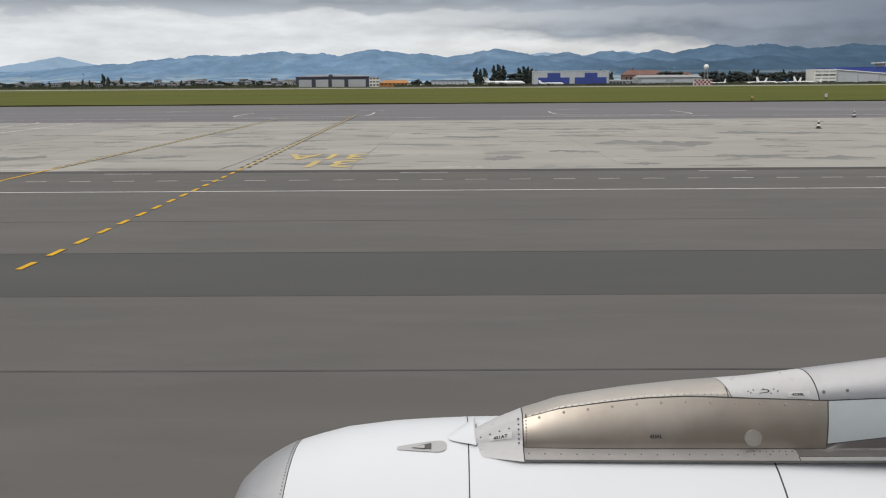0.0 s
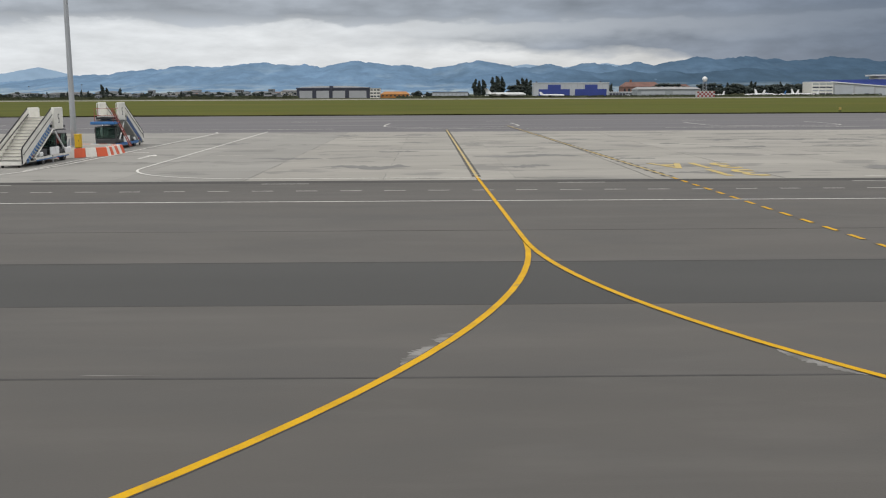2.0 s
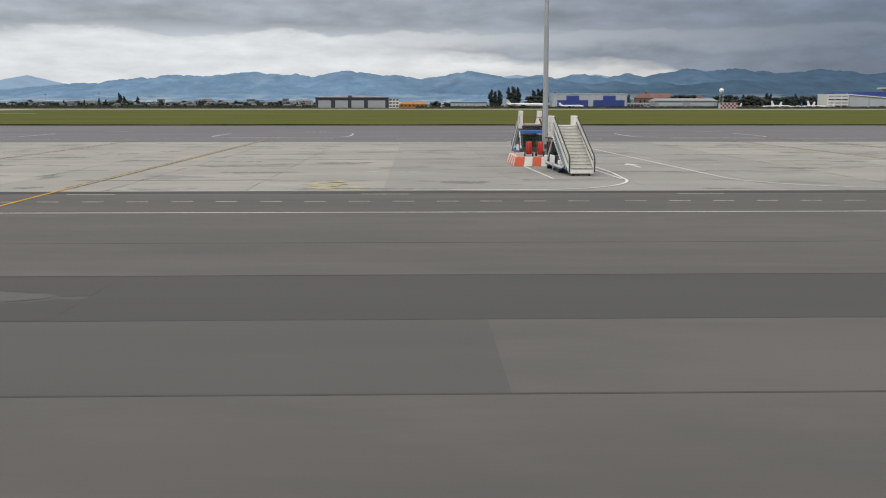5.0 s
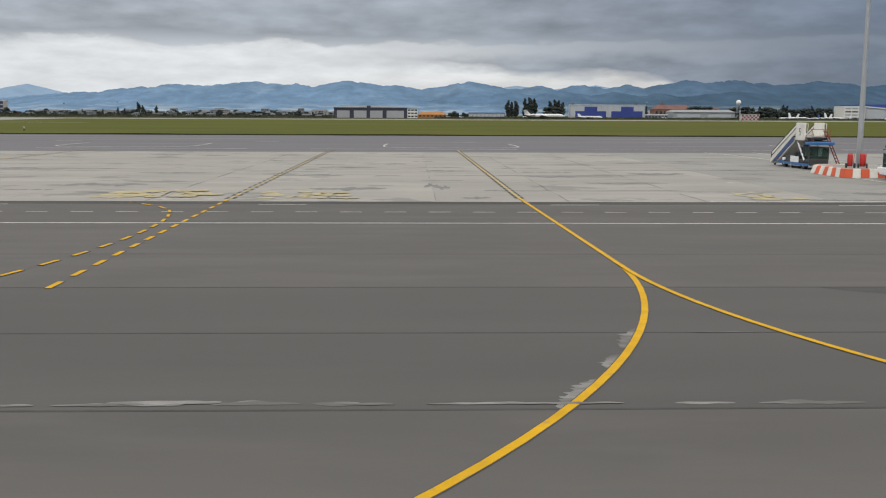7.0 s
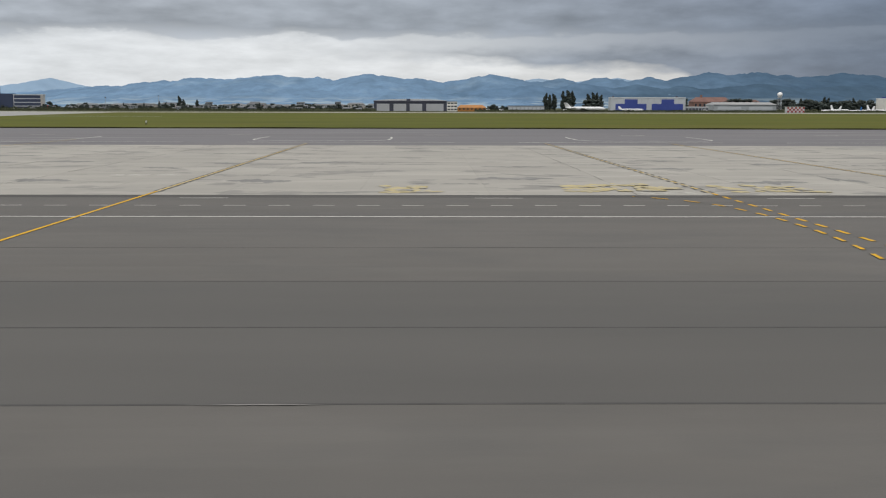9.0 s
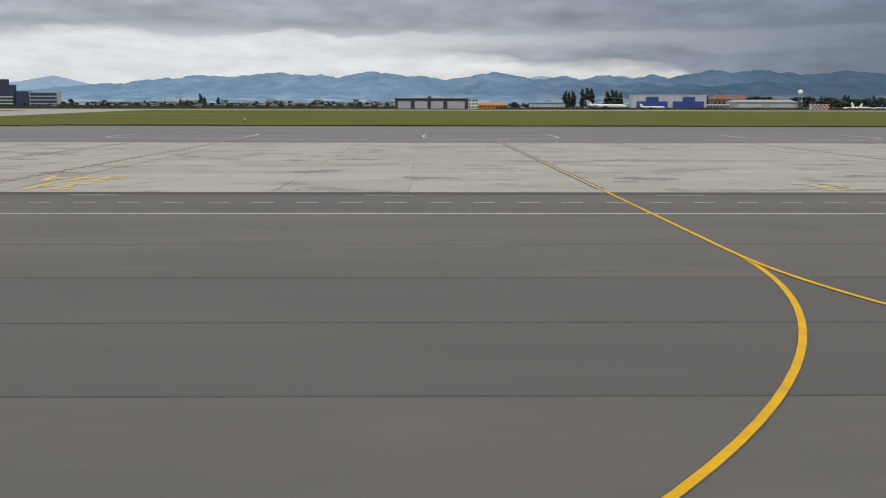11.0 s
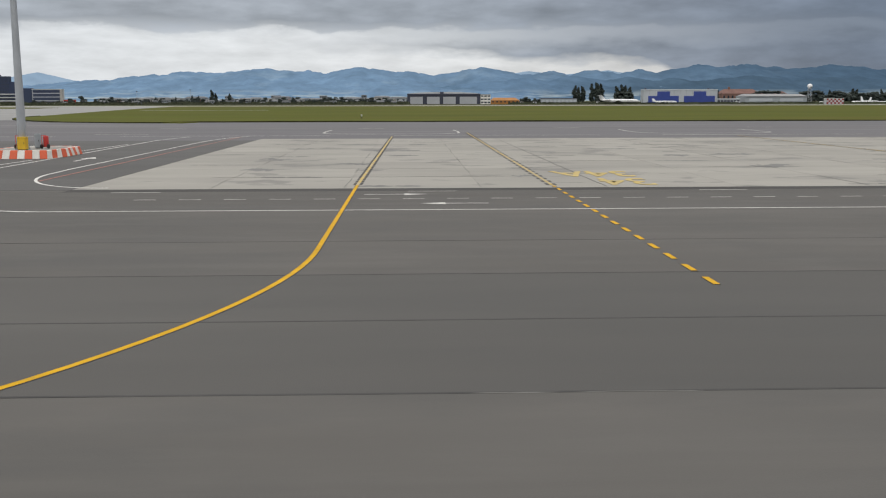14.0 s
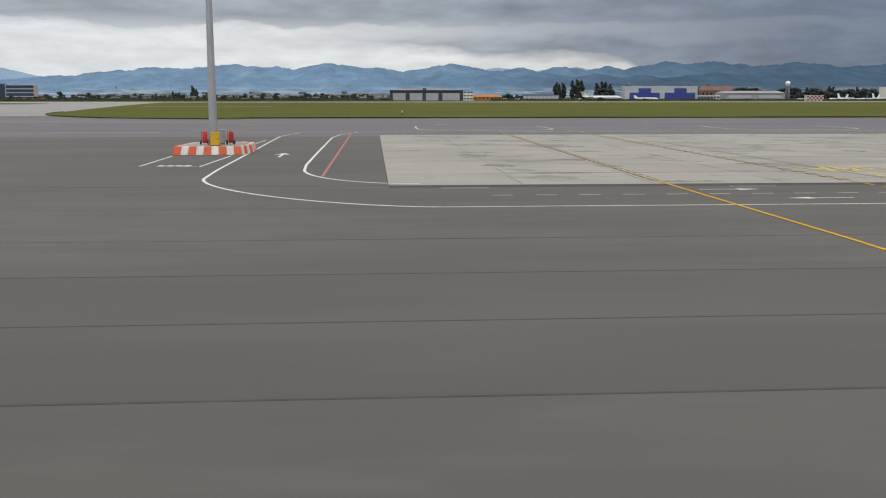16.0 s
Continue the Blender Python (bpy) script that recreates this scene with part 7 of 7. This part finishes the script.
for k in range(120):
    x, y, length, depth = random.uniform(-36, 58), random.uniform(EDGE + 4.5, SLAB_FAR - 6), random.uniform(2.0, 8.0), random.uniform(0.7, 2.8)
    if free_spot(x - 0.3, x + length + 0.3, max(y - 1.5 * depth, EDGE), y + 1.5 * depth) and y - 1.5 * depth > EDGE + 0.3:
        worn_patch(worn_bm, x, y, length, depth, k * 3.3 + 500)
for k in range(240):
    x, y, length, depth = random.uniform(1, 60), random.uniform(EDGE + 4, SLAB_FAR - 6), random.uniform(2.5, 9.0), random.uniform(1.2, 3.6)
    if y - 1.5 * depth > EDGE + 0.3 and free_spot(x, x + length, y - 1.45 * depth, y + 1.45 * depth):
        worn_patch(worn_bm, x, y, length, depth, k * 1.9 + 900)
for k in range(260):
    x = random.uniform(-178, 60)
    row = SLAB_ROWS[random.randrange(10)] if k % 3 else random.uniform(EDGE + 2, SLAB_FAR)
    row = min(max(row, EDGE + 1.2), SLAB_FAR - 1.4)
    length, half = random.uniform(0.8, 4.5), random.uniform(0.25, 0.95)
    if free_spot(x - 0.1, x + length + 2.4, row - 0.9 * half, row + 1.3 * half):
        ragged_strip(pale_bm if k % 7 == 1 else dark_bm, x, x + length, row, half, 0.0035, k * 1.3, 0.1)
for k in range(26):
    x, y = random.uniform(-176, 40), SLAB_ROWS[random.randrange(1, 9)] + 0.3
    n = random.randrange(6, 22)
    path = [(x + i * 1.1, y + 0.5 * noise.noise((i * 0.35, k * 2.1, 0)) + 0.25 * noise.noise((i * 1.3, k, 4))) for i in range(n)]
    ribbon(dark_bm, path, random.uniform(0.05, 0.14), 0.0072 + 0.00002 * k, 0.003)
for bm, mat, label in ((dark_bm, REPAIR, "ragged dark repairs along the slab joints"), (pale_bm, REPAIR_PALE, "ragged pale mortar repairs in the slabs"), (worn_bm, WORN_GREY, "broad grey scoured patches in the slabs")):
    bmesh.ops.recalc_face_normals(bm, faces=bm.faces[:])
    tagged(part("slab_repairs", bm, mat, stands, label), kind="stuff")
